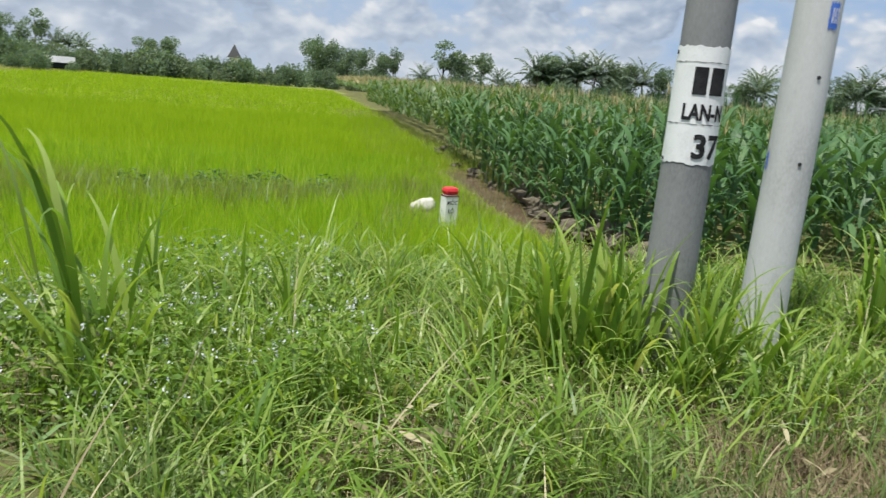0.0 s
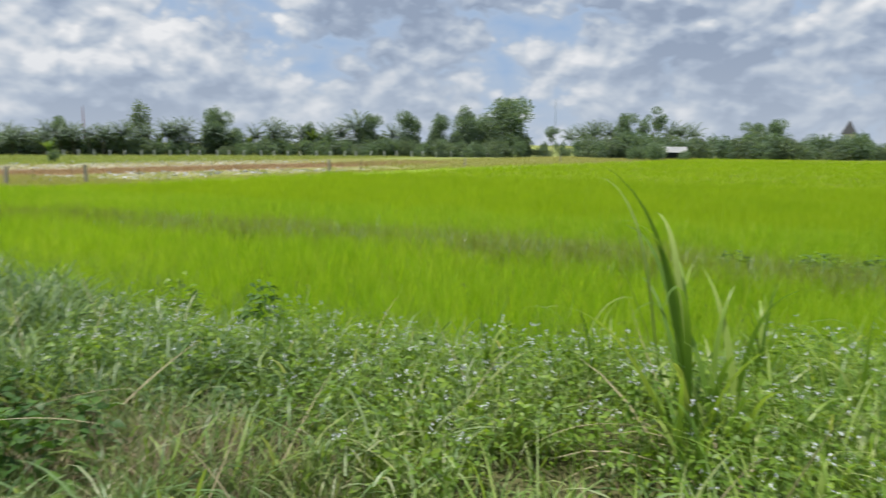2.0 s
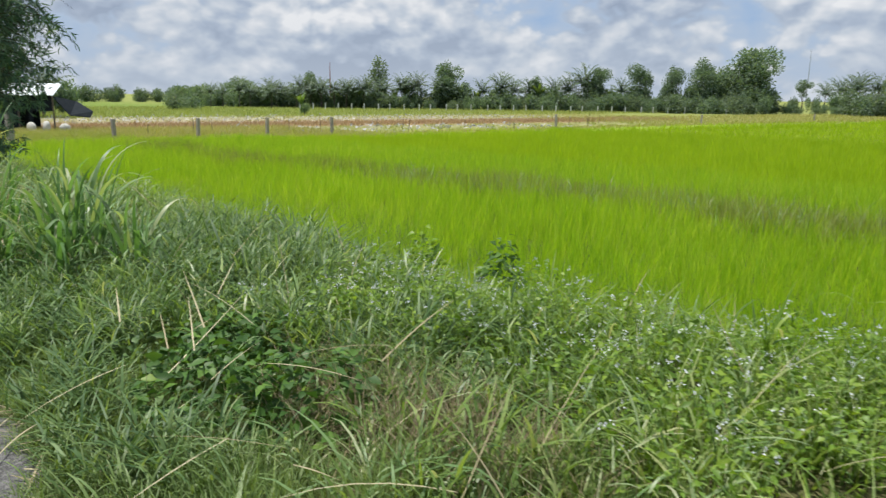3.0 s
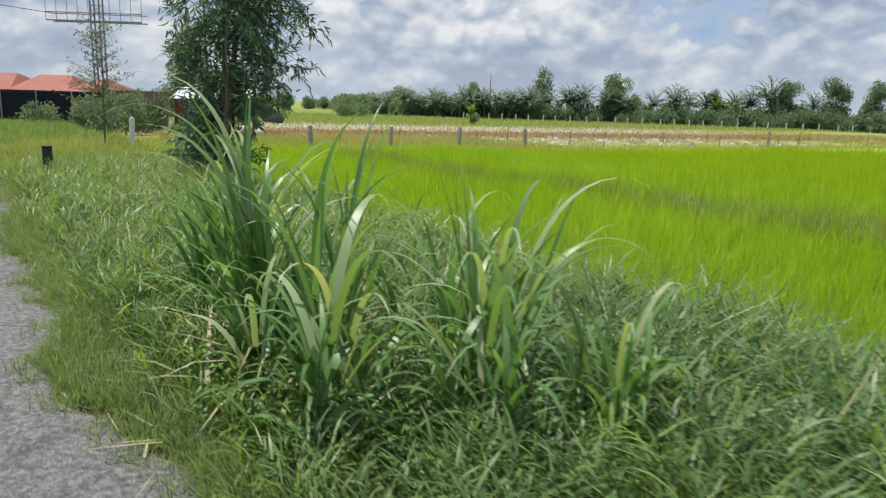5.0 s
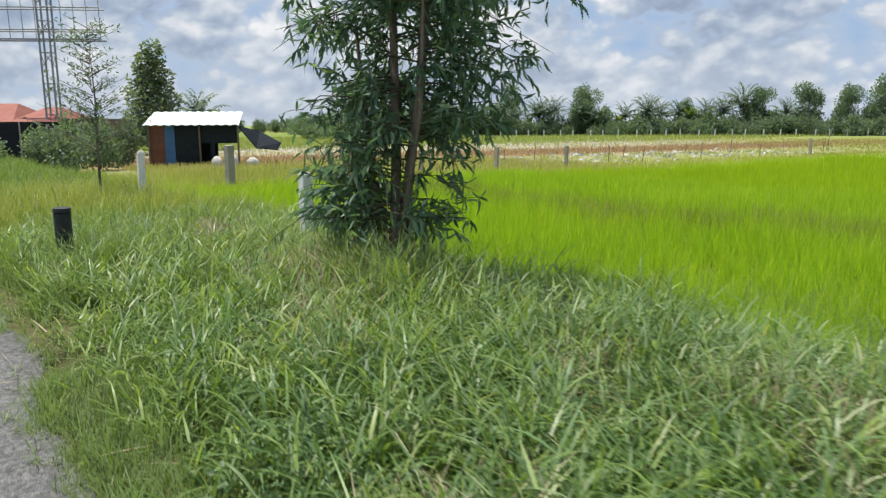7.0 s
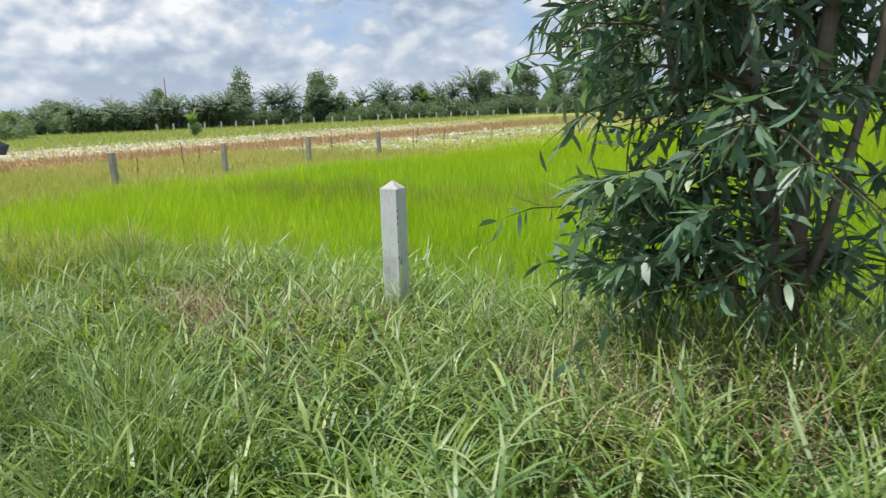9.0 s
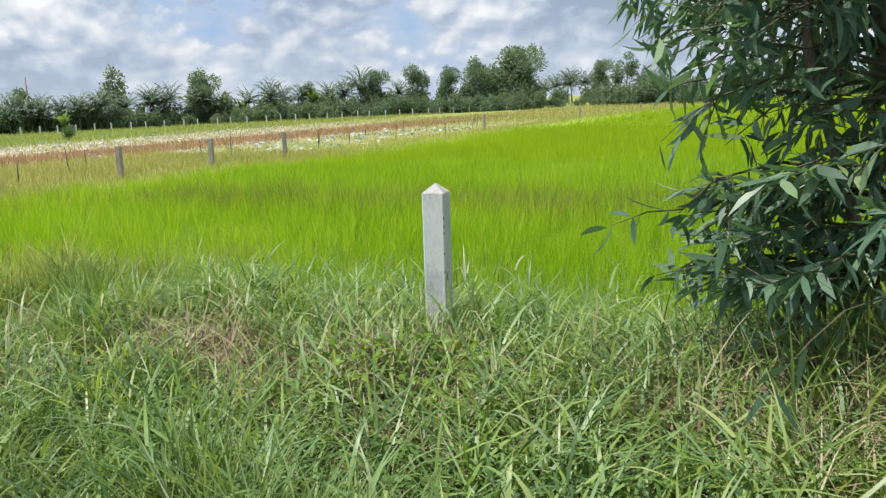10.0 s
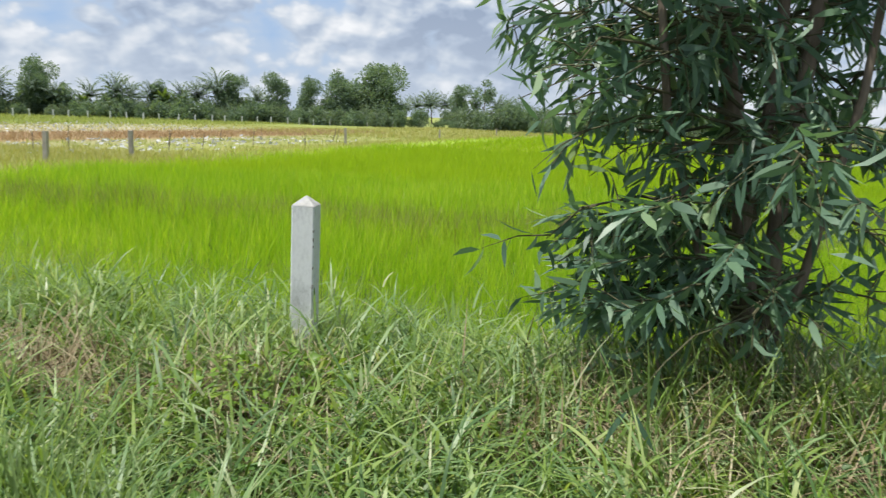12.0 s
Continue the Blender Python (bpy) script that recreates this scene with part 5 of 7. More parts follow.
def pavilion():
    root = empty("roof_tower", (4.5, 170.0, 0.9))
    root.scale = (0.62, 0.62, 0.78)
    bm = bmesh.new()
    block(bm, (-1.6, -1.6, -2.0), (1.6, 1.6, 4.6), 0.05)
    part("wall", bm, WHITE, root)
    bm = bmesh.new()
    bmesh.ops.create_cone(bm, cap_ends=True, segments=4, radius1=3.4, radius2=0.1, depth=3.6, matrix=Matrix.Translation((0, 0, 6.2)) @ Matrix.Rotation(radians(45), 4, "Z"))
    part("roof", bm, DARKSTUB, root, "dark grey pointed roof")
    return tagged(root, "distant building with a pointed grey roof", "building")


pavilion()


def radio_mast(x, y, h):
    bm = bmesh.new()
    tube(bm, [(0, 0, 0), (0, 0, h * 0.5), (0, 0, h)], [0.16, 0.12, 0.05], 6)
    ob = part("radio_mast", bm, ROOFTILE if h < 15 else STEEL)
    ob.location = (x, y, -0.2)
    return tagged(ob, "thin far radio mast above the trees", "mast", "far masts")


radio_mast(-90.0, 261.0, 19.0)
radio_mast(-122.0, 88.0, 8.5)


# ---- corn ----
def corn_leaf_arrays(r, n, h, base=(0, 0, 0)):
    k = np.arange(n)
    z = h * (0.16 + 0.66 * k / n)
    az = np.where(k % 2, math.pi, 0) + r.normal(0, 0.45, n) + r.uniform(0, 6.28)
    b = np.stack([np.full(n, base[0]), np.full(n, base[1]), base[2] + z], 1)
    return b, r.uniform(0.5, 0.8, n) * h / 1.8, r.uniform(0.075, 0.11, n), az, r.uniform(0.25, 0.6, n), r.uniform(1.2, 2.4, n)


def corn_plant(seed):
    r = np.random.default_rng(seed)
    root = empty("corn_plant")
    h = r.uniform(1.65, 1.95)
    bm = bmesh.new()
    tube(bm, [(0, 0, -0.1), (0.005, 0, h * 0.5), (0.01, 0.01, h)], [0.014, 0.011, 0.005], 6)
    part("stalk", bm, CORN, root)
    b, L, w, az, lean, curl = corn_leaf_arrays(r, 10, h)
    for k in range(10):
        v, f = blades(b[k:k + 1], L[k:k + 1], w[k:k + 1], az[k:k + 1], lean[k:k + 1], curl[k:k + 1], 6)
        mesh_np("leaf", v, f, CORN, root)
    n = 7
    v, f = blades(np.tile([0.01, 0.01, h - 0.03], (n, 1)), r.uniform(0.15, 0.25, n), np.full(n, 0.012), r.uniform(0, 6.28, n), r.uniform(0.1, 0.5, n), r.uniform(0, 0.6, n), 3)
    mesh_np("tassel", v, f, TASSEL, root)
    return tagged(root, "green corn plant with arching leaves in muddy soil", "corn plant", "corn plants at the ditch")


def corn_rows():
    r = np.random.default_rng(5)
    src = [corn_plant(60 + k) for k in range(4)]
    used, near, mid = 0, [], []
    for row in range(0, 62):
        c = -0.12 + row * 0.62
        step = 0.27 if row < 14 else 0.4
        ys = np.arange(5.9, 46, step)
        x = corn_edge(ys) + c + r.normal(0, 0.05, len(ys))
        y = ys + r.normal(0, 0.06, len(ys))
        for px, py in zip(x, y):
            d = math.hypot(px - 0.4, py)
            if row < 2 and py < 15:
                m = pose(px, py, float(land(px, py)) - 0.02, 0, 0, r.uniform(0, 360)) @ Matrix.Diagonal((1, 1, r.uniform(0.88, 1.08), 1))
                if used < 4:
                    src[used].matrix_basis = m
                else:
                    copy_thing(src[used % 4], Matrix.Identity(4)).matrix_basis = m
                used += 1
            elif d < 20:
                near.append((px, py))
            else:
                mid.append((px, py))
    ch = []
    for px, py in near:
        h = r.uniform(1.6, 1.95)
        z = -0.08
        ch.append(blades(*corn_leaf_arrays(r, 9, h, (px, py, z)), 4))
        s = np.array([[px, py, z]])
        ch.append(blades(s, np.array([h]), np.array([0.028]), r.uniform(0, 6.28, 1), np.zeros(1), np.full(1, 0.05), 2))
        ch.append(blades(np.repeat(s, 4, 0) + np.array([0, 0, h - 0.05]), r.uniform(0.15, 0.26, 4), np.full(4, 0.012), r.uniform(0, 6.28, 4), r.uniform(0.1, 0.5, 4), np.zeros(4), 2))
    v, f = joined(ch)
    tagged(mesh_np("corn_field", v, f, CORN), "dense green corn standing in rows", "corn", kind="stuff")
    mid = np.array(mid)
    n = len(mid)
    h = r.uniform(1.55, 1.95, n)
    ch = []
    for k in range(6):
        b = np.stack([mid[:, 0], mid[:, 1], -0.05 + h * (0.3 + 0.11 * k)], 1)
        ch.append(blades(b, r.uniform(0.5, 0.8, n), r.uniform(0.08, 0.12, n), r.uniform(0, 6.28, n), r.uniform(0.2, 0.6, n), r.uniform(1.2, 2.3, n), 3))
    v, f = joined(ch)
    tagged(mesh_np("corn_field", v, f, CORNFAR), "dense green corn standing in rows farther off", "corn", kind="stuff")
    b = np.stack([mid[:, 0], mid[:, 1], -0.05 + h * 0.95], 1)
    v, f = blades(b, r.uniform(0.2, 0.38, n), r.uniform(0.02, 0.035, n), r.uniform(0, 6.28, n), r.uniform(0, 0.3, n), np.zeros(n), 2)
    tagged(mesh_np("corn_tassels", v, f, TASSEL), "pale yellow tassels above the corn", "corn", kind="stuff")
    # the far part: leaf tops only
    n = 26000
    y = 44 + 66 * r.random(n) ** 1.3
    x = corn_edge(y) + 0.4 + r.random(n) * (100 - 0.2 * y)
    b = np.stack([x, y, r.uniform(0.8, 1.5, n)], 1)
    v, f = blades(b, r.uniform(0.4, 0.8, n), r.uniform(0.12, 0.2, n), r.uniform(0, 6.28, n), r.uniform(0.1, 0.8, n), r.uniform(0.5, 1.8, n), 2)
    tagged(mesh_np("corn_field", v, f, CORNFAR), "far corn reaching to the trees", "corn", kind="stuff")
    n = 32000
    y = 50 + 58 * r.random(n)
    x = corn_edge(y) + 0.4 + r.random(n) * (100 - 0.2 * y)
    v, f = blades(np.stack([x, y, r.uniform(1.4, 1.75, n)], 1), r.uniform(0.35, 0.6, n), r.uniform(0.09, 0.15, n), r.uniform(0, 6.28, n), r.uniform(0.0, 0.5, n), np.zeros(n), 2)
    tagged(mesh_np("corn_tassels", v, f, TASSEL), "yellow ripening tassels of the far corn", "corn", kind="stuff")


corn_rows()


def clods():
    r = np.random.default_rng(12)
    for k in range(48):
        y = 7.0 + 16 * r.random() ** 1.6
        x = corn_edge(y) + r.choice([-0.15, -0.05, 0.1, -0.9]) + r.normal(0, 0.08)
        s = r.uniform(0.09, 0.24) * (0.6 if x < corn_edge(y) - 0.5 else 1)
        if k >= 40:
            y = 6.9 + 0.75 * (k - 40)
            x, s = corn_edge(y) + r.uniform(-0.1, 0.25), r.uniform(0.2, 0.36)
        bm = bmesh.new()
        bmesh.ops.create_icosphere(bm, subdivisions=3, radius=1.0)
        off = Vector((k * 3.1, k, 0))
        for v in bm.verts:
            p = v.co.copy()
            q = 1 + 0.45 * noise.noise(p * 1.6 + off) + 0.22 * noise.noise(p * 4.2 + off)
            v.co = Vector((p.x * s * q * 1.2, p.y * s * q, p.z * s * q * 0.7))
        ob = part("mud_clod", bm, CLOD)
        ob.location = (x, y, float(land(x, y)) + 0.2 * s)
        tagged(ob, "lumpy grey-brown mud clod on the ditch bank", "mud clod", "mud clods on the bank")


clods()


# ---- rice ----
def rice():
    r = np.random.default_rng(31)

    def field(n, x0, x1, y0, y1, L0, L1, w0, w1, segs, tuft, mat, name, label, keep=None, p=1.0):
        m = n // tuft
        y = y0 + (y1 - y0) * r.random(m) ** p
        x = x0 + (x1 - x0) * r.random(m)
        ok = (y > rice_edge(x) - 0.15) & (x < corn_edge(y) - 1.0 + 0.75 * smooth(13, 18, y) - 0.25 * r.random(m)) & (x > fence_x(y) + 3.6 + 1.0 * r.normal(size=m))
        ok &= np.hypot(x - 3.05, (y - 8.8) * 0.8) > 0.6
        if keep is not None:
            ok &= keep(x, y)
        x, y = np.repeat(x[ok], tuft), np.repeat(y[ok], tuft)
        q = len(x)
        x, y = x + r.normal(0, 0.03 * max(1, w0 / 0.006), q), y + r.normal(0, 0.03 * max(1, w0 / 0.006), q)
        tall = (1 + 0.16 * waves(x, y, 0.7, 3.0) + 0.13 * waves(x, y, 3.1, 1.0)) * (1 - 0.55 * (1 - smooth(1.1, 2.6, corn_edge(y) - x)) * (1 - smooth(14, 20, y)))
        v, f = blades(np.stack([x, y, land(x, y) - 0.01], 1), r.uniform(L0, L1, q) * tall, r.uniform(w0, w1, q), r.uniform(0, 6.28, q), np.abs(r.normal(0.12, 0.12, q)), r.uniform(0, 0.7, q), segs, r.normal(0, 0.8, q))
        tagged(mesh_np(name, v, f, mat), label, "rice", kind="stuff")

    def thin(x, y):
        return r.random(len(x)) < 1 - 0.5 * olive(x, y)

    field(125000, -29, 5, 4.6, 9.5, 0.30, 0.56, 0.005, 0.010, 2, 14, RICENEAR, "rice_plants", "bright green young rice growing densely in the paddy", thin)
    field(130000, -29, 6.5, 9.3, 17, 0.34, 0.56, 0.008, 0.014, 2, 9, RICENEAR, "rice_plants", "bright green young rice in the paddy", thin)
    field(150000, -29, 9, 16.5, 34, 0.30, 0.46, 0.018, 0.028, 1, 5, RICE, "rice_plants", "yellow-green rice farther across the paddy", None, 1.25)
    field(60000, -26, 18, 32, 101, 0.20, 0.34, 0.04, 0.075, 1, 4, RICE, "rice_plants", "yellow-green rice towards the far field edge", None, 1.3)
    field(120000, -26, 4.5, 8.4, 14.6, 0.42, 0.64, 0.007, 0.013, 2, 6, OLIVE, "wild_grass", "olive weedy grass growing through the rice", lambda x, y: r.random(len(x)) < olive(x, y))

    n = 9000
    x, y = -14 + 18 * r.random(n), 8.6 + 5.4 * r.random(n)
    ok = (r.random(n) < 1.3 * olive(x, y)) & (x < corn_edge(y) - 1.3)
    x, y = x[ok], y[ok]
    n = len(x)
    v, f = blades(np.stack([x, y, land(x, y)], 1), r.uniform(0.5, 0.72, n), r.uniform(0.010, 0.018, n), r.uniform(0, 6.28, n), np.abs(r.normal(0.25, 0.2, n)), r.uniform(0.4, 1.9, n), 3)
    tagged(mesh_np("wild_grass", v, f, ARCH), "pale bending grass heads above the rice", "grass", kind="stuff")


def olive(x, y):
    """Where weedy grass has come up through the rice."""
    mid = 10.35 + 1.05 * smooth(-20, -8, x) - 0.6 * smooth(-2, 2, x) + 0.22 * np.sin(x * 0.7) + 0.12 * np.sin(x * 1.9 + 1)
    return np.exp(-((y - mid) / 0.75) ** 2) * (0.62 + 0.33 * smooth(-13, -8, x)) * np.clip(0.85 + 0.35 * waves(x, y, 0.6, 5.0) + 0.3 * waves(x, y, 1.9, 2.0), 0, 1)



rice()


# ---- verge ----
def bare(x, y):
    """Where the verge shows bare, trampled soil."""
    return (waves(x, y, 1.7, 9.0) < -0.84) | (np.hypot(x + 11.5, (y - 1.1) * 1.3) < 0.32) | (np.hypot(x - 1.3, (y - 2.8) * 1.5) < 0.30) | (np.hypot((x - 3.1) * 0.7, (y - 2.1) * 1.6) < 0.35)


def verge():
    r = np.random.default_rng(17)

    def put(n, x0, x1, y0, y1, L, w, lean, curl, segs, mat, name, label, keep=None, tuft=4, spread=0.035):
        m = n // tuft
        x, y = x0 + (x1 - x0) * r.random(m), y0 + (y1 - y0) * r.random(m)
        ok = y > road_edge(x) - 0.02 + 0.10 * r.random(m)
        ok &= y < rice_edge(x) + 0.25 * r.normal(size=m)
        if keep is not None:
            ok &= keep(x, y)
        ok &= ~((np.hypot((x + 3.3) / 0.85, (y - 1.85) / 0.55) < 1) & (r.random(m) < 0.88))
        for cx, cy, rx, ry in ((-15.55, 2.72, 0.75, 0.30), (-18.45, 2.75, 0.5, 0.26), (-17.3, 2.78, 0.35, 0.22)):
            ok &= ~((np.hypot((x - cx) / rx, (y - cy) / ry) < 1) & (r.random(m) < 0.85))
        if mat is not STRAW:
            ok &= ~(bare(x, y) & (r.random(m) < 0.8))
            ok &= ~((waves(x, y, 3.3, 5.0) + 0.6 * waves(x, y, 7.1, 1.0) < -0.10) & (r.random(m) < 0.85))
        x, y = np.repeat(x[ok], tuft), np.repeat(y[ok], tuft)
        q = len(x)
        x, y = x + r.normal(0, spread, q), y + r.normal(0, spread, q)
        hump = (0.85 + 0.35 * waves(x, y, 1.9, 2.0) + 0.42 * waves(x, y, 4.9, 6.0)).clip(0.3) * (0.5 + 0.5 * smooth(0.0, 1.0, y - road_edge(x)))
        v, f = blades(np.stack([x, y, land(x, y) - 0.01], 1), r.uniform(*L, q) * hump, r.uniform(*w, q), r.uniform(0, 6.28, q), np.abs(r.normal(*lean, q)), r.uniform(*curl, q), segs, r.normal(0, 0.5, q))
        return tagged(mesh_np(name, v, f, mat), label, "grass", kind="stuff")

    # fine grass by the road at the start, longer mixed grass along the rest
    put(56000, -6.5, 5.5, 0.2, 3.2, (0.16, 0.38), (0.005, 0.010), (0.35, 0.3), (0.2, 1.4), 2, FINE, "verge_grass", "fine grey-green grass on the road verge", lambda x, y: y < 2.6 + 0.5 * waves(x, y, 1.3), 7, 0.04)
    put(30000, -5.2, 2.2, 0.7, 2.7, (0.18, 0.42), (0.003, 0.006), (0.3, 0.25), (0.2, 1.2), 3, FINE, "verge_grass", "thin wispy grey-green grass beside the asphalt", lambda x, y: y < 2.3 + 0.35 * waves(x, y, 1.1), 8, 0.05)
    put(60000, -19.5, -2.2, 0.2, 5.4, (0.15, 0.38), (0.006, 0.013), (0.40, 0.35), (0.3, 1.9), 2, GRASS, "verge_grass", "lush tangled green grass on the road verge", None, 9, 0.045)
    put(32000, -5.5, 6.0, 1.9, 6.4, (0.18, 0.46), (0.009, 0.018), (0.35, 0.3), (0.3, 1.8), 2, GRASS, "verge_grass", "lush green grass between verge and rice", None, 8, 0.045)
    put(13000, -19.5, -5.0, 0.6, 4.8, (0.28, 0.58), (0.010, 0.020), (0.7, 0.4), (0.8, 2.6), 5, GRASS, "long_grass", "long arching grass blades over the verge", lambda x, y: waves(x, y, 0.9, 7.0) > -0.35, 5, 0.04)
    put(17000, -5.0, 6.0, 1.6, 6.0, (0.36, 0.75), (0.011, 0.024), (0.4, 0.3), (0.8, 2.2), 5, TALL, "long_grass", "long pale green grass leaves over the verge", lambda x, y: (waves(x, y, 0.9, 7.0) > -0.5) & (y > 1.9 - 0.2 * x) & (y > 0.8 + 0.75 * x) & (x > -0.6), 6, 0.04)
    put(6500, -19.5, 6.0, 0.3, 4.6, (0.15, 0.42), (0.003, 0.008), (0.8, 0.45), (0.2, 1.2), 2, STRAW, "dry_grass", "dry straw-coloured grass tangled in the verge", lambda x, y: (waves(x, y, 1.1, 4.0) > -0.05) & ((x < -9.5) | (x > -0.5)), 6, 0.06)
    put(5200, -1.8, 3.0, 1.9, 5.2, (0.28, 0.60), (0.012, 0.022), (0.4, 0.3), (0.6, 2.2), 5, BRIGHT, "long_grass", "sunlit yellow-green grass blades in the verge", lambda x, y: waves(x, y, 1.5, 3.0) > -0.1, 4, 0.04)
    put(6400, -19.5, 6.0, 0.7, 4.6, (0.28, 0.60), (0.014, 0.030), (0.5, 0.3), (1.2, 2.8), 6, ARCH, "long_grass", "wide pale grass leaves bending over the verge", lambda x, y: waves(x, y, 1.4, 2.0) > -0.3, 3, 0.03)
    put(9000, -19.5, -11.0, 1.1, 3.4, (0.28, 0.55), (0.014, 0.025), (0.4, 0.3), (0.7, 2.3), 5, GRASS, "long_grass", "fresh wide green grass blades in the verge", lambda x, y: waves(x, y, 2.1, 6.0) > -0.2, 4, 0.035)
    put(700, -16.6, -13.0, 1.4, 3.1, (0.28, 0.62), (0.008, 0.017), (0.6, 0.35), (0.6, 2.2), 4, BRIGHT, "long_grass", "straw-yellow long grass below the young tree", lambda x, y: (x + 0.6 * waves(x, y, 2.0) > -16.3) & (waves(x, y, 3.0, 2.0) > -0.2), 6, 0.05)
    put(3600, -19.5, -9.0, 0.9, 3.4, (0.25, 0.50), (0.010, 0.020), (0.4, 0.3), (0.5, 1.8), 4, BRIGHT, "long_grass", "yellow-green grass tufts in the verge", lambda x, y: waves(x, y, 1.6, 8.0) > 0.25, 5, 0.03)
    put(2600, -19.5, -11.0, 0.9, 3.1, (0.22, 0.42), (0.014, 0.024), (0.25, 0.2), (0.3, 1.4), 5, TALL, "long_grass", "fresh upright bright green grass in the verge", lambda x, y: waves(x, y, 2.6, 1.0) > 0.0, 5, 0.03)
    put(16000, -27, -20.5, 0.5, 4.2, (0.30, 0.62), (0.005, 0.011), (0.25, 0.2), (0.3, 1.5), 3, YELLOWGREEN, "verge_grass", "tall light green grass towards the road posts", None, 7, 0.05)
    put(12000, -21.5, -18.2, 0.5, 4.2, (0.25, 0.52), (0.005, 0.011), (0.3, 0.25), (0.3, 1.6), 3, GRASS, "verge_grass", "tall green grass beyond the pipe stub", None, 7, 0.05)
    put(7000, -18.4, -15.4, 0.55, 1.75, (0.34, 0.66), (0.006, 0.012), (0.25, 0.2), (0.3, 1.5), 3, FINE, "verge_grass", "tall wispy grass round the pipe stub", lambda x, y: x < -16.2 - 0.8 * (y - 1.1), 7, 0.05)
    put(19000, -14.5, -3.2, 0.2, 1.5, (0.12, 0.28), (0.004, 0.008), (0.5, 0.35), (0.3, 1.5), 3, FINE, "verge_grass", "short grass filling the asphalt edge", lambda x, y: y < road_edge(x) + 0.75, 6, 0.05)
    # creeping grass: leaning culms with leaves to both sides
    def shoots(n, x0, x1, y0, y1, mat, label, size=1.0, keep=None):
        x, y = x0 + (x1 - x0) * r.random(n), y0 + (y1 - y0) * r.random(n)
        ok = (y > road_edge(x) + 0.05) & (y < rice_edge(x) + 0.1 * r.normal(size=n)) & (waves(x, y, 3.3, 5.0) + 0.6 * waves(x, y, 7.1, 1.0) > -0.35)
        ok &= (np.hypot((x + 3.35) / 0.85, (y - 1.82) / 0.52) > 1) & (np.hypot((x + 15.55) / 0.7, (y - 2.72) / 0.28) > 1) & (np.hypot((x + 18.45) / 0.5, (y - 2.75) / 0.24) > 1)
        if keep is not None:
            ok &= keep(x, y)
        x, y = x[ok], y[ok]
        n = len(x)
        to, tilt, reach = r.uniform(0, 6.28, n), r.uniform(0.3, 1.1, n), size * r.uniform(0.18, 0.40, n)
        axis = np.stack([np.sin(tilt) * np.cos(to), np.sin(tilt) * np.sin(to), np.cos(tilt)], 1)
        foot = np.stack([x, y, land(x, y) + r.uniform(-0.02, 0.06, n)], 1)
        ch = [blades(foot, reach, np.full(n, 0.005), to, tilt, np.full(n, 0.1), 2)]
        for k in range(6):
            u = 0.2 + 0.15 * k
            az = to + (-1) ** k * r.uniform(0.4, 1.3, n)
            ch.append(blades(foot + axis * (reach * u)[:, None], size * r.uniform(0.12, 0.28, n), size * r.uniform(0.008, 0.017, n), az, r.uniform(0.4, 1.15, n), r.uniform(0.2, 1.5, n), 4, r.normal(0, 0.4, n)))
        v, f = joined(ch)
        tagged(mesh_np("creeping_grass", v, f, mat), label, "grass", kind="stuff")

    shoots(3600, -19.5, -9.0, 0.6, 4.6, GRASS, "leafy creeping grass over the verge")
    shoots(1300, -19.5, -9.0, 0.8, 4.4, ARCH, "pale leafy creeping grass over the verge", 1.1)
    shoots(300, -19.5, -9.5, 0.9, 3.4, BRIGHT, "sunlit straw-green creeping grass by the tree", 1.15)
    shoots(1700, -9.0, -4.5, 0.8, 4.8, GRASS, "leafy creeping grass by the tall clumps", 0.9)
    shoots(1200, -6.2, -2.2, 0.9, 3.2, FINE, "fine-leaved creeping grass near the asphalt", 0.75)
    shoots(2300, -6.6, -2.6, 1.0, 3.6, DULLWEED, "dull green creeping grass near the asphalt", 1.0)
    shoots(1500, -13.5, -7.0, 0.8, 3.4, DULLWEED, "dull green leafy grass between the clumps and the tree", 1.05)
    shoots(500, -19.5, -13.5, 1.0, 3.2, DULLWEED, "dull green leafy grass near the young tree", 1.05)
    shoots(900, -7.5, -4.5, 2.2, 4.6, DULLWEED, "dull green leafy grass behind the tall clumps", 1.25)
    shoots(1300, -6.5, -1.5, 1.6, 4.6, GRASS, "tangled leafy grass at the weed patch", 1.05)
    shoots(350, -6.5, -1.0, 1.6, 4.6, ARCH, "pale tangled grass at the weed patch", 1.1)
    shoots(1300, 0.2, 5.5, 1.9, 5.4, TALL, "leafy creeping grass below the poles", 1.1, lambda x, y: y > 1.6 + 0.2 * x)
    put(44000, -46, -19.0, 0.3, 6.5, (0.25, 0.5), (0.009, 0.018), (0.3, 0.3), (0.3, 1.4), 2, GRASS, "verge_grass", "tangled green grass farther along the verge")
    put(26000, 3.0, 20, 1.5, 7.0, (0.25, 0.55), (0.008, 0.014), (0.3, 0.3), (0.3, 1.6), 2, GRASS, "verge_grass", "green grass before the corn")
    n = 7000
    y = 6.3 + 9 * r.random(n) ** 1.4
    x = corn_edge(y) - 1.05 + 0.22 * r.normal(size=n)
    v, f = blades(np.stack([x, y, land(x, y)], 1), r.uniform(0.06, 0.2, n), r.uniform(0.005, 0.010, n), r.uniform(0, 6.28, n), np.abs(r.normal(0.7, 0.4, n)), r.uniform(0.2, 1.4, n), 2)
    tagged(mesh_np("dry_grass", v, f, STRAW), "dry straw along the ditch bank", "grass", kind="stuff")
    # thin short grass at the asphalt edge, and withered tussocks
    n = 44000
    x = -14.5 + 12.3 * r.random(n)
    y = road_edge(x) + 1.5 * r.random(n) ** 1.3
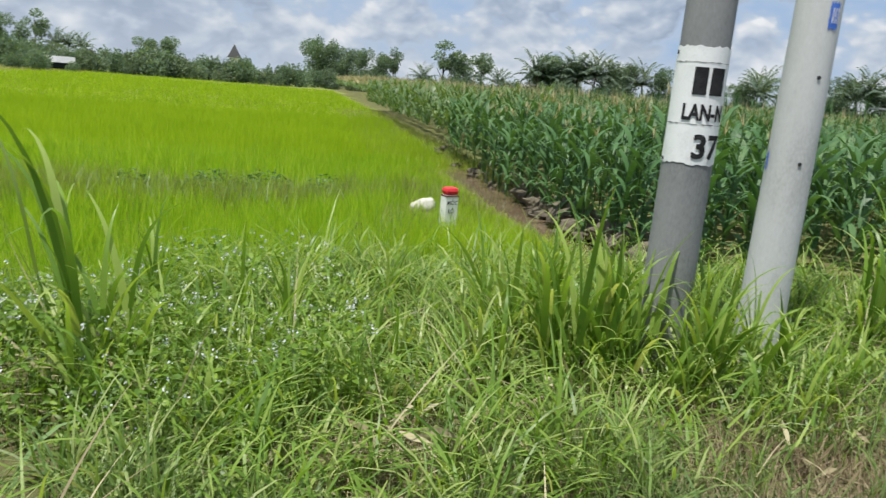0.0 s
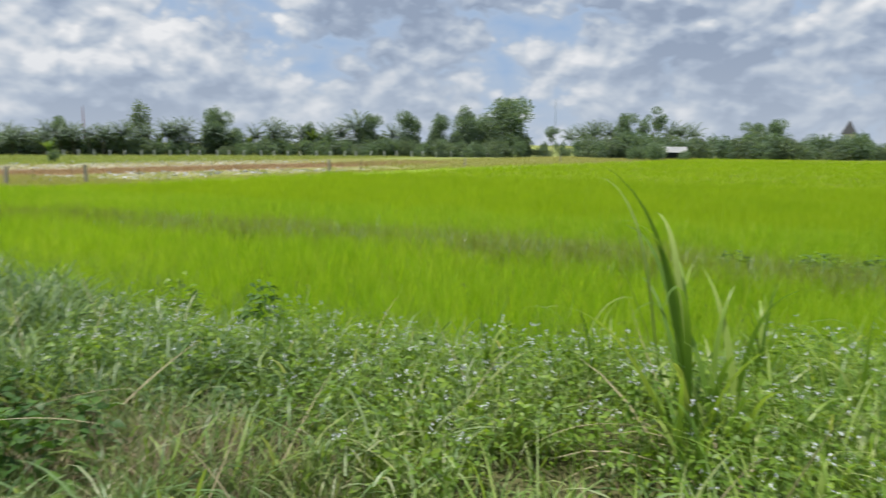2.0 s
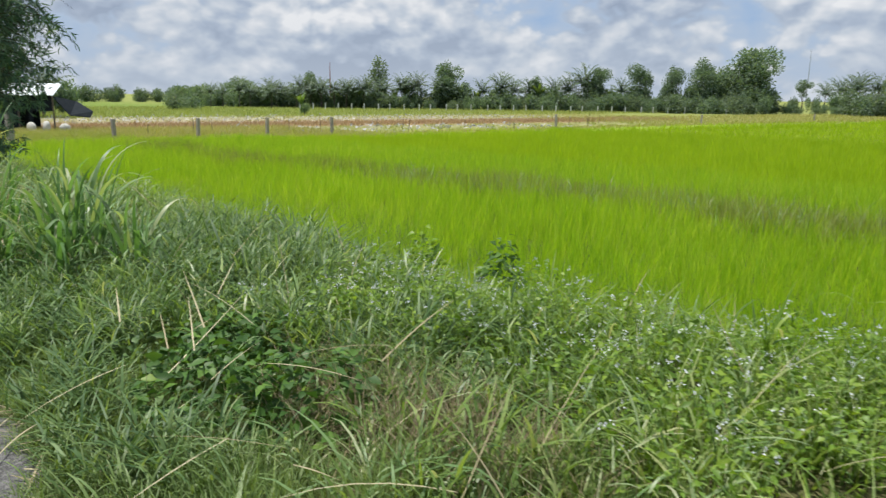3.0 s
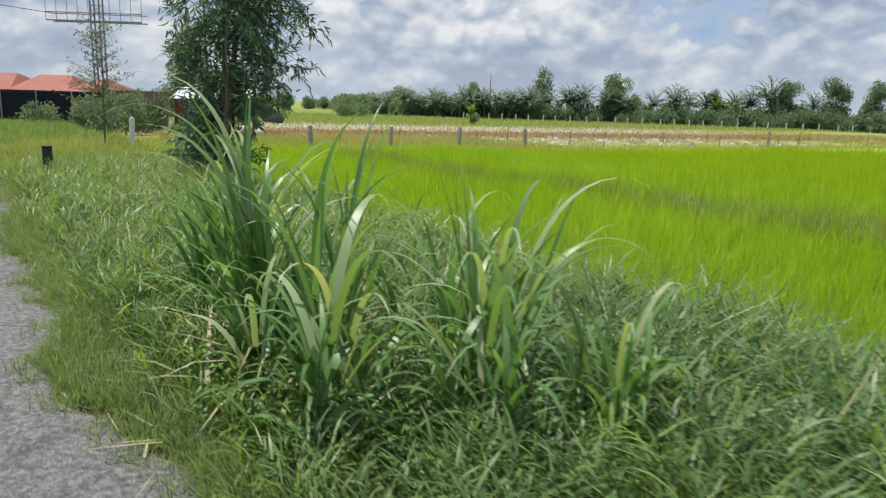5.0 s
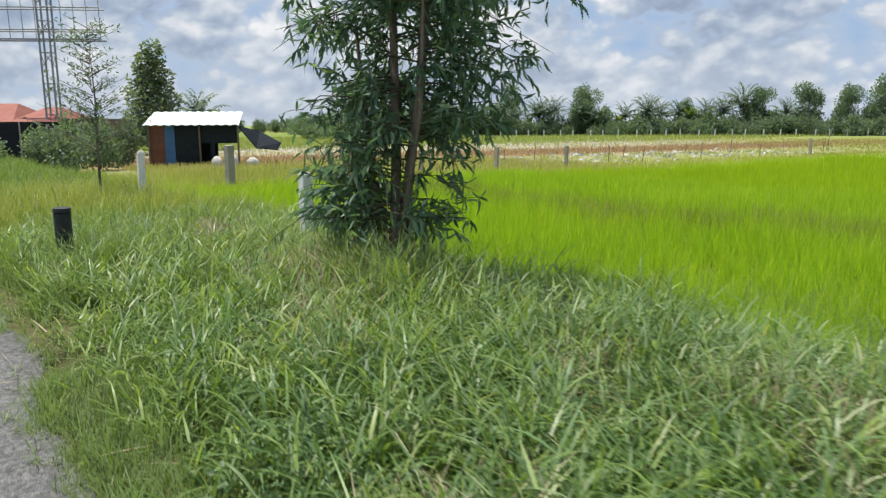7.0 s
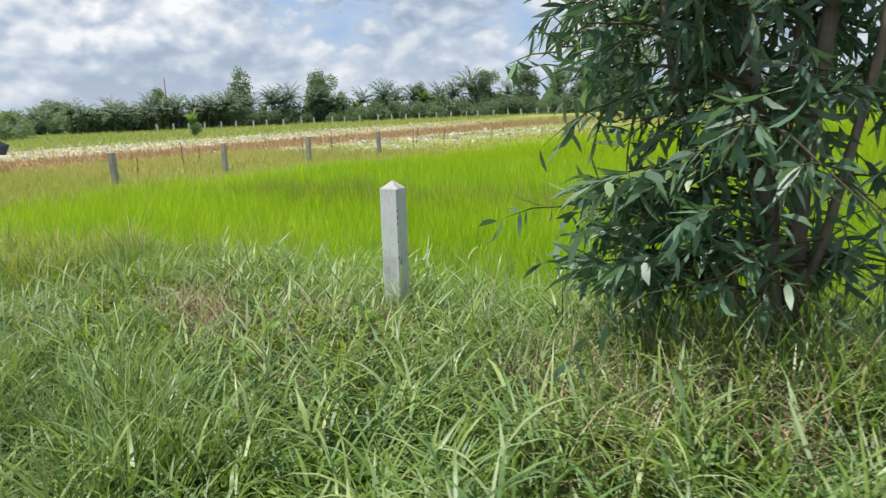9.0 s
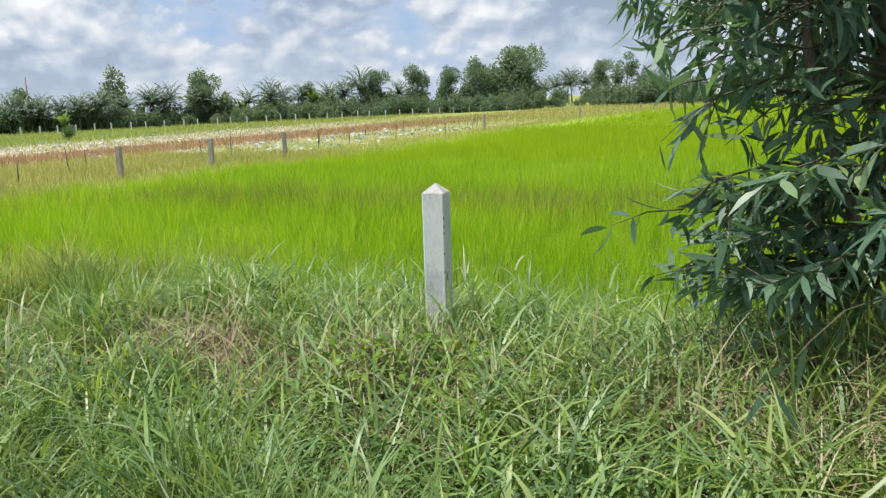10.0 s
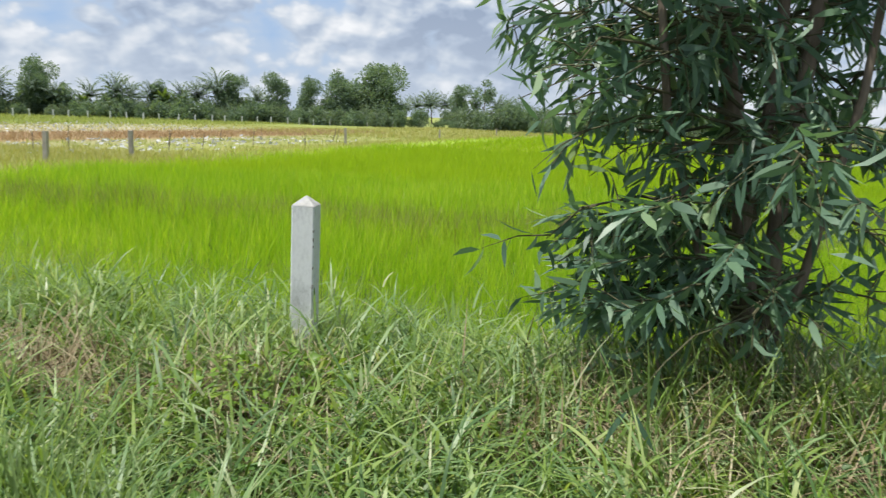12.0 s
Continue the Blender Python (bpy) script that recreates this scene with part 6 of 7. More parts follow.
    v, f = blades(np.stack([x, y, land(x, y) - 0.01], 1), r.uniform(0.08, 0.24, n), r.uniform(0.004, 0.008, n), r.uniform(0, 6.28, n), np.abs(r.normal(0.5, 0.35, n)), r.uniform(0.2, 1.5, n), 2)
    tagged(mesh_np("edge_grass", v, f, FINE), "thin short grass beside the asphalt", "grass", kind="stuff")
    spots = np.array([(-18.45, 2.88), (-17.86, 2.62), (-17.3, 2.9), (-16.85, 2.3), (-15.5, 2.5), (-13.4, 1.7), (-11.4, 1.1), (-12.4, 2.6), (-10.3, 2.3), (-19.0, 2.3), (-14.1, 1.9), (-16.2, 2.75), (-11.4, 3.0), (-11.0, 2.7), (-11.7, 2.7), (-14.4, 2.35), (-15.6, 2.2)])
    for cx, cy in spots:
        n = 190
        x, y = cx + r.normal(0, 0.16, n), cy + r.normal(0, 0.14, n)
        v, f = blades(np.stack([x, y, land(x, y) + 0.02], 1), r.uniform(0.2, 0.55, n), r.uniform(0.004, 0.011, n), r.uniform(0, 6.28, n), np.abs(r.normal(0.6, 0.4, n)), r.uniform(0.3, 2.0, n), 4, r.normal(0, 0.5, n))
        tagged(mesh_np("grass_tussock", v, f, STRAW), "withered straw-brown grass tussock in the verge", "grass tussock", kind="stuff")
    # long grass and dead stems round the foot of the young tree
    for n, mat, name, label in ((420, ARCH, "long_grass", "long pale green grass round the tree foot"), (700, BROWNSTRAW, "dry_grass", "dead brown stems round the tree foot")):
        x, y = -15.15 + 0.42 * r.normal(size=n), 3.0 + 0.26 * r.normal(size=n)
        v, f = blades(np.stack([x, y, land(x, y)], 1), r.uniform(0.3, 0.68, n), r.uniform(0.006, 0.014, n), r.uniform(0, 6.28, n), np.abs(r.normal(0.35, 0.25, n)), r.uniform(0.3, 1.8, n), 4)
        tagged(mesh_np(name, v, f, mat), label, "grass", kind="stuff")
    for n, mat, label in ((800, ARCH, "tall pale grass before the tree stems"), (900, GRASS, "tall green grass before the tree stems"), (380, BRIGHT, "tall straw-green grass before the tree stems")):
        x, y = -14.95 + 0.65 * r.normal(size=n), 2.95 + 0.24 * r.normal(size=n)
        v, f = blades(np.stack([x, y, land(x, y)], 1), r.uniform(0.34, 0.80, n), r.uniform(0.007, 0.018, n), r.uniform(0, 6.28, n), np.abs(r.normal(0.3, 0.22, n)), r.uniform(0.4, 2.2, n), 6, r.normal(0, 0.5, n))
        tagged(mesh_np("long_grass", v, f, mat), label, "grass", kind="stuff")
    # flattened brown grass before the tree and beside the vine
    for n, cx, cy, sx, sy, label in ((1000, -15.55, 2.72, 0.36, 0.15, "flattened brown straw before the young tree"), (520, -14.95, 2.55, 0.30, 0.14, "flattened brown straw before the young tree"), (950, -18.45, 2.82, 0.30, 0.12, "withered brown grass in the verge"), (600, -17.3, 2.85, 0.22, 0.10, "withered brown grass in the verge"), (1400, -2.3, 2.15, 0.42, 0.20, "thin withered brown grass beside the vine")):
        x, y = cx + sx * r.normal(size=n), cy + sy * r.normal(size=n)
        thin = cx > -5
        v, f = blades(np.stack([x, y, land(x, y) + r.uniform(0.0, 0.12, n)], 1), r.uniform(0.18, 0.45, n), r.uniform(0.003, 0.005, n) if thin else r.uniform(0.005, 0.012, n), r.uniform(0, 6.28, n), np.abs(r.normal(0.5 if thin else 1.1, 0.35, n)), r.uniform(-0.2, 1.3, n), 4, r.normal(0, 0.5, n))
        tagged(mesh_np("dry_grass", v, f, BROWNSTRAW), label, "grass", kind="stuff")
    # wispy grass that thins out into the rice
    n = 34000
    x = -22 + 25 * r.random(n)
    y = rice_edge(x) - 0.35 + 2.2 * r.random(n) ** 1.9
    v, f = blades(np.stack([x, y, land(x, y)], 1), r.uniform(0.30, 0.62, n) * (0.85 + 0.3 * waves(x, y, 1.7)), r.uniform(0.004, 0.008, n), r.uniform(0, 6.28, n), np.abs(r.normal(0.3, 0.25, n)), r.uniform(0.2, 1.5, n), 2)
    tagged(mesh_np("wispy_grass", v, f, FINE), "wispy grey-green grass thinning out into the rice", "grass", kind="stuff")
    n = 5200
    x, y = r.normal(2.9, 0.8, n), r.normal(7.0, 0.30, n)
    v, f = blades(np.stack([x, y, land(x, y) - 0.02], 1), r.uniform(0.24, 0.50, n), r.uniform(0.005, 0.009, n), r.uniform(0, 6.28, n), np.abs(r.normal(0.15, 0.15, n)), r.uniform(0, 0.9, n), 3)
    tagged(mesh_np("bank_grass", v, f, RICE), "bright grass round the boundary stone", "grass", kind="stuff")
    # the grassy bank round the boundary stone and along the ditch
    n = 34000
    y = 5.6 + 36 * r.random(n) ** 1.8
    x = corn_edge(y) - 0.95 + 1.1 * smooth(9, 14, y) - 2.5 * r.random(n) ** 1.4
    v, f = blades(np.stack([x, y, land(x, y)], 1), r.uniform(0.10, 0.26, n) * (1 + 0.5 * smooth(10, 16, y)), r.uniform(0.005, 0.010, n), r.uniform(0, 6.28, n), np.abs(r.normal(0.35, 0.3, n)), r.uniform(0.2, 1.4, n), 2)
    tagged(mesh_np("bank_grass", v, f, OLIVE), "short olive grass on the ditch bank", "grass", kind="stuff")


verge()


def dry_margin():
    """Yellowing grass along the field fence, and the low reddish bank behind it."""
    r = np.random.default_rng(23)

    def strip(n, y0, y1, s0, s1, L, w, mat, label, p=1.4, keep=None):
        y = y0 + (y1 - y0) * r.random(n) ** p
        x = fence_x(y) + s0 + (s1 - s0) * r.random(n) + 0.6 * r.normal(size=n)
        if keep is not None:
            ok = keep(x, y)
            x, y = x[ok], y[ok]
        n = len(x)
        v, f = blades(np.stack([x, y, land(x, y)], 1), r.uniform(*L, n), r.uniform(*w, n), r.uniform(0, 6.28, n), np.abs(r.normal(0.25, 0.2, n)), r.uniform(0, 0.9, n), 2)
        tagged(mesh_np("dry_grass", v, f, mat), label, "grass", kind="stuff")

    strip(30000, 7.5, 24, -9.0, 3.0, (0.18, 0.36), (0.012, 0.026), DRYGREEN, "yellowing grass along the field fence", 1.2)
    strip(13000, 20, 75, -1.2, 2.6, (0.12, 0.24), (0.014, 0.03), DRYGREEN, "yellowing grass at the edge of the rice")
    strip(12000, 20, 60, -9.5, -1.0, (0.10, 0.24), (0.016, 0.03), OLIVE, "tufts of olive grass between pale sheeting", 1.0, lambda x, y: waves(x, y, 0.9, 3.0) > 0.05)
    strip(22000, 9, 66, -17.0, -10.0, (0.14, 0.30), (0.02, 0.045), REDDRY, "reddish dry grass on the field bank", 1.0)
    strip(16000, 52, 112, -18.0, 3.0, (0.18, 0.40), (0.03, 0.07), DRYGREEN, "rough yellow-green grass before the far trees", 1.0)
    strip(8000, 12, 75, -32.0, -18.0, (0.10, 0.22), (0.03, 0.06), DRYGREEN, "thin yellowing grass between the crop rows", 1.0)


def corner_grass():
    """Yellow-green grass between the verge, the rice and the fence."""
    r = np.random.default_rng(24)
    n = 42000
    x, y = -36 + 19 * r.random(n), 4.4 + 7.5 * r.random(n)
    ok = (x < fence_x(y) + 5.0 + 1.2 * r.normal(size=n)) | ((y < rice_edge(x) + 1.6) & (x < -20))
    x, y = x[ok], y[ok]
    n = len(x)
    v, f = blades(np.stack([x, y, land(x, y) - 0.01], 1), r.uniform(0.22, 0.48, n), r.uniform(0.010, 0.02, n), r.uniform(0, 6.28, n), np.abs(r.normal(0.25, 0.25, n)), r.uniform(0.1, 1.2, n), 2)
    tagged(mesh_np("verge_grass", v, f, YELLOWGREEN), "yellow-green grass in the corner by the fence", "grass", kind="stuff")


def far_crops():
    r = np.random.default_rng(29)
    n = 42000
    y = 12 + 85 * r.random(n)
    x = fence_x(y) - 31 - 50 * r.random(n) ** 1.2
    v, f = blades(np.stack([x, y, land(x, y)], 1), r.uniform(0.2, 0.45, n), r.uniform(0.06, 0.14, n), r.uniform(0, 6.28, n), np.abs(r.normal(0.3, 0.25, n)), r.uniform(0, 1.2, n), 1)
    tagged(mesh_np("field_crop", v, f, CROP), "light green low crop in the far field", "crop", kind="stuff")

    def sheets(x, y, lift, L, w, flat, label):
        n = len(x)
        d = np.stack([r.normal(size=n), r.normal(size=n), flat * r.normal(size=n)], 1)
        v, f = leaves(np.stack([x, y, land(x, y) + lift * r.random(n)], 1), r.uniform(*L, n), r.uniform(*w, n), d, np.tile([0, 0, 1.0], (n, 1)) + 0.6 * r.normal(size=(n, 3)))
        tagged(mesh_np("plastic_sheeting", v, f, SHEETING), label, "sheeting", kind="stuff")

    # torn sheeting between tufts just behind the fence
    n = 520
    y = 21 + 22 * r.random(n)
    x = fence_x(y) - 1.2 - 8.0 * r.random(n)
    ok = waves(x, y, 0.8, 3.0) < 0.25
    sheets(x[ok], y[ok], 0.12, (0.15, 0.4), (0.08, 0.2), 0.3, "torn white plastic sheeting strewn behind the fence")
    # rows of white-sheeted beds behind the reddish bank
    rows, along = np.meshgrid(np.arange(9), np.arange(12, 60, 0.30))
    y = along.ravel() + 0.12 * r.normal(size=along.size)
    x = fence_x(y) - 18.5 - 1.6 * rows.ravel() + 0.15 * r.normal(size=along.size)
    sheets(x, y, 0.16, (0.13, 0.28), (0.06, 0.13), 0.8, "rows of white plastic over planted beds")


far_crops()
corner_grass()
dry_margin()


def weeds():
    r = np.random.default_rng(40)
    # flowering weed patch
    n = 15000
    x, y = -4.4 + 5.6 * r.random(n), 2.3 + 2.9 * r.random(n)
    ok = (y < rice_edge(x) + 0.2) & (waves(x, y, 0.8, 1.5) > -0.55) & (y > 2.5 + 0.35 * np.sin(x * 1.9))
    x, y = x[ok], y[ok]
    n = len(x)
    top = 0.36 + 0.13 * waves(x, y, 2.2, 0.5) + 0.10 * waves(x, y, 4.5, 2.5)
    z = land(x, y) + top * r.random(n) ** 0.6
    d = np.stack([r.normal(size=n), r.normal(size=n), r.normal(0.1, 0.4, n)], 1)
    chunks = [leaves(np.stack([x, y, z], 1), r.uniform(0.03, 0.065, n), r.uniform(0.016, 0.034, n), d, np.tile([0, 0, 1.0], (n, 1)) + 0.5 * r.normal(size=(n, 3)), r.uniform(0, 0.3, n))]
    k = r.choice(n, 2600, replace=False)
    chunks.append(blades(np.stack([x[k], y[k], land(x[k], y[k])], 1), top[k] + 0.1, np.full(len(k), 0.004), r.uniform(0, 6.28, len(k)), r.uniform(0, 0.25, len(k)), r.uniform(0, 0.3, len(k)), 2))
    v, f = joined(chunks)
    root = tagged(mesh_np("flowering_weeds", v, f, WEED), "low leafy weeds dotted with pale blue flower heads", "weeds", kind="stuff")
    k = r.choice(n, 800, replace=False)
    cx, cy, cz = x[k], y[k], land(x[k], y[k]) + top[k] + r.uniform(-0.04, 0.07, len(k))
    m = 6
    c = np.repeat(np.stack([cx, cy, cz], 1), m, 0) + r.normal(0, 0.008, (len(k) * m, 3))
    v, f = leaves(c, r.uniform(0.008, 0.014, len(c)), r.uniform(0.008, 0.013, len(c)), r.normal(size=(len(c), 3)) + np.array([0, 0, 0.6]), r.normal(size=(len(c), 3)))
    mesh_np("flower_heads", v, f, FLOWER, root)

    # a dark leafy vine by the road, and broad low weeds farther along
    def leafy(n, cx, cy, rx, ry, h, size, mat, name, label):
        a, q = r.uniform(0, 6.28, n), np.sqrt(r.random(n))
        x, y = cx + rx * q * np.cos(a), cy + ry * q * np.sin(a)
        z = land(x, y) + h * (1 - 0.6 * q ** 2) * r.random(n) ** 0.5
        d = np.stack([np.cos(a) + r.normal(size=n), np.sin(a) + r.normal(size=n), r.normal(0.0, 0.4, n)], 1)
        v, f = leaves(np.stack([x, y, z], 1), size * r.uniform(0.6, 1.3, n), size * 0.62 * r.uniform(0.6, 1.2, n), d, np.tile([0, 0, 1.0], (n, 1)) + 0.5 * r.normal(size=(n, 3)), r.uniform(0, 0.35, n))
        ob = mesh_np(name, v, f, mat)
        return tagged(ob, label, "weed", kind="stuff")

    for n, cx, cy, rx, ry, h in ((330, -3.3, 1.68, 0.48, 0.32, 0.40), (260, -2.85, 1.98, 0.42, 0.30, 0.44), (200, -3.65, 1.95, 0.42, 0.32, 0.42), (150, -3.75, 2.25, 0.35, 0.35, 0.34)):
        leafy(n, cx, cy, rx, ry, h, 0.088, DARKWEED, "leafy_vine", "dark green leafy vine sprawling by the road edge")
    for cx, cy, q, h in ((-7.0, 1.35, 0.8, 0.26), (-8.4, 1.2, 0.7, 0.22), (-6.0, 1.6, 0.7, 0.3), (-9.6, 1.6, 0.8, 0.24), (-5.0, 1.9, 0.7, 0.3), (-11.2, 2.0, 0.6, 0.24), (-12.9, 1.3, 0.5, 0.2), (-17.0, 1.9, 0.5, 0.22), (-18.6, 2.2, 0.5, 0.22)):
        leafy(int(1500 * q * q) + 150, cx, cy, q, q * 0.6, h, 0.045, LOWWEED, "low_weed", "dense dark green low weeds among verge grass")
    for cx, cy, q, h in ((-4.4, 1.55, 0.55, 0.26), (-4.6, 2.3, 0.7, 0.34), (-5.5, 2.7, 0.7, 0.4), (-3.9, 2.9, 0.6, 0.36), (-5.4, 1.5, 0.5, 0.3), (-2.6, 2.7, 0.5, 0.34), (-14.8, 2.45, 0.4, 0.26), (-10.6, 0.95, 0.5, 0.22), (-12.4, 0.95, 0.6, 0.2), (-11.8, 1.7, 0.6, 0.26)):
        leafy(int(1100 * q * q) + 120, cx, cy, q, q * 0.6, h, 0.05, DULLWEED, "low_weed", "dull green low weeds tangled in the verge")
    for cx, cy, q in ((0.4, 11.7, 0.55), (1.2, 11.9, 0.5), (2.2, 11.8, 0.4), (-0.8, 11.4, 0.35)):
        leafy(int(700 * q), cx, cy, q, q * 0.5, 0.52, 0.075, LOWWEED, "field_weeds", "dark broadleaf weeds standing in the rice")
    for cx, cy, mat in ((-4.14, 4.9, LOWWEED), (-4.85, 4.6, WEED)):
        leafy(260, cx, cy, 0.20, 0.20, 0.86, 0.085, mat, "tall_weed", "tall broadleaf weed at the edge of the rice")
    for cx, cy, q, h in ((-10.6, 3.1, 0.7, 0.32), (-9.9, 3.8, 0.7, 0.4), (-17.2, 2.7, 0.6, 0.34), (-9.2, 1.2, 0.4, 0.25), (-12.6, 2.4, 0.5, 0.25), (-16.4, 1.5, 0.35, 0.24), (-7.4, 1.2, 0.4, 0.3)):
        leafy(int(900 * q * q) + 160, cx, cy, q, q * 0.7, h, 0.055, WEED, "low_weed", "low green broadleaf weeds among verge grass")


weeds()


def tall_clump(x, y, h, n, spread, seed, width=0.028, droop=1.0, way=None, lean_to=None):
    """A clump of elephant grass: shoots whose leaves leave the stem one above the other, rise and bend over at the tip.
    lean_to: the azimuth to which the shoots lean; way: for a small one-sided fan of leaves."""
    r = np.random.default_rng(seed)
    root, mat = empty("tall_grass_clump", (x, y, float(land(x, y)))), BLUEGREEN if x < -4 else TALL
    shoots = max(2, n // 6)
    chunks = []
    for k in range(shoots):
        a0, q = r.uniform(0, 6.28), spread * math.sqrt(r.random())
        foot = np.array([q * math.cos(a0), q * math.sin(a0), -0.03])
        to = a0 + r.normal(0, 0.5) if lean_to is None else lean_to + r.normal(0, 0.35)
        tilt = abs(r.normal(0.10, 0.07)) + 0.06 * (droop - 1 if droop > 1 else 0) + (0.08 if lean_to is not None else 0)
        if way is not None:
            to, tilt = way + r.normal(0, 0.3), r.uniform(0.10, 0.25)
        axis = np.array([math.sin(tilt) * math.cos(to), math.sin(tilt) * math.sin(to), math.cos(tilt)])
        hh = h * r.uniform(0.72, 1.05)
        stem = 0.42 * hh
        m = int(r.integers(5, 8))
        u = np.linspace(0.05, 1.0, m)
        plane = r.uniform(0, math.pi)
        az = plane + np.where(np.arange(m) % 2, math.pi, 0.0) + r.normal(0, 0.35, m)
        base = foot + np.outer(u * stem, axis)
        L = hh * r.uniform(0.62, 0.80, m) * (0.72 + 0.28 * np.sin(u * 2.2))
        L = np.where(u > 0.85, (hh - stem) * r.uniform(0.95, 1.15, m), L)
        lean = 0.08 + (0.28 + 0.14 * droop) * (1 - u) + np.abs(r.normal(0, 0.08, m))
        curl = np.where(u > 0.75, r.uniform(0.2, 2.3, m), r.uniform(1.5, 3.0, m)) * (0.6 + 0.4 * droop)
        # bend the leaf's own way a little towards the lean of its shoot
        ox, oy = np.sin(lean) * np.cos(az) + axis[0], np.sin(lean) * np.sin(az) + axis[1]
        lean2 = np.arctan2(np.hypot(ox, oy), np.cos(lean) * axis[2])
        chunks.append(blades(base, L, width * r.uniform(0.7, 1.15, m), np.arctan2(oy, ox), lean2, curl, 10, r.normal(0, 0.5, m), 3.6 - 1.1 * min(droop, 2.0)))
        bm = bmesh.new()
        tube(bm, [tuple(foot), tuple(foot + axis * stem * 0.5), tuple(foot + axis * stem)], [0.009, 0.008, 0.005], 6)
        part("cane", bm, mat, root)
    v, f = joined(chunks)
    tagged(mesh_np("foliage", v, f, mat, root), kind="stuff")
    if x < -5 and h > 0.7 and droop >= 0.7:
        m = max(6, n // 6)
        to = r.uniform(0, 6.28, m)
        v, f = blades(np.stack([0.7 * spread * np.cos(to), 0.7 * spread * np.sin(to), h * r.uniform(0.25, 0.6, m)], 1), h * r.uniform(0.55, 0.85, m), width * r.uniform(0.7, 1.0, m), to, r.uniform(0.25, 0.6, m), r.uniform(1.7, 2.6, m), 12, r.normal(0, 0.4, m), 2.0)
        tagged(mesh_np("arching_foliage", v, f, ARCH, root), "pale leaves that arch right over", kind="stuff")
    m = n // 4
    v, f = blades(np.stack([r.normal(0, spread, m), r.normal(0, spread, m), np.full(m, 0.0)], 1), h * r.uniform(0.3, 0.6, m), np.full(m, width * 0.6), r.uniform(0, 6.28, m), r.uniform(0.5, 1.1, m), r.uniform(0.4, 1.5, m), 4)
    tagged(mesh_np("dry_foliage", v, f, STRAW, root), "dry straw-coloured leaves", kind="stuff")
    return tagged(root, "tall clump of elephant grass with long arching leaves", "grass clump", "tall grass clumps")


# x, y, height, leaves, spread, droop, leaf width, lean
BIG_CLUMPS = ((-7.42, 1.32, 1.58, 78, 0.11, 0.7, 0.046, math.pi), (-6.98, 1.56, 1.56, 40, 0.08, 0.6, 0.036, None), (-8.42, 1.50, 1.38, 108, 0.26, 1.0, 0.040, None),
              (-6.42, 2.10, 1.30, 78, 0.20, 1.1, 0.042, None), (-6.38, 1.22, 1.15, 20, 0.10, 2.0, 0.052, None), (-6.62, 1.42, 1.0, 26, 0.13, 1.9, 0.048, None),
              (-6.0, 1.75, 1.05, 24, 0.14, 1.7, 0.044, None), (-7.65, 1.75, 1.1, 40, 0.18, 1.2, 0.040, None), (-5.85, 2.35, 0.95, 30, 0.18, 1.4, 0.038, None),
              (-8.9, 1.75, 0.95, 24, 0.15, 1.4, 0.036, None), (-7.2, 2.3, 1.05, 30, 0.18, 1.4, 0.038, None), (-6.95, 1.12, 0.8, 14, 0.10, 2.0, 0.046, None),
              (2.45, 3.05, 1.02, 72, 0.14, 0.5, 0.040, None), (2.25, 3.28, 0.95, 48, 0.14, 0.6, 0.040, None), (2.25, 3.80, 0.95, 60, 0.15, 0.6, 0.040, None), (2.85, 3.0, 0.9, 48, 0.14, 0.7, 0.036, None),
              (5.3, 3.6, 1.2, 66, 0.2, 0.8, 0.040, None))
for i, (x, y, h, n, s, d, w, to) in enumerate(BIG_CLUMPS):
    tall_clump(x, y, h, n, s, 300 + i, w, d, None, to)
for i, (x, y, h, n, s, d) in enumerate((
        (-0.15, 3.42, 1.38, 18, 0.08, 0.5), (-0.10, 3.3, 0.9, 16, 0.10, 1.2), (0.0, 3.4, 1.1, 8, 0.08, 0.8), (0.85, 3.80, 0.72, 26, 0.07, 0.45), (2.10, 3.75, 0.90, 44, 0.12, 0.7), (1.75, 3.3, 0.6, 26, 0.12, 1.1), (-0.9, 4.2, 0.8, 14, 0.08, 0.9), (0.5, 4.1, 0.75, 16, 0.08, 0.8),
        (2.12, 3.1, 1.30, 16, 0.10, 0.5), (2.95, 2.85, 0.72, 40, 0.14, 0.9), (3.3, 3.0, 0.75, 34, 0.14, 1.0), (2.62, 2.72, 0.7, 36, 0.13, 0.9), (3.0, 2.55, 0.6, 26, 0.12, 1.1), (3.55, 2.75, 0.6, 30, 0.14, 1.3), (1.35, 3.5, 0.55, 24, 0.1, 1.1), (0.0, 3.1, 0.6, 10, 0.07, 1.1), (-1.5, 3.9, 0.6, 10, 0.08, 1.2), (5.4, 3.2, 1.25, 46, 0.18, 1.1), (4.50, 3.40, 1.15, 46, 0.16, 1.0), (4.35, 2.95, 0.95, 36, 0.15, 1.1), (4.95, 3.5, 1.3, 40, 0.15, 0.8), (0.10, 4.45, 0.85, 14, 0.07, 0.5),
        (1.50, 4.60, 0.50, 16, 0.08, 0.8), (4.95, 2.75, 1.1, 44, 0.16, 1.1), (3.7, 2.85, 0.55, 24, 0.12, 1.2), (0.35, 3.0, 0.55, 9, 0.06, 1.2), (-10.9, 1.0, 0.45, 10, 0.06, 0.8), (-14.3, 1.4, 0.45, 10, 0.06, 0.8))):
    tall_clump(x, y, h * 1.1, n, s, 100 + i, 0.044 if n == 18 else 0.040 if h > 0.9 else 0.034 if h > 0.6 else 0.028, d * 1.1, math.pi * 0.95 if n == 18 else None)


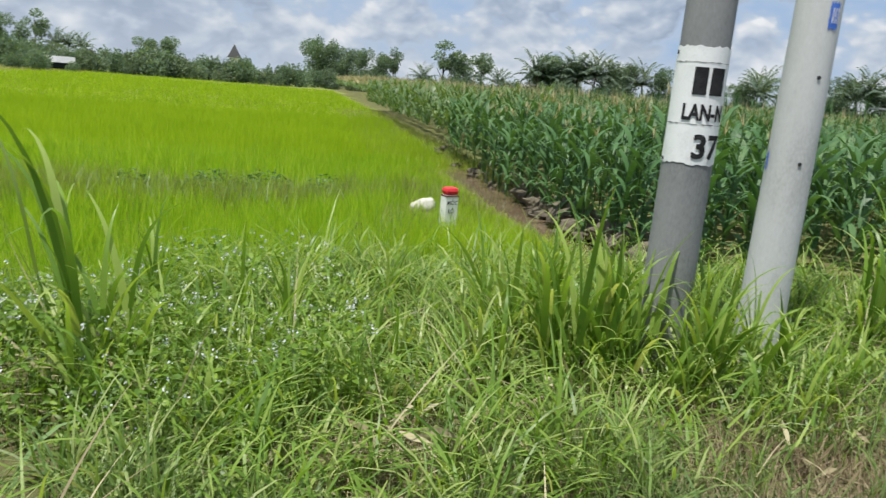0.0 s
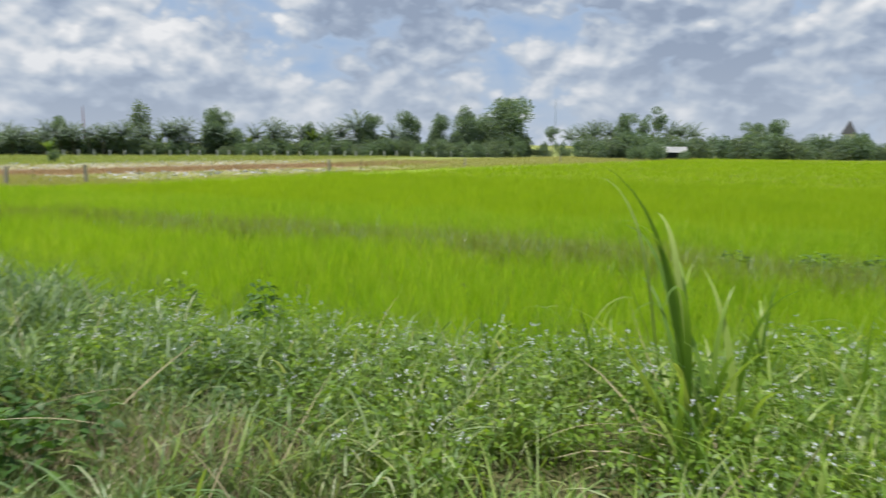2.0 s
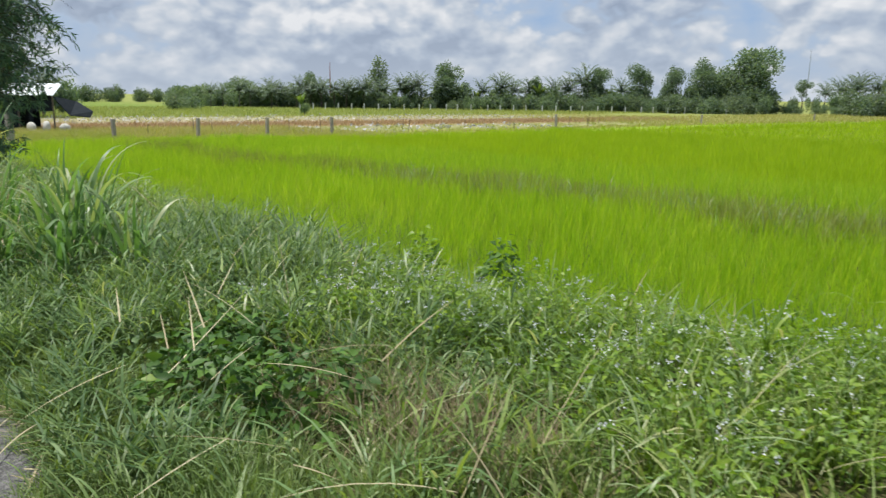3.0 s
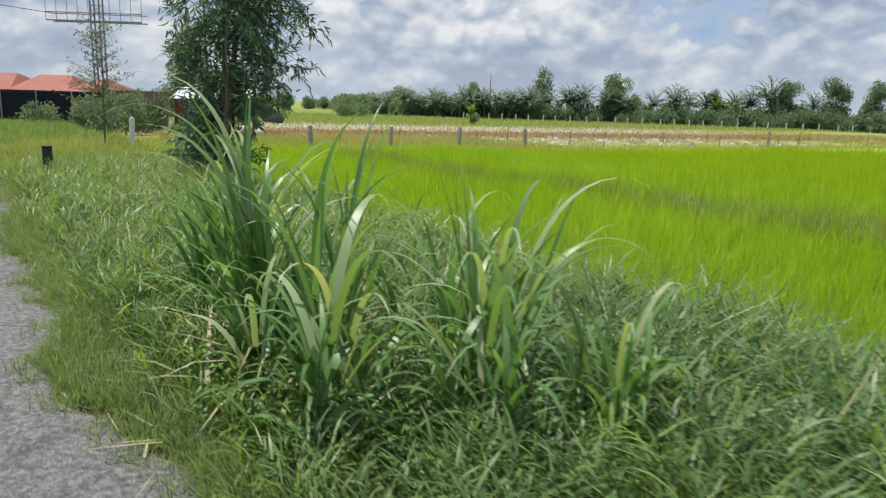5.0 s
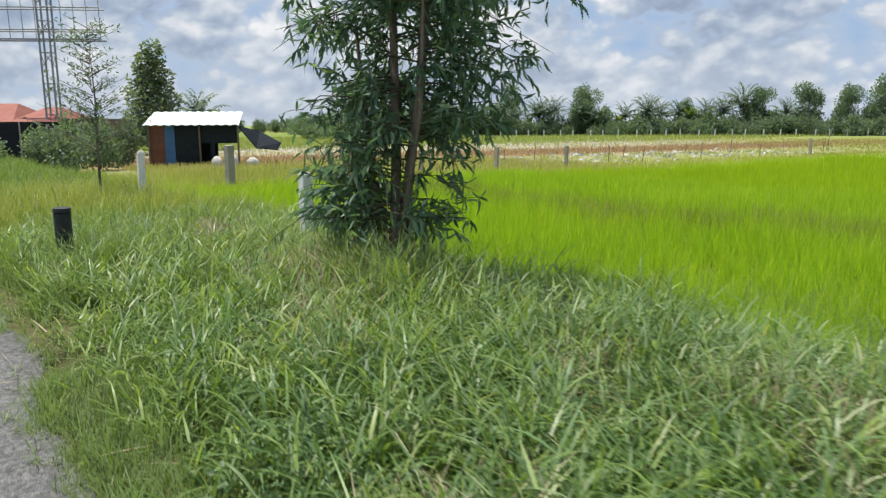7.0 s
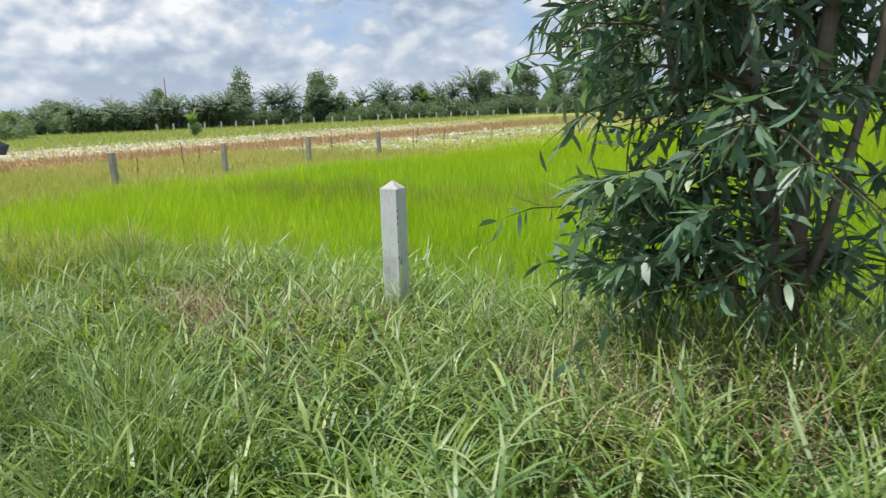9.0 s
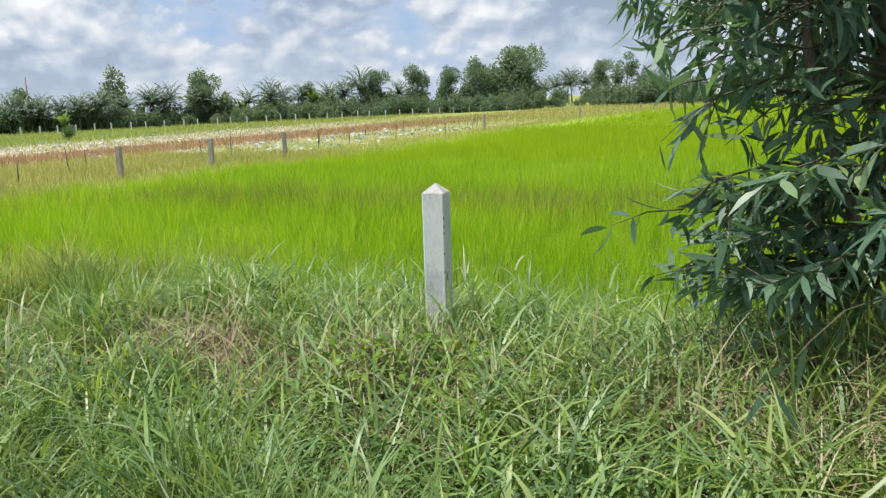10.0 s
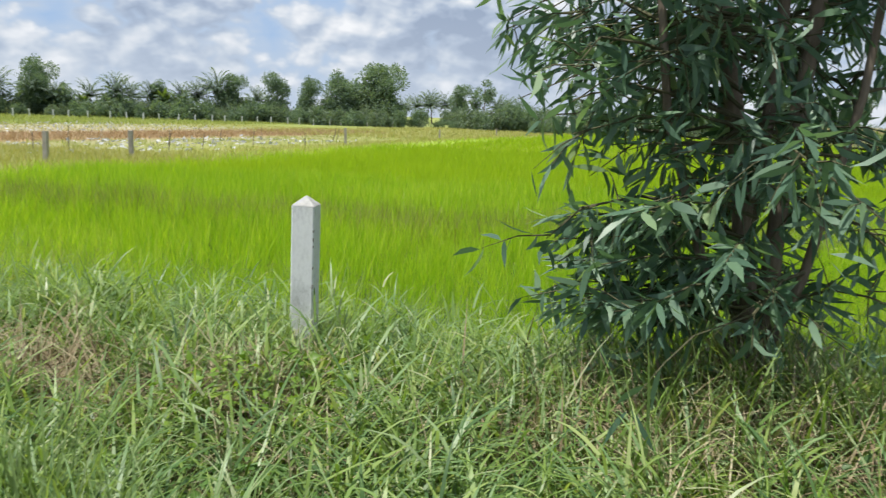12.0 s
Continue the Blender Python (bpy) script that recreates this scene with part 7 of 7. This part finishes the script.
def stalks():
    r = np.random.default_rng(61)
    n = 150
    x, y = r.uniform(-12, 5, n), r.uniform(0.9, 4.2, n)
    v, f = blades(np.stack([x, y, land(x, y) + r.uniform(0.05, 0.25, n)], 1), r.uniform(0.4, 0.9, n), r.uniform(0.006, 0.011, n), r.uniform(0, 6.28, n), r.uniform(0.5, 1.3, n), r.uniform(-0.2, 0.8, n), 6, r.normal(0, 0.5, n))
    tagged(mesh_np("dry_stalks", v, f, STRAW), "long pale dry stalks lying across the grass", "grass", kind="stuff")
    n = 16
    x, y = r.uniform(-4.3, -2.2, n), r.uniform(1.35, 2.3, n)
    v, f = blades(np.stack([x, y, land(x, y) + r.uniform(0.22, 0.42, n)], 1), r.uniform(0.45, 0.85, n), r.uniform(0.008, 0.013, n), r.uniform(0, 6.28, n), r.uniform(1.1, 1.55, n), r.uniform(-0.2, 0.5, n), 6, r.normal(0, 0.4, n))
    tagged(mesh_np("dry_stalks", v, f, STRAW), "long pale dry stalks lying across the vine", "grass", kind="stuff")
    n = 11000
    x, y = r.normal(2.9, 1.1, n), r.normal(2.25, 0.42, n)
    v, f = blades(np.stack([x, y, land(x, y)], 1), r.uniform(0.12, 0.32, n), r.uniform(0.003, 0.006, n), r.uniform(0, 6.28, n), np.abs(r.normal(0.7, 0.4, n)), r.uniform(0.2, 1.4, n), 3)
    tagged(mesh_np("dry_grass", v, f, BROWNSTRAW), "withered brown grass near the poles", "grass", kind="stuff")
    n = 420
    x = np.repeat(r.uniform(-20, -2.5, n), 16)
    y = np.repeat(road_edge(x[::16]) - 0.03 - 0.16 * r.random(n) ** 2, 16)
    q = len(x)
    v, f = blades(np.stack([x + r.normal(0, 0.03, q), y + r.normal(0, 0.02, q), np.full(q, 0.02)], 1), r.uniform(0.05, 0.16, q), r.uniform(0.003, 0.006, q), r.uniform(0, 6.28, q), np.abs(r.normal(0.7, 0.4, q)), r.uniform(0.2, 1.2, q), 2)
    tagged(mesh_np("edge_grass", v, f, FINE), "short grass creeping on to the asphalt edge", "grass", kind="stuff")


stalks()


def litter():
    """Dry stalks and leaf scraps on the bare patch and the road edge."""
    r = np.random.default_rng(50)
    ch = []
    for n, cx, cy, sx, sy in ((220, 1.35, 2.75, 0.45, 0.25), (160, 3.1, 2.2, 0.6, 0.3), (45, -8.5, 0.55, 3.5, 0.10), (40, -13.0, 0.5, 2.0, 0.12), (160, -14.6, 2.3, 0.7, 0.4), (90, -11.5, 1.1, 0.4, 0.25), (70, -3.4, 1.0, 0.7, 0.15)):
        x, y = cx + sx * r.normal(size=n), cy + sy * r.normal(size=n)
        b = np.stack([x, y, np.maximum(land(x, y), 0.03) + r.uniform(0.01, 0.06, n)], 1)
        ch.append(blades(b, r.uniform(0.08, 0.35, n), r.uniform(0.004, 0.018, n), r.uniform(0, 6.28, n), r.uniform(1.3, 1.6, n), r.uniform(-0.1, 0.15, n), 3, r.normal(0, 1.0, n)))
    for n, cx, cy, sx, sy in ((46, 1.35, 2.7, 0.30, 0.12), (16, 3.3, 2.15, 0.35, 0.12)):
        b = np.stack([cx + sx * r.normal(size=n), cy + sy * r.normal(size=n), np.full(n, 0.0)], 1)
        b[:, 2] = land(b[:, 0], b[:, 1]) + r.uniform(0.08, 0.2, n)
        ch.append(leaves(b, r.uniform(0.08, 0.2, n), r.uniform(0.02, 0.05, n), r.normal(size=(n, 3)) * np.array([1, 1, 0.35]), r.normal(size=(n, 3)) + np.array([0, 0, 1.2]), r.uniform(-0.1, 0.3, n)))
    v, f = joined(ch)
    tagged(mesh_np("dry_litter", v, f, STRAW), "dry stalks and leaf scraps lying on bare soil", "litter", kind="stuff")


litter()
